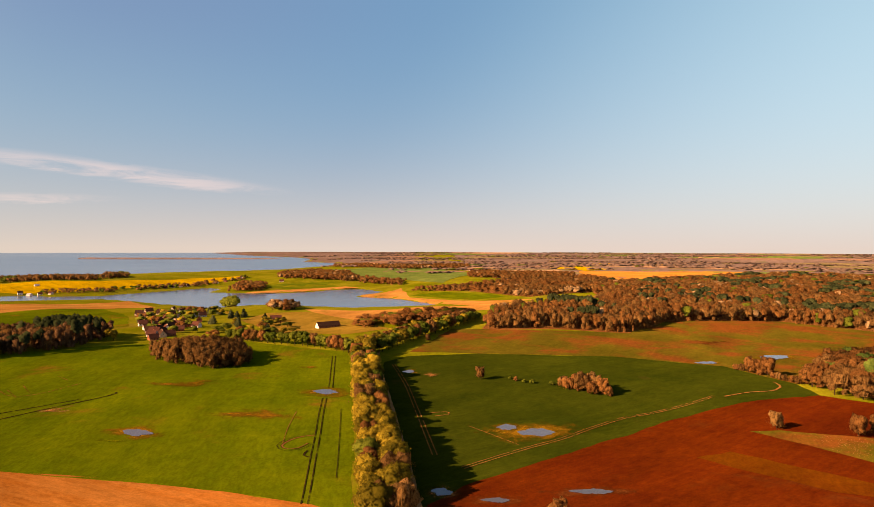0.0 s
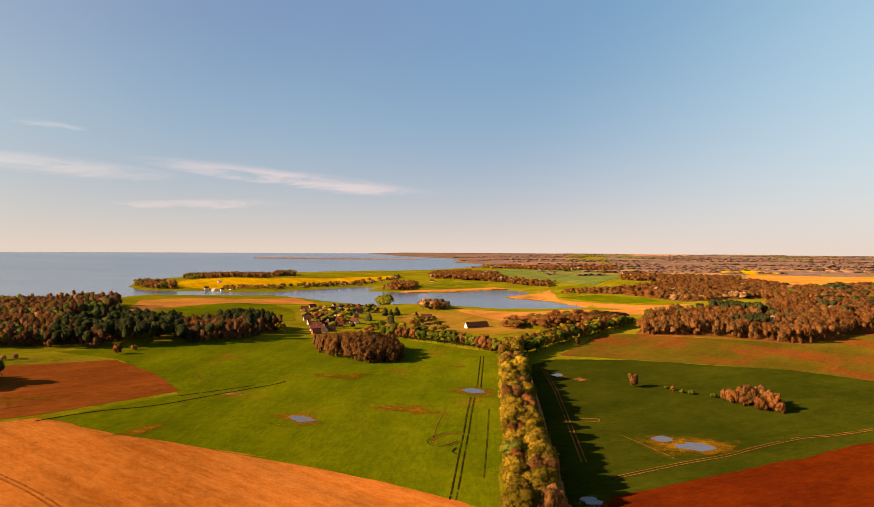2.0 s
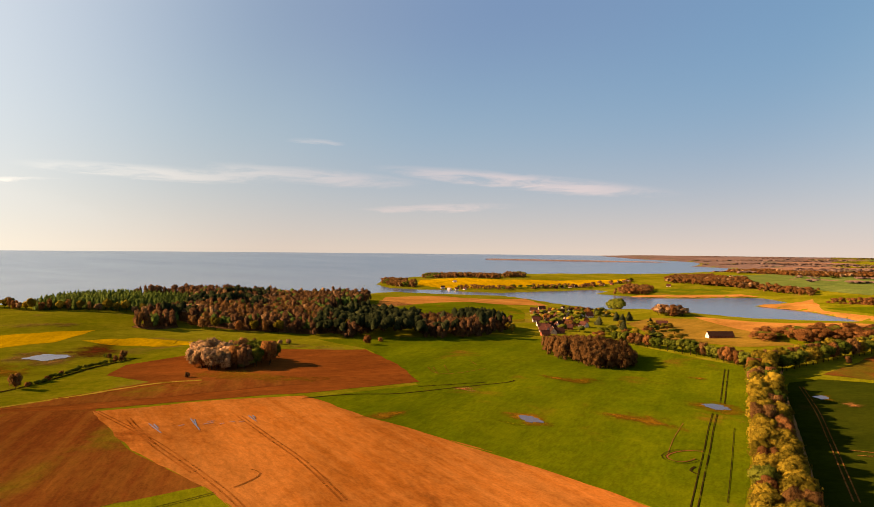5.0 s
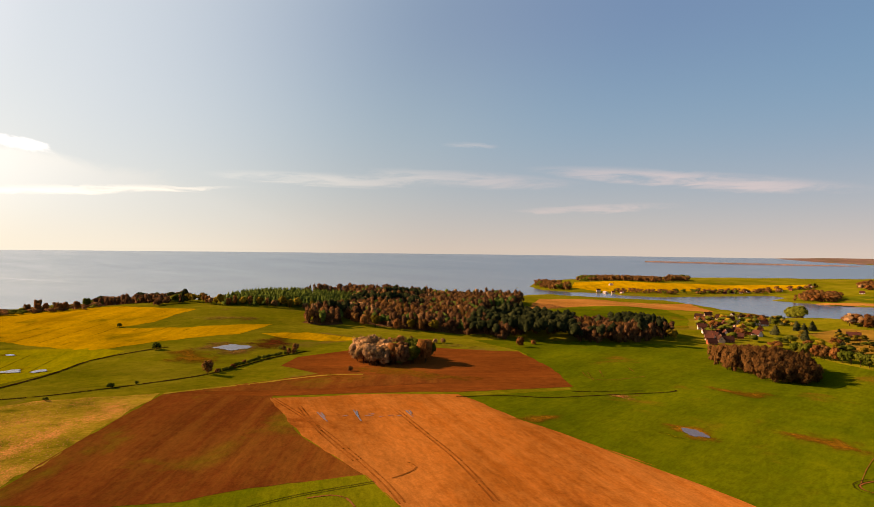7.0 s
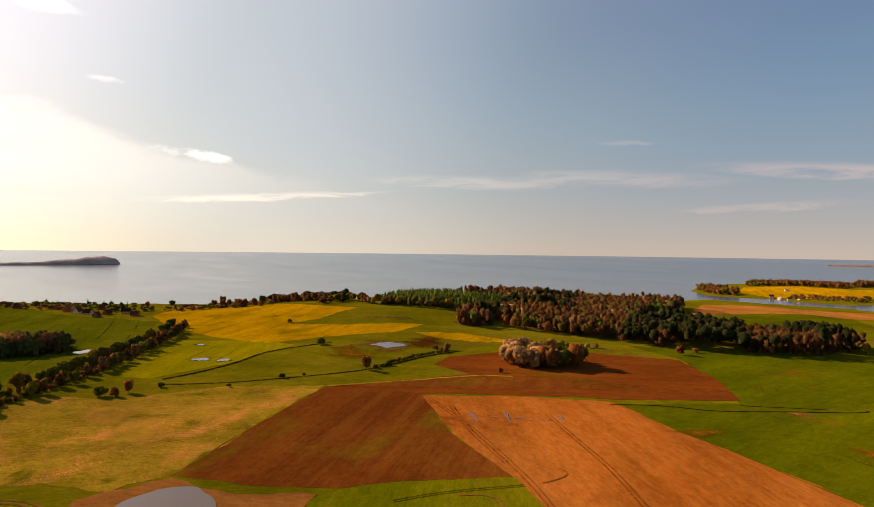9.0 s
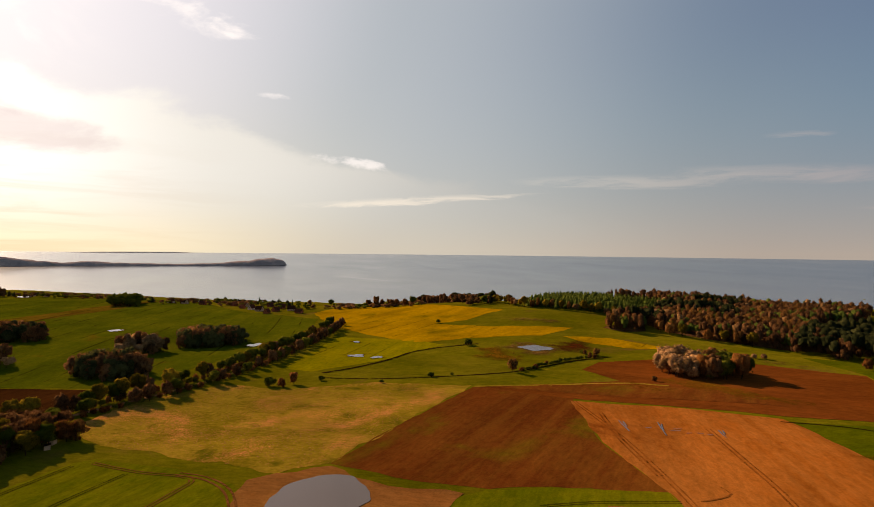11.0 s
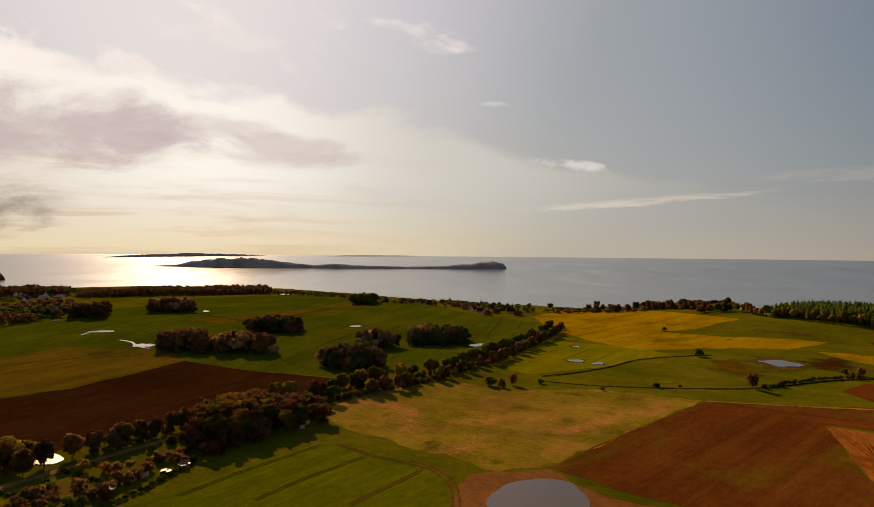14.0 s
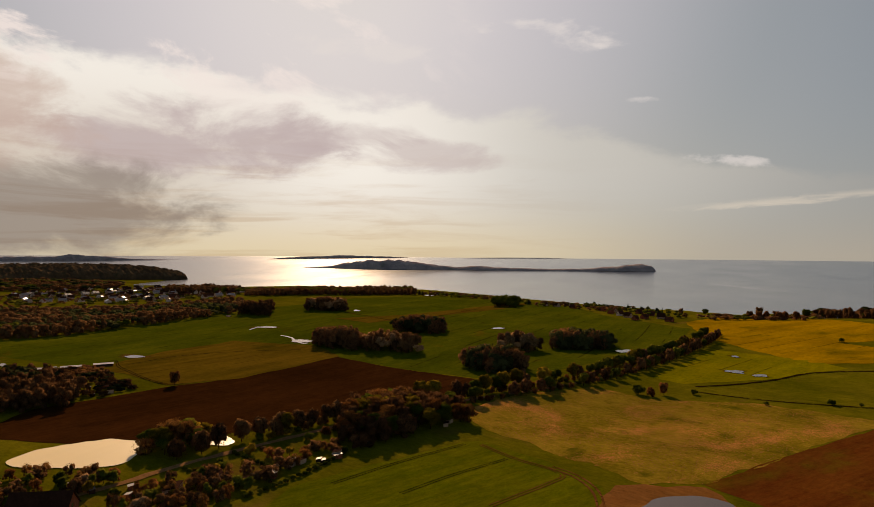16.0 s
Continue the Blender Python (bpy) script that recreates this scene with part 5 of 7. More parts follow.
wood("brown leafless wood beyond the reeds",
     [[(-55, 1444), (99, 1462), (407, 1798), (446, 1595), (298, 1221), (173, 1173), (69, 1386)], [(-487, 1477), (-413, 1492), (-440, 1640), (-529, 1694)], [(-452, 1808), (-344, 1789), (-252, 1787), (-287, 2096), (-427, 2223), (-504, 2092)], [(-356, 1805), (-224, 1768), (-93, 1665), (-90, 1749), (-236, 1858), (-376, 1951)], [(-448, 2762), (-184, 2495), (131, 2631), (141, 2829), (-201, 2726), (-519, 3203)], [(93, 1873), (238, 1723), (392, 1803), (452, 2079), (271, 2094), (119, 2191)], [(-463, 1851), (-392, 1987), (-426, 2160), (-499, 2030)]],
     [("bare", TWIG_RED, 4), ("bare", TWIG, 3), ("leaf", BLOSSOM, 0.5)], 13.5, 0.9, 12)
wood("leafless wood on the peninsula", [[(-1166, 1649), (-884, 1648), (-926, 1727), (-1314, 1873)], [(-893, 1683), (-861, 1765), (-1026, 2094), (-953, 1803)], [(-1157, 1422), (-1048, 1344), (-968, 1335), (-1018, 1415), (-1204, 1556), (-1247, 1549)]],
     [("bare", TWIG, 3), ("leaf", LEAF_GREEN, 1)], 13.0, 0.95, 36)
# leafy crowns take the needle colour here, so backlit shade is painted in
wood("dark trees round the coastal town",
     [[(-413, -591), (-472, -529), (-573, -522), (-706, -493), (-822, -554), (-783, -632), (-685, -670), (-627, -797), (-565, -808)]],
     [("bare", TWIG_SHADED, 4), ("leaf", NEEDLE, 3), ("leaf", LEAF_GREEN, 0.5)], 9.5, 0.78, 30)
wood("dark low woods between the town and the headland", [[(-1216, -1545), (-1440, -1560), (-1540, -1480), (-1170, -1110), (-1040, -1150), (-950, -1215)]], [("bare", TWIG_SHADED, 3), ("leaf", NEEDLE, 2), ("leaf", LEAF_GREEN, 0.5)], 17.0, 0.75, 20)
wood("belt of coastal trees on the bluff",
     [[(-1019, -687), (-1109, -597), (-1162, -478), (-1163, -402), (-1296, -454), (-1210, -651), (-1118, -754)], [(-1144, -968), (-1160, -796), (-1088, -746), (-1029, -871)]],
     [("bare", TWIG_SHADED, 3), ("leaf", LEAF_GREEN, 1)], 10.0, 0.9, 36)
wood("trees on the coast beside the seaside village",
     [[(-1263, 360), (-1277, 405), (-1345, 492), (-778, 296), (-763, 250)], [(-885, 206), (-822, 258), (-780, 294), (-1293, 488), (-1285, 369)]],
     [("bare", TWIG_SHADED, 3), ("leaf", LEAF_GREEN, 1), ("pine", NEEDLE, 1)], 9.0, 0.72, 36, "wood", 0.5)
wood("low garden trees among the seaside houses",
     [[(-996, -145), (-950, -64), (-912, -24), (-819, 66), (-885, 71), (-1145, -30), (-1182, -131)], [(-1141, -394), (-1094, -248), (-1012, -147), (-1082, -162), (-1347, -305), (-1271, -433)]],
     [("bare", TWIG_SHADED, 2), ("leaf", LEAF_GREEN, 2), ("cone", NEEDLE, 0.6)], 9.0, 0.5, 36, "wood", 0.2)
wood("low trees in a belt along the beach road",
     [[(-845, 75), (-837, 139), (-803, 202), (-1244, 312), (-891, 148), (-880, 81)]], [("bare", TWIG_SHADED, 2), ("leaf", LEAF_GREEN, 2)], 8.0, 0.36, 36, "wood", 0.5)
wood("small trees among the shore houses of the peninsula",
     [[(-914, 1349), (-746, 1406), (-630, 1640), (-551, 1834), (-568, 1891), (-656, 1708), (-773, 1457), (-924, 1363)]], [("bare", TWIG, 2), ("leaf", LEAF_GREEN, 1)], 12.0, 0.62, 28, "wood", 0.45)
wood("garden trees among the town's houses",
     [[(-673, -909), (-758, -816), (-825, -763), (-894, -722), (-990, -679), (-1212, -853), (-1189, -1006), (-1043, -1108), (-844, -1139)]], [("bare", TWIG_SHADED, 2), ("leaf", LEAF_GREEN, 2)], 11.0, 0.36, 28, "wood", 0.24)
wood("dark garden shrubs and fruit trees",
     [[(-166, -167), (-180, -163), (-204, -156), (-234, -141), (-258, -127), (-249.2, -116.2), (-219.7, -127.4), (-192.4, -131.4), (-170.6, -137.3), (-157.5, -157.9)], [(-162.7, -221.7), (-182.7, -214.8), (-190.7, -193.9), (-187.9, -178.2), (-171, -181), (-146.2, -199.1)]],
     [("bare", TWIG_SHADED, 3), ("bare", TWIG, 2), ("leaf", LEAF_GREEN, 2), ("leaf", LEAF_GOLD, 0.6), ("bare", TWIG_RED, 0.8), ("leaf", BLOSSOM, 0.3)], 3.4, 0.33, 200, "shrubs", 0.27, "shrubs", True, True)
wood("dark trees round the allotments",
     [[(-225.3, -314.6), (-243.9, -309.4), (-260.1, -290.6), (-280.5, -293.5), (-312.7, -336), (-317.9, -374.2), (-289.3, -404.2)]],
     [("bare", TWIG_SHADED, 3), ("leaf", NEEDLE, 2), ("leaf", LEAF_GREEN, 0.5)], 7.5, 0.8, 60)
wood("dark bushes among the allotment huts",
     [[(-290, -347), (-335, -398), (-366, -378), (-350, -350), (-330, -318), (-318, -290), (-290, -293)]],
     [("bare", TWIG_SHADED, 3), ("leaf", NEEDLE, 2), ("bare", TWIG, 1)], 4.5, 0.28, 60, "shrubs", 0.4, "shrubs", True, True)


def thicket(label, poly, mat, high):
    """The dense lower twigs under a wood, with an uneven top that falls to the ground at its rim."""
    ob = drape("undergrowth", poly, mat, 1, 3.0, 9.0, 9.0)
    n = len(ob.data.vertices)
    xyz = np.empty(3 * n)
    ob.data.vertices.foreach_get("co", xyz)
    xyz = xyz.reshape(n, 3)
    far = np.full(n, 1e9)
    for (ax, ay), (bx, by) in zip(poly, poly[1:] + poly[:1]):
        ex, ey = bx - ax, by - ay
        k = np.clip(((xyz[:, 0] - ax) * ex + (xyz[:, 1] - ay) * ey) / (ex * ex + ey * ey + 1e-9), 0, 1)
        far = np.minimum(far, np.hypot(xyz[:, 0] - ax - k * ex, xyz[:, 1] - ay - k * ey))
    lump = np.array([0.85 + 0.35 * noise.noise((x / 15.0, y / 15.0, 3.0)) + rng.uniform(-0.22, 0.22) for x, y, _ in xyz])
    xyz[:, 2] += high * lump * np.clip((far - 3.0) / 9.0, 0, 1) * squeeze(np.hypot(xyz[:, 0], xyz[:, 1]))
    ob.data.vertices.foreach_set("co", xyz.ravel())
    ob.data.update()
    return tagged(ob, label, "undergrowth", kind="stuff")


thicket("dense brown twigs under the leafless woodland",
        [(44.8, 621.4), (121.5, 634.5), (185.5, 614.6), (255, 694), (389, 714), (430, 620), (528, 588), (1626, 1812), (1268, 1831), (1091, 2004), (708, 1718), (430, 1493), (307, 1259), (257, 891), (124, 796), (64, 718)], TWIG_RED, 9.0)
thicket("dense brown twigs under the wood beyond the reeds", [(-55, 1444), (99, 1462), (407, 1798), (446, 1595), (298, 1221), (173, 1173), (69, 1386)], TWIG_RED, 6.0)
thicket("dark twigs under the forest on the coastal hill",
        [(-612, 402), (-600, 372), (-571, 332), (-549, 340), (-545, 365), (-580, 387), (-530, 383), (-499, 392), (-437, 423), (-412.4, 460.3), (-462.3, 480.8), (-533, 564), (-571, 676), (-605, 721), (-660, 674), (-714, 611), (-752, 527), (-768, 440), (-700, 490), (-650, 455)], TWIG_SHADED, 6.0)
FAR = []
for i in range(88):
    az, r = radians(rng.uniform(-42, 7.5)), 2150 + 2650 * rng.uniform() ** 0.8
    if shore_distance(np.array([-r * math.sin(az)]), np.array([r * math.cos(az)]))[0] < 40:
        continue
    wide, deep = r * rng.uniform(0.03, 0.15), r * rng.uniform(0.005, 0.016)
    ux, uy = math.cos(az), math.sin(az)
    pts = []
    for k in range(8):
        a = k * math.pi / 4
        ex, ey = wide * math.cos(a) * rng.uniform(0.7, 1.2), deep * math.sin(a) * rng.uniform(0.7, 1.2)
        pts.append((-r * math.sin(az) + ux * ex - uy * ey, r * math.cos(az) + uy * ex + ux * ey))
    FAR.append(pts)
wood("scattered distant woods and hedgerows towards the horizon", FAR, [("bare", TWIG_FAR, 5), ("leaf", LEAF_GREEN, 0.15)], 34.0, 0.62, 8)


# ---- puddles, ponds and tracks ----
def curve_points(pts, n=8):
    """A smooth closed line through pts."""
    out, m = [], len(pts)
    for i in range(m):
        p0, p1, p2, p3 = (Vector(pts[(i + k - 1) % m]) for k in range(4))
        for q in range(n):
            t = q / n
            out.append(0.5 * ((2 * p1) + (p2 - p0) * t + (2 * p0 - 5 * p1 + 4 * p2 - p3) * t * t + (3 * p1 - p0 - 3 * p2 + p3) * t ** 3))
    return out


def blotch(pts, much=0.3, wave=9.0, seed=0.0, grow=1.0):
    """A smooth closed line through pts with a ragged, uneven edge."""
    rim = curve_points(pts, 24)
    c = sum(rim, Vector((0, 0))) / len(rim)
    size = max((p - c).length for p in rim)
    out = []
    for p in rim:
        d = (p - c) * grow
        q = (d.normalized() * 1.7).to_3d() + Vector((c.x * 0.13, c.y * 0.17, seed))
        k = 1 + much * (noise.noise(q) + 0.4 * noise.noise(q * 2.1))
        out.append(tuple(c + d * max(0.35, k)))
    return out


def puddle(pts, margin=1.5, label="shallow puddle reflecting the sky in the field", mud=None, category="puddle"):
    if margin:
        tagged(drape("mud_rim", blotch(pts, 0.4, seed=4.0, grow=margin * 1.5), mud or BARE_SAND, 3, 0.0, 3.0, soft=True), "bare damp soil round a puddle", "mud", kind="structure")
    tagged(drape("puddle", blotch(pts, 0.1 if category.endswith("pond") else 0.36), {"pond": POND_GLINT, "muddy pond": MUDDY}.get(category, POND), 5, 0.0, 3.0, 6.0), label, category, kind="structure")


def ribbon(name, pts, width, mat, layer=4, label="", category="track", fray=0.55):
    """A strip laid on the ground along a smooth open line."""
    line = []
    n = len(pts)
    for i in range(n - 1):
        p0, p1, p2, p3 = (Vector(pts[min(n - 1, max(0, i + k - 1))]) for k in range(4))
        m = max(2, int((p2 - p1).length / 4.0))
        for q in range(m + (i == n - 2)):
            t = q / m
            line.append(0.5 * ((2 * p1) + (p2 - p0) * t + (2 * p0 - 5 * p1 + 4 * p2 - p3) * t * t + (3 * p1 - p0 - 3 * p2 + p3) * t ** 3))
    verts, faces = [], []
    for i, p in enumerate(line):
        d = (line[min(i + 1, len(line) - 1)] - line[max(i - 1, 0)]).normalized()
        s = Vector((-d.y, d.x))
        a = width / 2 * (1 + fray * noise.noise((p.x / 5, p.y / 5, 0)))
        b = width / 2 * (1 + fray * noise.noise((p.x / 5, p.y / 5, 9)))
        verts += [p + s * a, p - s * b]
    x, y = np.array([v.x for v in verts]), np.array([v.y for v in verts])
    z = land(x, y) + (0.04 + 0.03 * layer) * (1 + np.hypot(x, y) / 400)
    faces = [(2 * i, 2 * i + 1, 2 * i + 3, 2 * i + 2) for i in range(len(line) - 1)]
    return tagged(mesh_object(name, np.stack([x, y, z], -1).tolist(), faces, mat, smooth=True), label, category, kind="structure")


def shifted(pts, d):
    out = []
    for i, p in enumerate(pts):
        a, b = Vector(pts[max(0, i - 1)]), Vector(pts[min(len(pts) - 1, i + 1)])
        v = (b - a).normalized()
        out.append(tuple(Vector(p) + Vector((-v.y, v.x)) * d))
    return out


def ruts(pts, mat, label, wide=0.7, apart=1.9):
    for d in (-apart / 2, apart / 2):
        ribbon("wheel_rut", shifted(pts, d), wide, mat, 4, label, "wheel rut")


field("crop_field", "green crop field with curved tramlines beside the gardens", "field", CROP,
      [(-204, -118.7), (-224.4, -107.9), (-279.8, -72.3), (-283, -63.3), (-253.1, -21.3), (-238.8, -9.6), (-202.9, -6.2), (-149.9, -5.7), (-141.5, -112.9)], 1, 2.0)
field("green_strip", "bright green strip of young crop with a muddy loop", "field", CROP,
      [(-214.9, 79.2), (-210.6, 102.1), (-192.9, 139.5), (-155, 129.5), (-113.9, 113.8), (-168.3, 47.9), (-210.2, 64.8)], 1, 2.0)
field("mud_flat", "orange-brown drying mud round a pond", "mud", SAND,
      [(-204.8, -8.5), (-241.9, -5), (-246.9, 5.3), (-249.6, 26.4), (-231.7, 39), (-220.9, 52.1), (-213, 69.5), (-191.7, 45.3), (-190.9, -7.5)], 2, 5.0)
puddle([(-211, 1.9), (-229.9, 6.6), (-240.2, 20.1), (-236.7, 32.9), (-222.1, 36.1), (-209.3, 33.5), (-200.3, 16.9)], 0, "shallow grey pond with a muddy edge", None, "muddy pond")
puddle([(-186.9, -234.6), (-200.8, -236.2), (-216.2, -229.1), (-224.7, -217.9), (-225.3, -204.2), (-211.7, -193.8), (-200.3, -191.4), (-190.2, -206.9), (-185.1, -223.2)], 0, "bright round pond behind the gardens", None, "pond")
puddle([(-234.6, -178.9), (-243.2, -182.4), (-246.6, -176.1), (-240.5, -167.4), (-234.6, -168.8)], 0, "small pond behind trees", None, "pond")
for spot, margin, mud in [
        ([(-143.3, 287.3), (-139.2, 292.6), (-129.9, 287), (-134, 281.7)], 1.7, THIN_OLIVE), ([(-72.3, 370), (-66.9, 378.1), (-58.8, 371.4), (-64.4, 364.3)], 1.9, THIN_OLIVE), ([(-23.1, 428.4), (-19.2, 432.6), (-14.8, 427.7), (-18.8, 423.6)], 1.5, THIN_OLIVE), ([(29.1, 301.6), (34.5, 307.1), (38.8, 302.5), (33.4, 297.1)], 1.3, THIN_OLIVE),
        ([(38.7, 293.5), (48.3, 301.2), (55.4, 293.8), (46.1, 287.3)], 1.3, THIN_OLIVE), ([(-1.7, 221), (2.1, 224), (5.7, 219.9), (2, 217)], 1.5, BARE_SAND), ([(15.5, 213.2), (20.9, 215), (25.5, 212.4), (20.4, 210.8)], 2.0, DAMP_SOIL), ([(47.4, 220.2), (55.6, 222), (62.7, 219.8), (54.4, 217.4)], 1.9, DAMP_SOIL),
        ([(246.7, 481.5), (263.3, 490.9), (269.8, 481.6), (253.8, 473.2)], 1.5, THIN_OLIVE), ([(189.7, 462.6), (199.8, 467.1), (205.9, 462.2), (196.2, 458.8)], 1.5, THIN_OLIVE), ([(-498.5, 210.1), (-502.1, 226.8), (-486.2, 235), (-482.1, 217.8)], 1.8, PALE_GRASS), ([(-499.8, 65.1), (-500.9, 71.9), (-492, 77.2), (-492, 70.6)], 1.4, THIN_OLIVE),
        ([(-489.6, 85.3), (-491.1, 88.7), (-485.6, 90.8), (-484.2, 87.4)], 1.4, THIN_OLIVE), ([(-566.6, 78.2), (-569.1, 82), (-562.7, 84.4), (-561.2, 80.8)], 1.4, THIN_OLIVE), ([(-527.8, -305.9), (-538.4, -301.3), (-532.4, -287.3), (-521, -291.5)], 1.4, PALE_GRASS), ([(-588, -386), (-597, -376), (-595.1, -359.1), (-585.6, -368.7)], 1.3, PALE_GRASS),
        ([(-412.8, -390.1), (-420.8, -387.5), (-418.3, -375.3), (-410.5, -378)], 1.8, PALE_GRASS), ([(-569.8, -13.4), (-582, -4.7), (-574, 4.2), (-563, -4.5)], 1.4, THIN_OLIVE), ([(-679.5, -146.1), (-691, -142), (-685.1, -133.6), (-674, -138.2)], 1.4, THIN_OLIVE), ([(-1148, -378), (-1213, -387), (-1165, -361), (-1131, -361)], 1.4, THIN_OLIVE),
        ([(-790, -362), (-802, -363), (-794, -355), (-782, -354)], 1.4, THIN_OLIVE), ([(-677, -485), (-686, -487), (-680, -478), (-672, -477)], 1.4, THIN_OLIVE), ([(-495.7, 65.7), (-502.7, 72.9), (-500.8, 78.9), (-493.8, 71.6)], 1.4, THIN_OLIVE), ([(-486.3, 80.9), (-492.5, 86.5), (-489.7, 90.6), (-483.6, 85)], 1.4, THIN_OLIVE), ([(-351, -446.6), (-356.6, -449.8), (-352.9, -441.3), (-347.3, -438)], 1.4, THIN_OLIVE)]:
    puddle(spot, margin, mud=mud)
for spot, mat, label in [
        ([(-8.9, 419.9), (-4.2, 425), (0.7, 419), (-4.1, 414)], BARE_SAND, "bare sandy patch in the wheat"), ([(21.3, 293.2), (46.1, 311.6), (66, 295.7), (41.3, 279)], THIN_OLIVE, "yellowed hollow in the wheat round puddles"),
        ([(-205.6, 324.3), (-197.9, 326.7), (-187, 323.9), (-194.3, 320.8)], BARE_SAND, "bare sandy streak beside the ditch"), ([(-112.8, 316.5), (-97.5, 321.5), (-79.4, 317.2), (-94.6, 312)], THIN_OLIVE, "thin yellowed patch in the wheat"),
        ([(-175.7, 383.7), (-163.2, 390.3), (-145.5, 384.4), (-157.8, 377.3)], THIN_OLIVE, "thin yellowed patch in the wheat"), ([(-95.8, 445.8), (-88.6, 449.3), (-79.9, 444.9), (-87.1, 441.5)], THIN_OLIVE, "thin yellowed patch in the wheat"),
        ([(-149.6, 276.1), (-143.4, 278.2), (-134.9, 275.8), (-141.1, 273.8)], LUSH, "lighter patch of grass in the wheat"), ([(222.3, 550.8), (247.1, 568.6), (258.7, 555.7), (234.4, 539.3)], DAMP_SOIL, "bare red patch in the thin crop"),
        ([(-203.5, 240.5), (-202.7, 256.6), (-191, 259.2), (-192.1, 243.3)], THIN_OLIVE, "thin yellowed patch in the wheat"), ([(-202.2, 320.6), (-199, 329.6), (-192.1, 332.5), (-195.3, 323.6)], BARE_SAND, "bare sandy streak beside the ditch"),
        ([(-286, 174), (-262, 194), (-240, 211), (-235, 203), (-258, 183), (-280, 167)], DAMP_SOIL, "damp dark soil round water-filled ruts"), ([(-507.4, 246), (-511, 276), (-480, 273), (-478.5, 241)], DAMP_SOIL, "bare reddish soil beside the wet hollow"), ([(-497.6, 172.7), (-493.5, 199), (-448, 194), (-457.6, 167.4)], THIN_OLIVE, "yellowed grass in the meadow"), ([(-160.6, 390), (-151, 397), (-137.7, 397), (-141.5, 381), (-154, 379)], THIN_OLIVE, "thin yellowed patch in the wheat"), ([(-109.5, 316), (-86, 329.5), (-73.5, 313), (-89, 307.6)], THIN_OLIVE, "thin yellowed patch in the wheat"), ([(-643.2, 247.1), (-634, 279.8), (-605.8, 304.5), (-607.5, 268.1)], PALE_GRASS, "dry grass patch on the slope"),
        ([(-359.9, 260), (-335.8, 287.4), (-285, 292), (-306.9, 262.8)], THIN_OLIVE, "thin grass growing on the ploughed land"), ([(-374.2, 223.7), (-357.2, 239.4), (-322.7, 243.1), (-340.6, 228.3)], THIN_OLIVE, "thin grass growing on the ploughed land"), ([(-408.7, 362), (-395.4, 385.2), (-367.8, 395.3), (-381.7, 372)], PALE_GRASS, "dry grass beside the ploughed land"), ([(-560, 680), (-571, 738), (-527, 726), (-518, 669)], BARE_SAND, "bare tan patch beside the wood")]:
    tagged(drape("worn_patch", blotch(spot, 0.4, seed=2.0, grow=1.35), mat, 4, 0.0, 3.0, soft=True), label, "worn patch", kind="structure")

ruts([(-44.2, 210.4), (-46.4, 228.3), (-50.2, 257.1), (-54, 287), (-59, 322.6), (-63, 354.4)], TRACK_DARK, "dark tractor rut in the wheat", 0.42, 2.2)
ruts([(-64.1, 381.7), (-70.7, 427.2), (-78.9, 484.6)], TRACK_DARK, "dark tractor rut in the wheat", 0.45, 2.3)
ribbon("wheel_rut", [(-37.2, 234.1), (-41.9, 270.8), (-50.1, 331.2)], 0.3, TRACK_DARK, 4, "dark tractor rut in the wheat", "wheel rut")
LOOP = [(-55.4, 286), (-60.5, 284), (-65.5, 278.5), (-67.6, 270.2), (-63.6, 265), (-57.6, 266.6), (-54.6, 273)]
ruts(LOOP, TRACK_DARK, "dark looping wheel rut in the wheat", 0.3, 1.7)
ribbon("turning_mark", shifted(LOOP, 1.3), 0.8, TRACK_PALE, 3, "orange turning mark in the wheat", "wheel rut")
ribbon("turning_mark", [(-66.5, 272.6), (-69.5, 294), (-72, 325)], 0.3, TRACK_PALE, 3, "faint orange turning mark in the wheat", "wheel rut")
ribbon("turning_mark", [(-51, 256), (-54.5, 258.5), (-54, 264)], 0.8, TRACK_DARK, 4, "dark turning mark in the wheat", "wheel rut")
for line in ([(-250.4, 382), (-233.3, 361.7)], [(-252, 370.3), (-235.3, 352.5)], [(-243.5, 406.5), (-231, 395)], [(-255.5, 368.6), (-239, 355), (-227, 360.4), (-217.7, 385.4)]):
    ribbon("wheel_mark", line, 0.45, TRACK_PALE, 3, "faint pale wheel mark in the wheat", "wheel rut")
ruts([(-30.7, 451), (-19.2, 394.5), (-11.1, 338.8), (-4.6, 289), (-0.6, 259)], TRACK_PALE, "pale wheel rut beside the avenue", 0.55)
ruts([(10.2, 243.8), (21.9, 254.1), (40, 270.1), (57.2, 284.3), (73.8, 301.1), (94.9, 318.2), (111.4, 325.5), (133.8, 338.5), (156.1, 355.2)], TRACK_PALE, "pale wheel rut along the field edge", 0.42)
ribbon("wheel_rut", [(162.2, 354.7), (181.1, 364.5), (196.4, 369), (208.8, 382.8), (211.8, 395.9)], 1.2, TRACK_PALE, 4, "pale wheel rut turning at the field corner", "wheel rut")
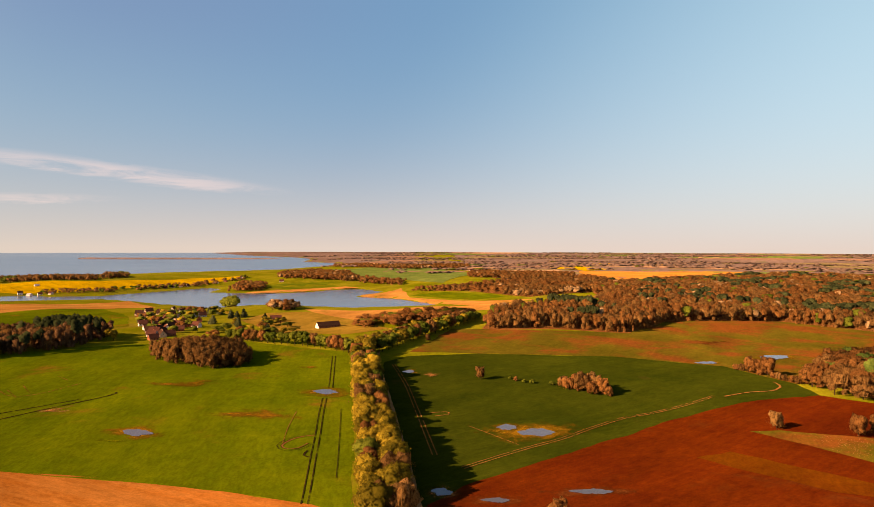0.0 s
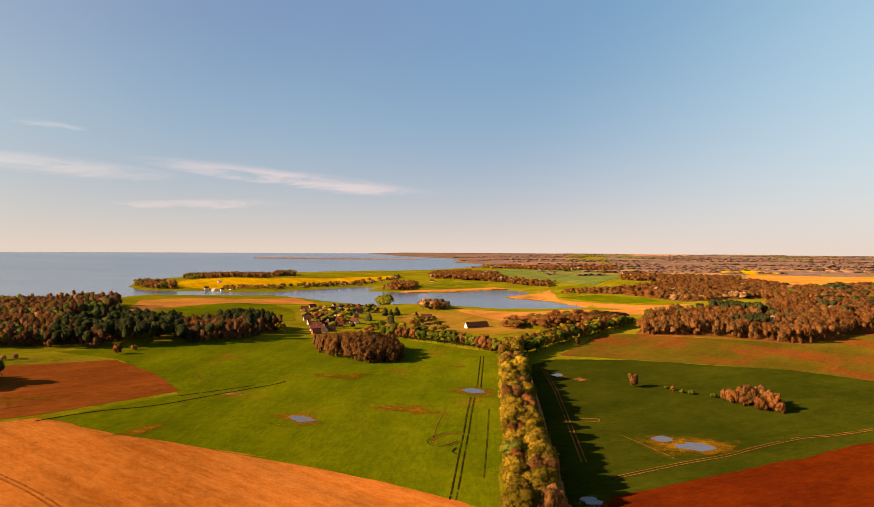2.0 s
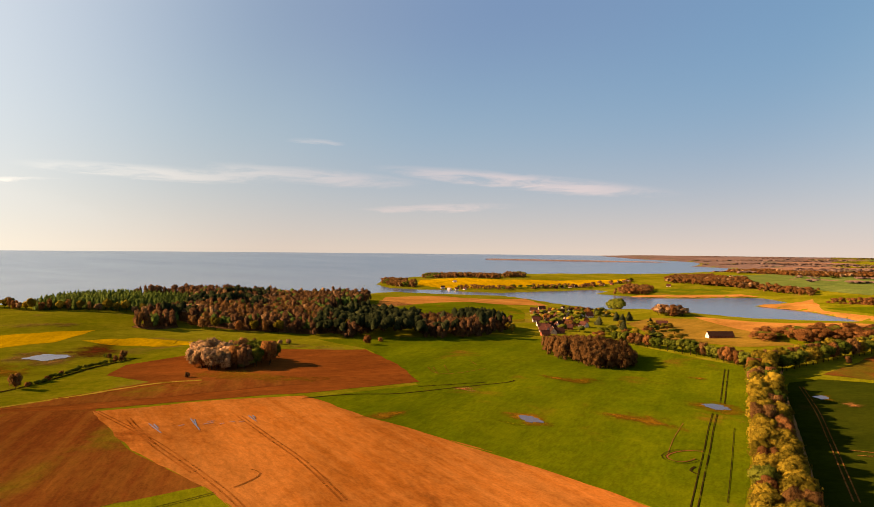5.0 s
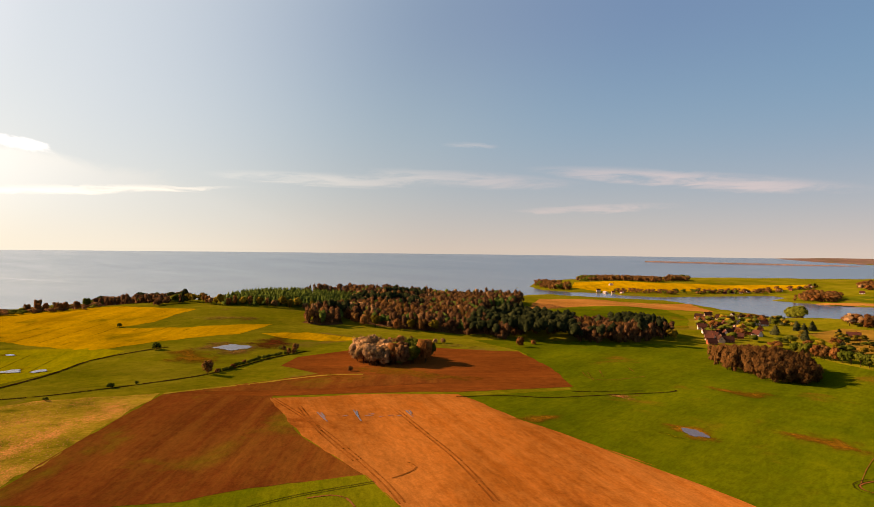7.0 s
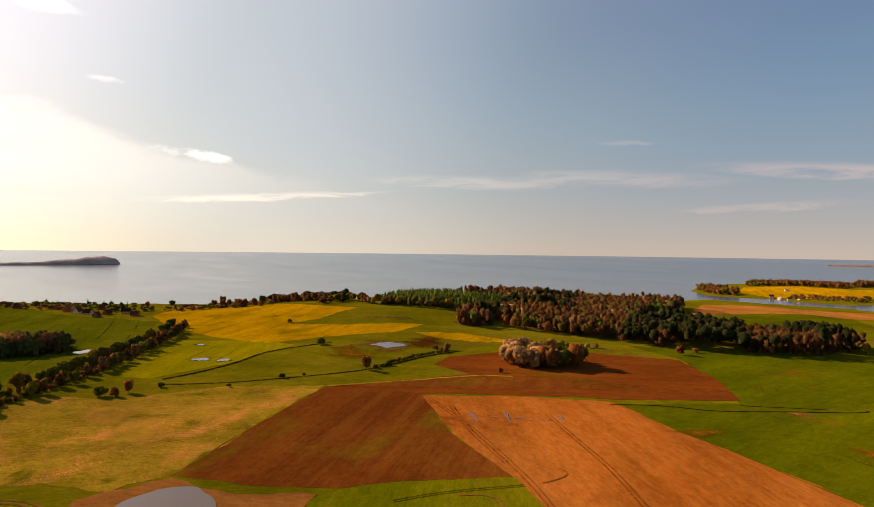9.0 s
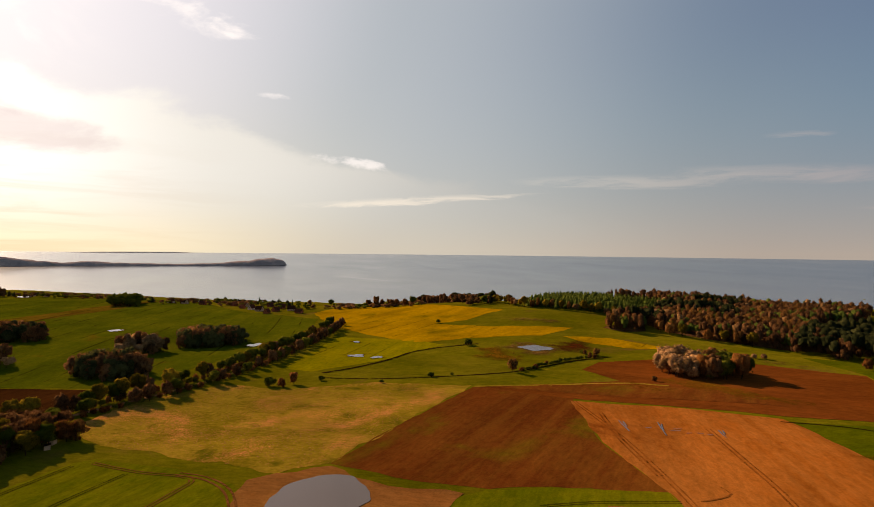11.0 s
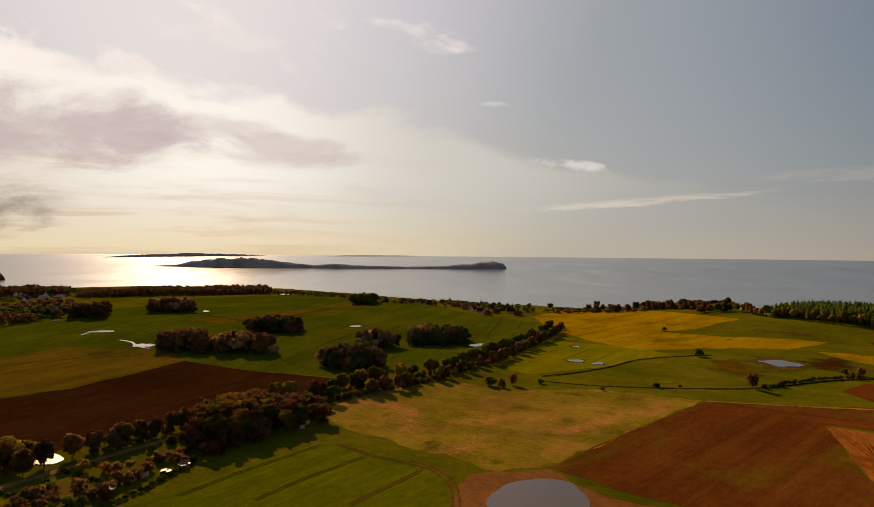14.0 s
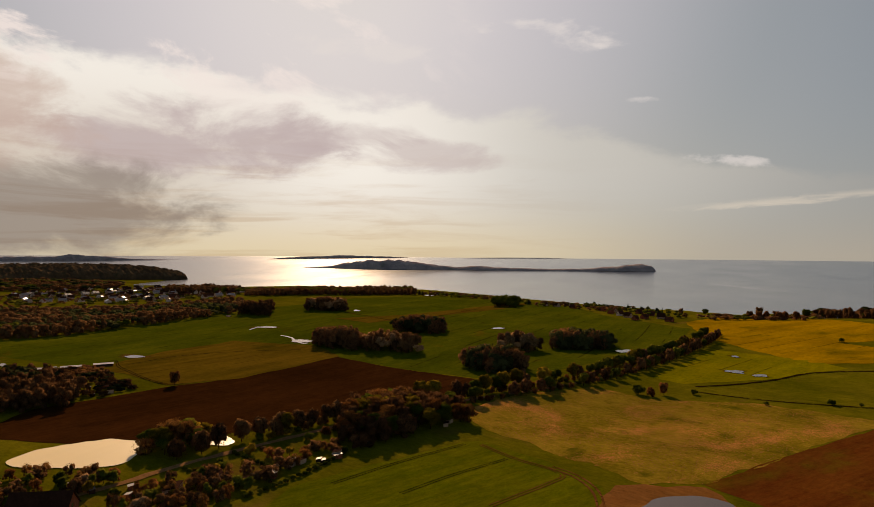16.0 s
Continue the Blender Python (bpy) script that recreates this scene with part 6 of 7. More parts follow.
ribbon("wheel_rut", [(15.3, 303.6), (24.9, 289.9), (35.7, 273.7)], 0.4, TRACK_PALE, 4, "pale wheel rut in the wheat", "wheel rut")
ribbon("wheel_rut", [(-0.8, 321), (6.3, 324.9), (5, 330), (-3.7, 327)], 0.7, TRACK_PALE, 4, "pale wheel rut in the wheat", "wheel rut")
ribbon("ditch", [(-255.8, 247.6), (-241, 272.7), (-223.2, 290.1), (-205.7, 321.9), (-184.4, 353.8), (-183.9, 362)], 1.1, TRACK_DARK, 3, "dark narrow ditch between the fields", "ditch")
ribbon("ditch", [(-224.7, 313.9), (-211.1, 330.3), (-196.3, 346.2)], 1.0, TRACK_DARK, 3, "dark narrow ditch between the fields", "ditch")
ribbon("ditch", [(-434.2, 39.5), (-446.9, 60.6), (-471.5, 89.8), (-508.3, 123.1), (-521.2, 159.4), (-523.1, 182.4)], 2.6, TRACK_DARK, 3, "dark ditch between the meadows", "ditch")
ribbon("ditch", [(-418.3, 38.1), (-405.2, 74.4), (-401.2, 109.8), (-403.7, 148.1), (-413, 178.6), (-440.1, 231), (-450, 266.5)], 1.8, TRACK_DARK, 3, "dark ditch between the meadows", "ditch")
ribbon("field_margin", [(-369, 126.3), (-367.6, 170), (-363.5, 224.1), (-346.1, 248.4)], 3.0, PASTURE, 3, "grassy margin between the fields", "field margin")
ruts([(-213.1, -106), (-242.2, -91.7), (-275.9, -71.3)], RUT_DARK, "dark tramline in the green crop", 0.34, 1.6)
ruts([(-212, -78.3), (-237.2, -65.3), (-261.4, -49.4)], RUT_DARK, "dark tramline in the green crop", 0.34, 1.6)
ruts([(-210.2, -45.1), (-227.3, -34.9), (-241.5, -26.6), (-246.8, -24.6), (-253.3, -29.1), (-262.2, -45), (-277.6, -64.5)], TRACK_PALE, "pale tramline in the green crop", 0.5, 1.6)
ruts([(-202.8, -8.4), (-223.8, -9.7), (-237.6, -13.3), (-249.1, -20.9), (-256.2, -30.5)], TRACK_PALE, "pale grey wheel rut round the field corner", 0.9, 2.4)
ruts([(-195.9, 91), (-193.5, 110.8), (-184.2, 137.8)], RUT_DARK, "dark tramline in the green strip", 0.34, 1.6)
ribbon("turning_mark", [(-189, 112.6), (-185.8, 119.6), (-179.3, 122.2), (-171.1, 120)], 0.8, TRACK_PALE, 4, "orange turning mark in the green strip", "wheel rut")
ruts([(-255, 204.7), (-215.6, 189.4), (-179.5, 175.5), (-142.2, 157.3)], TRACK_FAINT, "faint wheel rut on the bare field", 0.8)
ruts([(-299, 173), (-252, 157), (-208, 146)], TRACK_FAINT, "faint wheel rut on the bare field", 0.8)
ruts([(-326.6, 171.7), (-259.5, 160.3), (-191.4, 143.1), (-162.4, 133.2)], TRACK_FAINT, "faint pale wheel rut on the bare field", 0.7)
ribbon("wheel_rut", [(-182.8, 144.4), (-182.8, 152.4), (-185.3, 158.7), (-191.3, 159.4)], 0.8, TRACK_FAINT, 4, "faint turning mark on the bare field", "wheel rut")
for line in ([(-282.8, 173.9), (-273.9, 171.1), (-264, 168.2)], [(-280, 174.6), (-271.3, 171.5)], [(-272.6, 189.5), (-263.4, 185.2), (-252.3, 180.1)], [(-270, 189.8), (-260.5, 184.2)], [(-251.4, 207.6), (-244.7, 204.7), (-239.8, 202.8)], [(-250.2, 208.9), (-244.9, 206)],
             [(-258.7, 186.7), (-256.8, 190.9)], [(-251.9, 190.7), (-251.4, 193.1)], [(-250.8, 195.5), (-249.1, 197.7)], [(-266.6, 178.8), (-266, 181.5)], [(-260.1, 189.8), (-258.9, 193.1)], [(-247.2, 198.4), (-245.8, 200.2)]):
    ribbon("puddle", line, 0.6, POND, 5, "narrow rain-filled rut on the bare field", "puddle", 0.9)
for line, wide in (([(-570, -379), (-587, -380), (-591, -371), (-597, -364)], 3.0), ([(-552, -331), (-544, -315), (-531, -303), (-534, -297), (-531, -287)], 2.6), ([(-521, -293), (-516, -283)], 2.2)):
    ribbon("puddle", line, wide, POND, 5, "bright curved trickle of standing water", "puddle", 0.9)
ribbon("road", ROAD, 3.6, LANE, 4, "pale sandy lane between trees towards the coast", "road")
ribbon("lane", shifted(AVENUE, -11.5), 2.2, LANE, 3, "sandy path along the avenue", "path")
ribbon("lane", AVENUE, 3.4, LANE, 3, "lane under the avenue trees", "lane")
ruts([(-361.1, -372.8), (-395.4, -383.8), (-371.4, -355.4), (-343.2, -307.8), (-335.3, -283.3), (-340.1, -274.4)], TRACK_DARK, "dark wheel rut in the coastal field", 0.6)
ribbon("wheel_rut", [(-383.9, -359.6), (-429.2, -351.9), (-461.8, -322), (-486.1, -271.9)], 1.0, TRACK_DARK, 4, "dark wheel rut in the coastal field", "wheel rut")
ribbon("wheel_rut", [(-772, -365), (-692, -270), (-728, -241), (-902, -213)], 2.5, OLIVE, 4, "ochre strip in the coastal field", "wheel rut")
field("ochre_strip", "ochre strip of thin crop in the coastal field", "field", OCHRE, [(-684, -338), (-751, -278), (-945, -223), (-1090, -158), (-911, -181), (-739, -244), (-659, -284)], 2, 3.0)
field("ochre_strip", "ochre thin crop beside the coastal field", "field", OCHRE, [(-366.4, -373.2), (-442.4, -379.7), (-511.8, -356.9), (-511.8, -275.1), (-466.4, -225.4), (-368, -252), (-333.1, -281.4)], 2, 3.0)
field("grass_strip", "yellowed grass band across the ploughed field", "field", STRIPED, [(-367, 134.8), (-367.4, 177.4), (-355.3, 227.7), (-313.9, 285.1), (-286.2, 269.3), (-344.4, 180.9)], 3, 2.0)
field("thin_strip", "faint dark band in the red ploughed field", "field", THIN_RED, [(106.6, 257.8), (123.9, 265.5), (158.7, 228.2), (157.3, 212), (139.4, 219.5), (124.8, 236)], 3, 2.0)
field("meadow", "dry olive meadow on the slope above the lagoon", "field", DRY_MEADOW, [(-224, 717), (-206, 767), (-153, 776), (-90, 708), (-47.1, 639.3), (-87.2, 604.7), (-153.9, 615)], 1, 3.0)

# ---- buildings ----
def plaster(name, colour, gloss=None):
    return surface(name, tuple(c * 0.66 / SOIL for c in colour), tuple(c * 0.78 / SOIL for c in colour), grain=1.5, patch=0.3, rough=0.85, bump=0.0, gloss=gloss)


WHITE_WALL, CREAM_WALL, BRICK_WALL = plaster("white_render", (0.72, 0.68, 0.62)), plaster("cream_render", (0.55, 0.45, 0.33)), plaster("brick", (0.28, 0.12, 0.07))
RED_ROOF, BROWN_ROOF, GREY_ROOF = plaster("red_tiles", (0.085, 0.042, 0.032)), plaster("brown_tiles", (0.05, 0.03, 0.022)), plaster("grey_roofing", (0.16, 0.155, 0.15), 0.55)
PALE_ROOF = plaster("pale_sheet_roof", (0.34, 0.33, 0.32), 0.28)
DARK_WOOD, GLASS = plaster("tarred_boards", (0.06, 0.045, 0.035)), bpy.data.materials.new("window_glass")
GLASS.use_nodes = True
pane = GLASS.node_tree.nodes["Principled BSDF"]
pane.inputs["Base Color"].default_value, pane.inputs["Roughness"].default_value = (0.02, 0.025, 0.03, 1), 0.08


def box(bm, x0, y0, z0, x1, y1, z1):
    v = [bm.verts.new(p) for p in ((x0, y0, z0), (x1, y0, z0), (x1, y1, z0), (x0, y1, z0), (x0, y0, z1), (x1, y0, z1), (x1, y1, z1), (x0, y1, z1))]
    for f in ((3, 2, 1, 0), (4, 5, 6, 7), (0, 1, 5, 4), (1, 2, 6, 5), (2, 3, 7, 6), (3, 0, 4, 7)):
        bm.faces.new([v[i] for i in f])


def part(name, bm, material, parent, label=""):
    me = bpy.data.meshes.new(name)
    bm.normal_update()
    bm.to_mesh(me)
    bm.free()
    me.materials.append(material)
    ob = new(name, me)
    ob.parent = parent
    return tagged(ob, label)


def boxed(name, dims, material, parent, label=""):
    bm = bmesh.new()
    box(bm, *dims)
    return part(name, bm, material, parent, label)


def house(long, deep, eaves, ridge, wall, roof, label, category="house", name="house", chimney=True, windows=3):
    """A gabled house round the origin, its ridge along x."""
    top = new(name)
    l, d = long / 2, deep / 2
    bm = bmesh.new()
    pts = [(-d, -1.5), (d, -1.5), (d, eaves), (0, ridge - 0.15), (-d, eaves)]
    a = [bm.verts.new((-l, y, z)) for y, z in pts]
    b = [bm.verts.new((l, y, z)) for y, z in pts]
    bm.faces.new(a[::-1]), bm.faces.new(b)
    for i in range(5):
        bm.faces.new((a[i], a[(i + 1) % 5], b[(i + 1) % 5], b[i]))
    part("wall", bm, wall, top)
    bm = bmesh.new()
    k = (ridge - eaves) / d
    o, th = 0.45, 0.28
    prof = [(-d - o, eaves - k * o), (0, ridge), (d + o, eaves - k * o), (d + o, eaves - k * o + th), (0, ridge + th), (-d - o, eaves - k * o + th)]
    a = [bm.verts.new((-l - o, y, z)) for y, z in prof]
    b = [bm.verts.new((l + o, y, z)) for y, z in prof]
    bm.faces.new(a), bm.faces.new(b[::-1])
    for i in range(6):
        bm.faces.new((a[(i + 1) % 6], a[i], b[i], b[(i + 1) % 6]))
    part("roof", bm, roof, top)
    if chimney:
        boxed("chimney", (l * 0.4 - 0.4, -0.4, ridge - 0.8, l * 0.4 + 0.4, 0.4, ridge + 1.1), BRICK_WALL, top, "short brick chimney")
    for side in (-1, 1):
        for i in range(windows):
            x = -l + long * (i + 0.7) / (windows + 0.4)
            if side < 0 and i == windows // 2:
                boxed("door", (x - 0.55, side * d - 0.06, 0.0, x + 0.55, side * d + 0.06, 2.1), DARK_WOOD, top, "dark wooden door")
            else:
                boxed("window", (x - 0.6, side * d - 0.05, 1.0, x + 0.6, side * d + 0.05, 2.3), GLASS, top)
        boxed("window", (side * l - 0.05, -0.6, eaves * 0.75 + 0.9, side * l + 0.05, 0.6, eaves * 0.75 + 2.1), GLASS, top)
    return tagged(top, label, category)


HOUSES = [house(12, 8.5, 3.2, 8.2, WHITE_WALL, RED_ROOF, "white rendered village house with a red tiled roof"),
          house(13, 8.5, 3.4, 8.6, CREAM_WALL, BROWN_ROOF, "cream rendered house with a brown tiled roof"),
          house(11, 8.0, 5.4, 9.4, WHITE_WALL, BROWN_ROOF, "two-storey white house with a brown roof"),
          house(12, 8.0, 3.0, 7.6, BRICK_WALL, RED_ROOF, "brick house with a red tiled roof"),
          house(14, 9.0, 3.4, 6.8, WHITE_WALL, PALE_ROOF, "white house with a pale metal roof")]
used_houses = set()


def put_house(x, y, turn, scale=1.0, which=None, group="village houses"):
    i = int(rng.integers(len(HOUSES))) if which is None else which
    s = scale * float(squeeze(math.hypot(x, y)))
    m = pose(x, y, land1(x, y), 0, 0, turn) @ Matrix.Scale(s, 4)
    if i in used_houses:
        ob = copy_thing(HOUSES[i], m)
    else:
        used_houses.add(i)
        ob = HOUSES[i]
        ob.matrix_basis = m
    return tagged(ob, group=group)


# village by the lagoon
for p in [(-274.2, 613.5), (-286, 655), (-332, 733), (-310, 695), (-360, 765), (-340, 778), (-319, 759), (-296, 716), (-312, 770), (-280, 698), (-264, 702), (-261, 662), (-254.2, 601.5), (-259, 595.1), (-259.6, 578.4), (-288, 742), (-321, 695), (-308, 717), (-289, 681), (-274, 666), (-310, 666), (-271.1, 633.4), (-256.5, 629.8), (-277, 746), (-250, 657), (-376, 825), (-368, 882), (-292, 638), (-276.7, 626.6), (-265.5, 613), (-294, 661), (-270.2, 598.9), (-302, 687), (-339, 738), (-285, 661), (-272, 647), (-281.1, 620.3)]:
    put_house(p[0], p[1], rng.uniform(0, 180), 0.85, [0, 1, 3, 1, 3][int(rng.integers(5))])
big = (-180, 706)
put_house(big[0], big[1], 20, 1.15, 3)
# long barn with a white gable
barn = house(34, 10, 3.0, 8.4, BRICK_WALL, BROWN_ROOF, "long barn with a white gable and a brown roof", "barn", "barn", False, 7)
bm = bmesh.new()
ends = [[bm.verts.new((x, y, z)) for y, z in ((-5.02, -1), (5.02, -1), (5.02, 3.0), (0, 8.3), (-5.02, 3.0))] for x in (-17.06, -17.16)]
bm.faces.new(ends[0]), bm.faces.new(ends[1][::-1])
for i in range(5):
    bm.faces.new((ends[1][i], ends[1][(i + 1) % 5], ends[0][(i + 1) % 5], ends[0][i]))
part("gable", bm, WHITE_WALL, barn, "whitewashed gable wall")
p = (-113.6, 659.3)
barn.matrix_basis = pose(p[0], p[1], land1(*p), 0, 0, 38) @ Matrix.Scale(0.74, 4)
# houses on the peninsula shore
for p in [(-904, 1370), (-883, 1369), (-861, 1370), (-838, 1371), (-672, 1563), (-664, 1590), (-656, 1619), (-651, 1650), (-638, 1684), (-627, 1721), (-608, 1740), (-592, 1772), (-587, 1818), (-571, 1847), (-963, 1520), (-1045, 1372)]:
    put_house(p[0], p[1], rng.uniform(-30, 60), 0.85, None, "peninsula houses")
for p in [(128, 2357), (-424, 1725), (280, 2724)]:
    put_house(p[0], p[1], rng.uniform(0, 90), 1.0, 0, "scattered farmhouses")
# seaside village
for p in [(-954, -40), (-879, -14), (-848, -4), (-817, 5), (-837, 16), (-877, 25), (-842, 36), (-812, 44), (-936, -22), (-917, 11), (-1060, -166), (-1051, -137), (-1001, -111), (-973, -84), (-1214, -373), (-1190, -349), (-1168, -314), (-1185, -288), (-1263, -426)]:
    put_house(p[0], p[1], rng.uniform(0, 180), 0.9, [1, 3, 3, 1, 0][int(rng.integers(5))], "seaside houses")
for p in [(-1143, -107), (-1023, -29), (-970, 15), (-907, -27), (-1095, -142), (-1120, -109), (-1060, -31)]:
    put_house(p[0], p[1], rng.uniform(0, 180), 0.8, [1, 3, 3, 1, 2][int(rng.integers(5))], "seaside houses")
for p, k, scale in [((-1169, -65), SPRUCES, 0.6), ((-1023, -5), SPRUCES, 0.65), ((-1015, 6), SPRUCES, 0.5), ((-929, 41), SPRUCES, 0.7), ((-946, 20), SPRUCES, 0.5), ((-1160, -54), LIME_GREEN, 0.7), ((-887, 92), LIME_GREEN, 0.9),
                    ((-864, 151), BARE_SHADED, 0.75), ((-841, 172), BARE_SHADED, 0.7), ((-857, 201), LIME_GREEN, 0.95), ((-828, 272), BARE_SHADED, 0.9), ((-847, 313), LIME_GREEN, 0.8), ((-905, 64), BARE_SHADED, 0.7), ((-960, -6), LIME_GREEN, 0.6)]:
    tree(k, p[0], p[1], scale, "dark conifer among the seaside houses" if k is SPRUCES else "round tree among the seaside houses", "tree", "seaside trees", "conifer" if k is SPRUCES else "seaside_tree")
tree_row([(-902, 97), (-900, 115), (-890, 136)], 5.0, [BUSH_GREEN], "clipped round tree along the promenade", "promenade trees", 0.85, 0, 0.3, "tree", "clipped_tree")
ribbon("promenade", [(-897, 94), (-895, 115), (-885, 138)], 5.0, LANE, 4, "pale promenade by the beach", "path")
# coastal town
town = scatter([(-775, -960), (-805, -800), (-876, -735), (-1030, -700), (-1190, -790), (-1180, -950), (-1184, -1080), (-918, -1139)], 24.0)
for k in rng.permutation(len(town))[:165]:
    put_house(town[k][0], town[k][1], rng.uniform(0, 180), 1.0, [4, 0, 4, 1, 2][int(rng.integers(5))], "town houses")
tree_row([(-868, 140), (-826, 185)], 12.0, [BARE_WIDE], "wide dark tree on the coast", "coast trees", 0.8)

# ---- gardens and sheds ----
def shed(w, d, h, wall, roof, label):
    """A hut with a sloping roof, door and window."""
    top = new("garden_shed")
    bm = bmesh.new()
    v = [bm.verts.new(q) for q in ((-w / 2, -d / 2, -0.4), (w / 2, -d / 2, -0.4), (w / 2, d / 2, -0.4), (-w / 2, d / 2, -0.4),
                                   (-w / 2, -d / 2, h), (w / 2, -d / 2, h), (w / 2, d / 2, h * 1.22), (-w / 2, d / 2, h * 1.22))]
    for f in ((3, 2, 1, 0), (4, 5, 6, 7), (0, 1, 5, 4), (1, 2, 6, 5), (2, 3, 7, 6), (3, 0, 4, 7)):
        bm.faces.new([v[i] for i in f])
    part("wall", bm, wall, top)
    bm = bmesh.new()
    k = 0.22 * h / d
    o = 0.25
    lo, hi = h - k * o, h * 1.22 + k * o
    v = [bm.verts.new(q) for q in ((-w / 2 - o, -d / 2 - o, lo + 0.02), (w / 2 + o, -d / 2 - o, lo + 0.02), (w / 2 + o, d / 2 + o, hi + 0.02), (-w / 2 - o, d / 2 + o, hi + 0.02),
                                   (-w / 2 - o, -d / 2 - o, lo + 0.14), (w / 2 + o, -d / 2 - o, lo + 0.14), (w / 2 + o, d / 2 + o, hi + 0.14), (-w / 2 - o, d / 2 + o, hi + 0.14))]
    for f in ((3, 2, 1, 0), (4, 5, 6, 7), (0, 1, 5, 4), (1, 2, 6, 5), (2, 3, 7, 6), (3, 0, 4, 7)):
        bm.faces.new([v[i] for i in f])
    part("roof", bm, roof, top)
    boxed("door", (-0.45, -d / 2 - 0.05, 0.0, 0.4, -d / 2 + 0.03, 1.9), DARK_WOOD, top)
    boxed("window", (w * 0.2, -d / 2 - 0.05, 1.0, w * 0.2 + 0.7, -d / 2 + 0.03, 1.6), GLASS, top)
    return tagged(top, label, "shed", "garden sheds")


SHEDS = [shed(4.2, 3.2, 2.3, DARK_WOOD, GREY_ROOF, "small dark wooden shed with a pale roof"),
         shed(3.4, 2.8, 2.2, BRICK_WALL, GREY_ROOF, "small brick garden hut with a grey roof"),
         shed(5.0, 3.6, 2.5, CREAM_WALL, BROWN_ROOF, "cream garden hut with a brown roof")]
for p, turn in (((-343.5, -393.5), 139), ((-355, -383), 137), ((-372, -371), 135)):
    greenhouse = shed(13.0, 3.6, 1.9, DARK_WOOD, PALE_ROOF, "long low garden building with a pale metal roof")
    greenhouse.matrix_basis = pose(p[0], p[1], land1(*p), 0, 0, turn)
for p, turn in (((-203.2, -149.9), 40), ((-186.1, -154.6), 25)):
    hut = shed(8.0, 5.0, 2.4, CREAM_WALL, BROWN_ROOF, "low garden cabin with a brown sheet roof")
    hut.matrix_basis = pose(p[0], p[1], land1(*p), 0, 0, turn)
for k, p in enumerate([(-213.6, -131.1), (-226.9, -130.4), (-242.5, -118.2), (-175.5, -192.1), (-178.5, -150.4), (-202.6, -136.1), (-191.1, -144.4), (-176.8, -165.2), (-309.8, -333), (-306, -316), (-312, -309), (-321, -312), (-293, -300), (-317, -295), (-303, -297), (-309, -345), (-295, -338), (-327, -347), (-300, -318), (-287, -330), (-182.6, -152.6), (-199.4, -147.5), (-211.4, -129.7), (-224.2, -129.6), (-233.1, -121.8), (-239.7, -117.6), (-228.9, -127.5), (-200.1, -137.9), (-294.2, -103.9), (-305.9, -87), (-259.1, -111.3), (-313, -107.7), (-295.5, -106.1), (-264.4, -119.1), (-308.6, -98.7), (-299.6, -87.1), (-233, -119.9), (-240.3, -116.4), (-224.7, -130.8), (-176.1, -180.3), (-183.2, -170.1), (-340.3, -390.5), (-348.5, -388.7), (-357.2, -377.9), (-313.8, -316.9), (-317.7, -307.3), (-299.6, -326.3), (-304.3, -358.2)]):
    m = pose(p[0], p[1], land1(*p), 0, 0, rng.uniform(-40, 60)) @ Matrix.Scale(rng.uniform(0.68, 0.95), 4)
    if k < len(SHEDS):
        SHEDS[k].matrix_basis = m
    else:
        copy_thing(SHEDS[k % len(SHEDS)], m)
farm = house(18, 10, 4.0, 9.0, BRICK_WALL, BROWN_ROOF, "dark farm building at the gardens' end", "barn", "barn", False, 4)
p = (-154, -177.5)
farm.matrix_basis = pose(p[0], p[1], land1(*p), 0, 0, 115)
GARDENS = [(-168.1, -175.5), (-184.8, -172.8), (-209.2, -165.9), (-241.6, -151.2), (-268.8, -135.4), (-248.3, -115.8), (-218, -126.4), (-190.7, -130.3), (-169.1, -136), (-155.4, -155.7)]
field("gardens", "patchy garden plots of grass and beds beside the lane", "garden", GRASS, GARDENS, 2, 2.0)
for p in scatter(GARDENS, 13.0)[:40]:
    k = [BUSH_GREEN, BUSH_BARE, BUSH_GOLD, BUSH_PALE][int(rng.integers(4))]
    tree(k, p[0], p[1], rng.uniform(0.5, 1.1), "garden bush among the plots", "bush", "garden bushes", "bush")
for line in ([(-190.9, -128.2), (-216.6, -120.8), (-246, -116)], [(-205.6, -165.6), (-196.2, -136.4)], [(-179, -174.6), (-175.9, -148.2)], [(-228.2, -158.8), (-218.4, -131.6)]):
    tree_row(line, 3.2, [BUSH_GREEN], "clipped dark hedge between garden plots", "garden hedges", 0.5, 0, 0.3, "hedge", "hedge_bush")

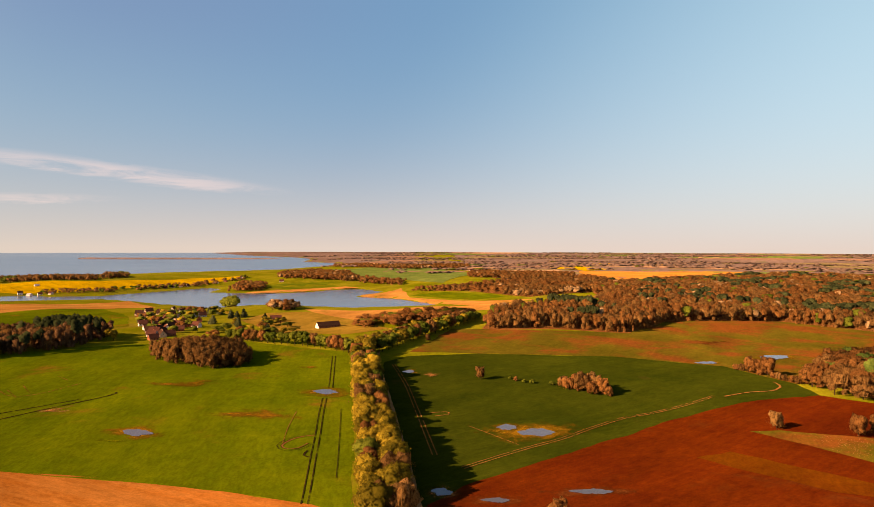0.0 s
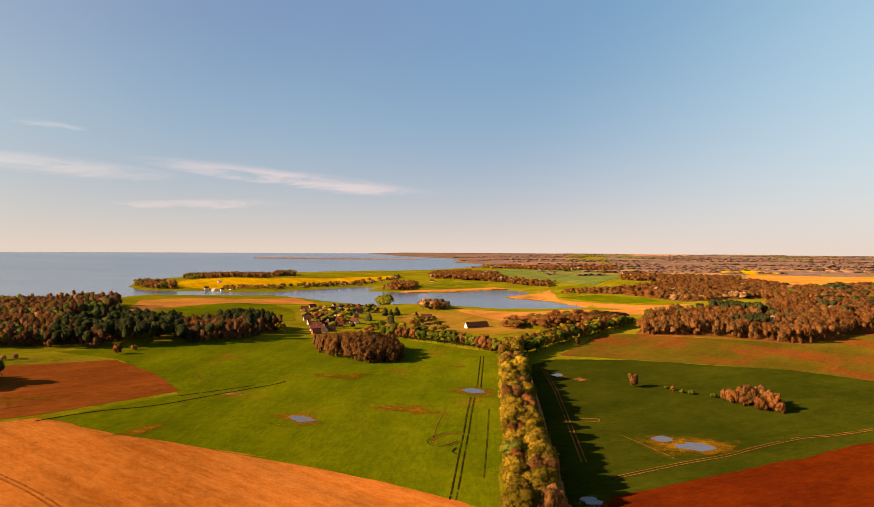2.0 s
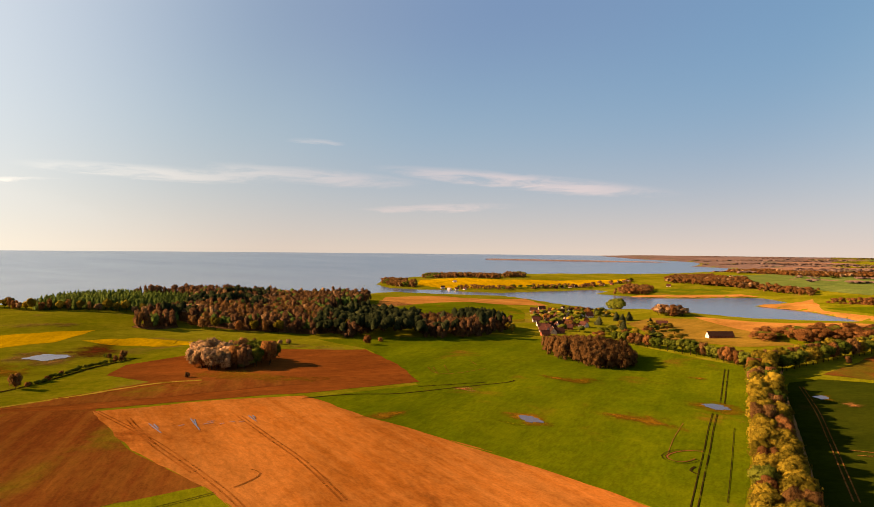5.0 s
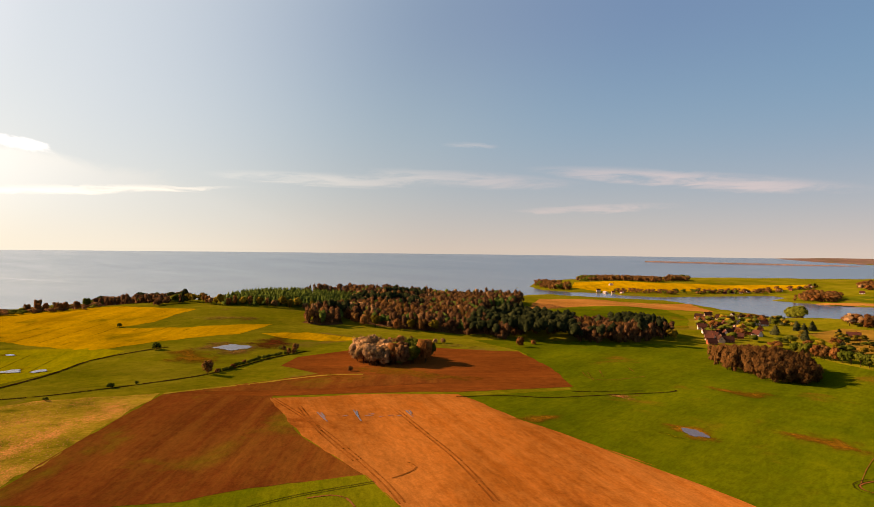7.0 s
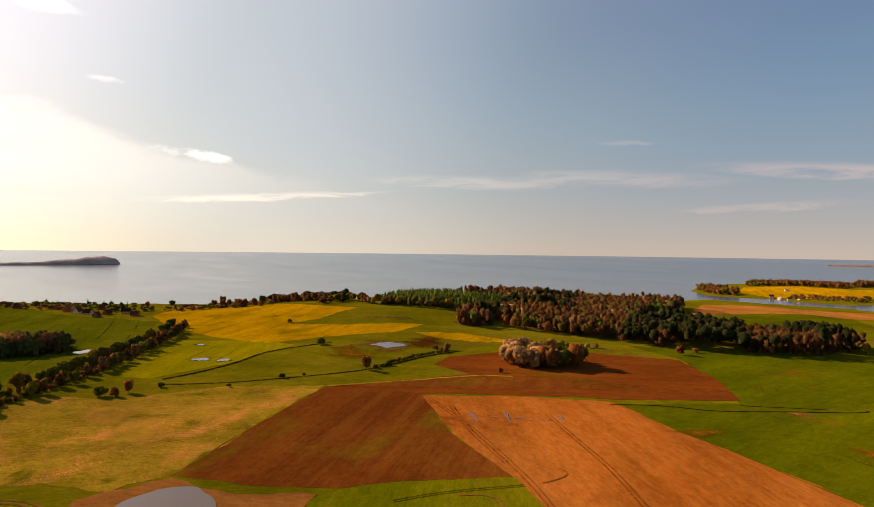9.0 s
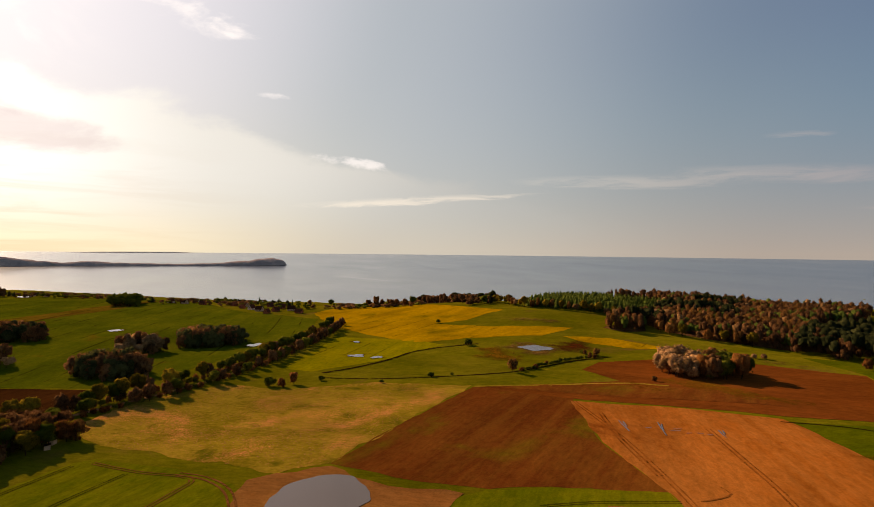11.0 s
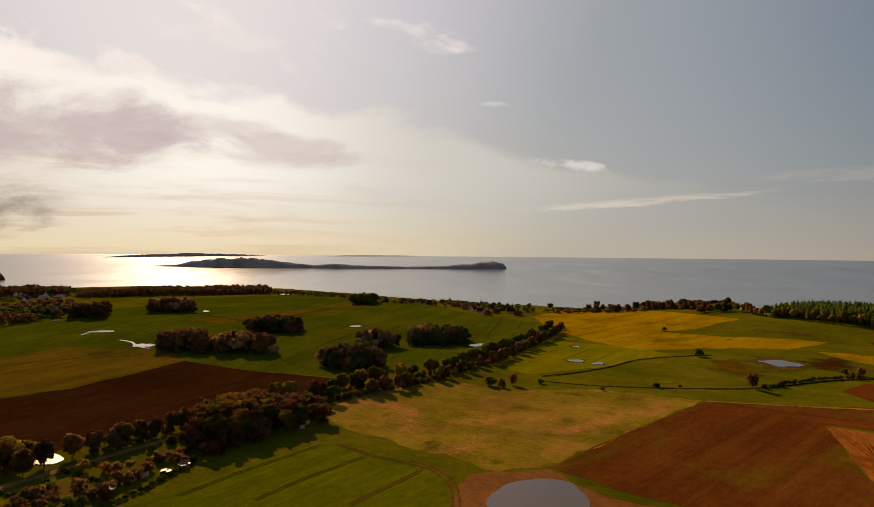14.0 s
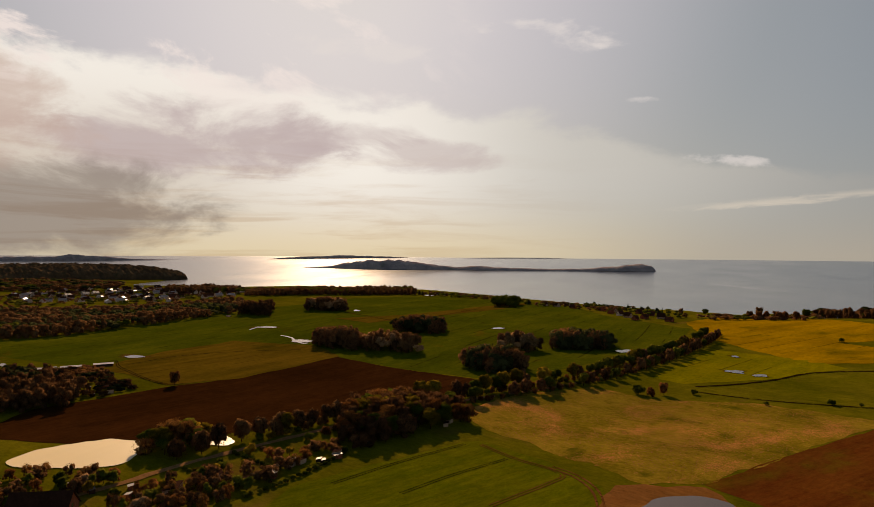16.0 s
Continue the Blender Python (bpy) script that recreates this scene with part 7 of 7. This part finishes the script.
# ---- islands and far shores ----
def island(name, label, a, b, profile, deep=60.0, mat=FAR_WOOD, n=160, m=9, crowns=0.0):
    """A low wooded ridge from a to b; profile: (share of the way, metres); crowns: height of its tree tops."""
    a, b = Vector(a), Vector(b)
    side = Vector((-(b - a).y, (b - a).x)).normalized()
    us, hs = [q[0] for q in profile], [q[1] for q in profile]
    verts, faces = [], []
    for i in range(n + 1):
        u = i / n
        p = a.lerp(b, u)
        h = float(np.interp(u, us, hs))
        r = p.length
        z = EYE - (EYE - SEA_LEVEL) * float(squeeze(r))
        for j in range(m + 1):
            v = j / m * 2 - 1
            q = p + side * v * deep * (0.35 + 0.65 * min(1.0, h / (max(hs) * 0.5 + 0.1)))
            rough_ = 1 + 0.13 * noise.noise((q.x / 14, q.y / 14, 2)) + 0.2 * noise.noise((q.x / 45, q.y / 45, 5))
            top = 0.0 if abs(v) > 0.99 else crowns * min(1.0, h / 12.0) * (0.5 + noise.noise((q.x / 17, q.y / 17, 8)) + 0.6 * noise.noise((q.x / 8, q.y / 8, 3)))
            verts.append((q.x, q.y, z - 0.8 + max(0.0, h * (1 - v * v) ** 0.6 * (rough_ if not crowns else 1.0) + top)))
    for i in range(n):
        for j in range(m):
            k = i * (m + 1) + j
            faces.append((k, k + 1, k + m + 2, k + m + 1))
    return tagged(mesh_object(name, verts, faces, mat), label, "island", kind="structure")


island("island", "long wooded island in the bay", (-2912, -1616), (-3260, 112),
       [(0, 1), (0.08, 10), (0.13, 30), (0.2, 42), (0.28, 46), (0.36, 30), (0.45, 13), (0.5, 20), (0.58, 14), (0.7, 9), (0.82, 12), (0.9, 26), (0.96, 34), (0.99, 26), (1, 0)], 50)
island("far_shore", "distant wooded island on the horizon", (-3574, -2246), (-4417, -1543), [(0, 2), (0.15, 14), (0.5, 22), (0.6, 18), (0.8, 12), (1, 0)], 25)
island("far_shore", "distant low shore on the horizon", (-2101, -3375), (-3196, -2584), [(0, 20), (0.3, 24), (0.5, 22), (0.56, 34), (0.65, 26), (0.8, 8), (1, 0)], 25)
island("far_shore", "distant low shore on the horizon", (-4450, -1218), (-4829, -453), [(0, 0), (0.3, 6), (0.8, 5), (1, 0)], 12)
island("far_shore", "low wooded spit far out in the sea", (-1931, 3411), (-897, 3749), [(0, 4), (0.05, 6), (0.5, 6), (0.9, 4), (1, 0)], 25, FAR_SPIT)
island("headland", "dark wooded headland beyond the town", (-1154, -1959), (-1986, -1626), [(0, 50), (0.3, 55), (0.55, 56), (0.75, 50), (0.88, 40), (0.96, 26), (1, 0)], 130, HEADLAND, 300, 40, 7.0)

# smooth streaks on the water
def slick(pts, width):
    line = [Vector(p) for p in pts]
    verts, faces = [], []
    for i in range(41):
        u = i / 40 * (len(line) - 1)
        k = min(int(u), len(line) - 2)
        p, d = line[k].lerp(line[k + 1], u - k), (line[k + 1] - line[k]).normalized()
        half = width * (0.15 + math.sin(math.pi * i / 40)) * (0.6 + 0.5 * noise.noise((p.x / 40, p.y / 40, 1)))
        for q in (p + Vector((-d.y, d.x)) * half, p - Vector((-d.y, d.x)) * half * 0.6):
            verts.append((q.x, q.y, EYE - (EYE - SEA_LEVEL) * float(squeeze(q.length)) + 0.15))
    faces = [(2 * i, 2 * i + 1, 2 * i + 3, 2 * i + 2) for i in range(40)]
    tagged(mesh_object("smooth_water", verts, faces, SLICK, smooth=True), "pale smooth streak on the calm sea", "sea", kind="structure")


slick([(-2451, 246), (-2297, 310), (-2143, 375), (-1954, 440)], 26)
slick([(-1560, 1216), (-1518, 1247), (-1428, 1247), (-1325, 1290)], 9)
slick([(-1306, 1272), (-1205, 1313), (-1102, 1328)], 8)

# far mosaic of fields towards the horizon, with haze in their muted colours
for k in range(46):
    az, r = radians(rng.uniform(-42, 6)), 2100 + 2600 * rng.uniform() ** 0.9
    cx, cy = -r * math.sin(az), r * math.cos(az)
    if shore_distance(np.array([cx]), np.array([cy]))[0] < 120:
        continue
    wide, deep = r * rng.uniform(0.03, 0.09), r * rng.uniform(0.02, 0.05)
    pts = [(cx + math.cos(az) * a * wide - math.sin(az) * b * deep, cy + math.sin(az) * a * wide + math.cos(az) * b * deep)
           for a, b in ((-1, -0.6), (0.1, -1), (1, -0.5), (0.8, 0.7), (-0.2, 1), (-0.9, 0.6))]
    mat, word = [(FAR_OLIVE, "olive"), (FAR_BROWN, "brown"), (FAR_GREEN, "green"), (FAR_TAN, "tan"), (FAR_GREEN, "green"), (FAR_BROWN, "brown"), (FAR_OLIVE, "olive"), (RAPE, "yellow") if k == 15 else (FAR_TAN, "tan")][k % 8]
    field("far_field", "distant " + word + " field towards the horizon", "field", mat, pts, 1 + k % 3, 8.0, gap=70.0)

# tufts of dry grass on the pasture
def tufts(label, poly, gap, mat, size):
    spots = np.array(scatter(poly, gap))
    keep = np.array([noise.noise((x / 24.0, y / 24.0, 6.0)) + 0.6 * noise.noise((x / 7.0, y / 7.0, 2.0)) > rng.uniform(-0.3, 0.35) for x, y in spots])
    spots = spots[keep]
    n = len(spots)
    z = land(spots[:, 0], spots[:, 1]) + 0.15
    V = []
    for k in range(3):
        a = rng.uniform(0, 6.28, n)
        s = size * rng.uniform(0.5, 1.2, n)
        dx, dy = np.cos(a) * s, np.sin(a) * s
        tip = s * rng.uniform(0.8, 1.6, n)
        V.append(np.stack([np.stack([spots[:, 0] - dx * 0.5, spots[:, 1] - dy * 0.5, z], -1), np.stack([spots[:, 0] + dx * 0.5, spots[:, 1] + dy * 0.5, z], -1),
                           np.stack([spots[:, 0] - np.sin(a) * tip, spots[:, 1] + np.cos(a) * tip, z + s * 0.3], -1)], 1))
    v = np.concatenate(V).reshape(-1, 3)
    up = rng.normal(size=v.shape) * 0.25 + (0, 0, 1)
    return tagged(mesh_object("dry_grass", v.tolist(), np.arange(len(v)).reshape(-1, 3).tolist(), mat, smooth=True, normals=up / np.linalg.norm(up, axis=1, keepdims=True)), label, "dry grass", kind="stuff")


STRAW = foliage("straw", (0.36, 0.16, 0.05), (0.70, 0.34, 0.12), 0.5, 0.3, open_=0.1)
tufts("tufts of dry yellow grass on the pasture", [(-331.1, -81.4), (-358.7, -72.7), (-407.3, -24), (-387.9, 7.9), (-392.3, 67.3), (-370.5, 121.9), (-301.3, 64), (-254.6, 26.9), (-246.9, 5.3), (-270, -22.8), (-302.8, -66.5)], 2.1, STRAW, 0.5)
tufts("tufts of dry grass on the weedy strip", [(146.2, 291.4), (159.6, 292.3), (194.8, 276.2), (207.9, 258.9), (194.1, 241.7), (175.2, 252.1), (161.7, 273.8)], 1.6, STRAW, 0.6)
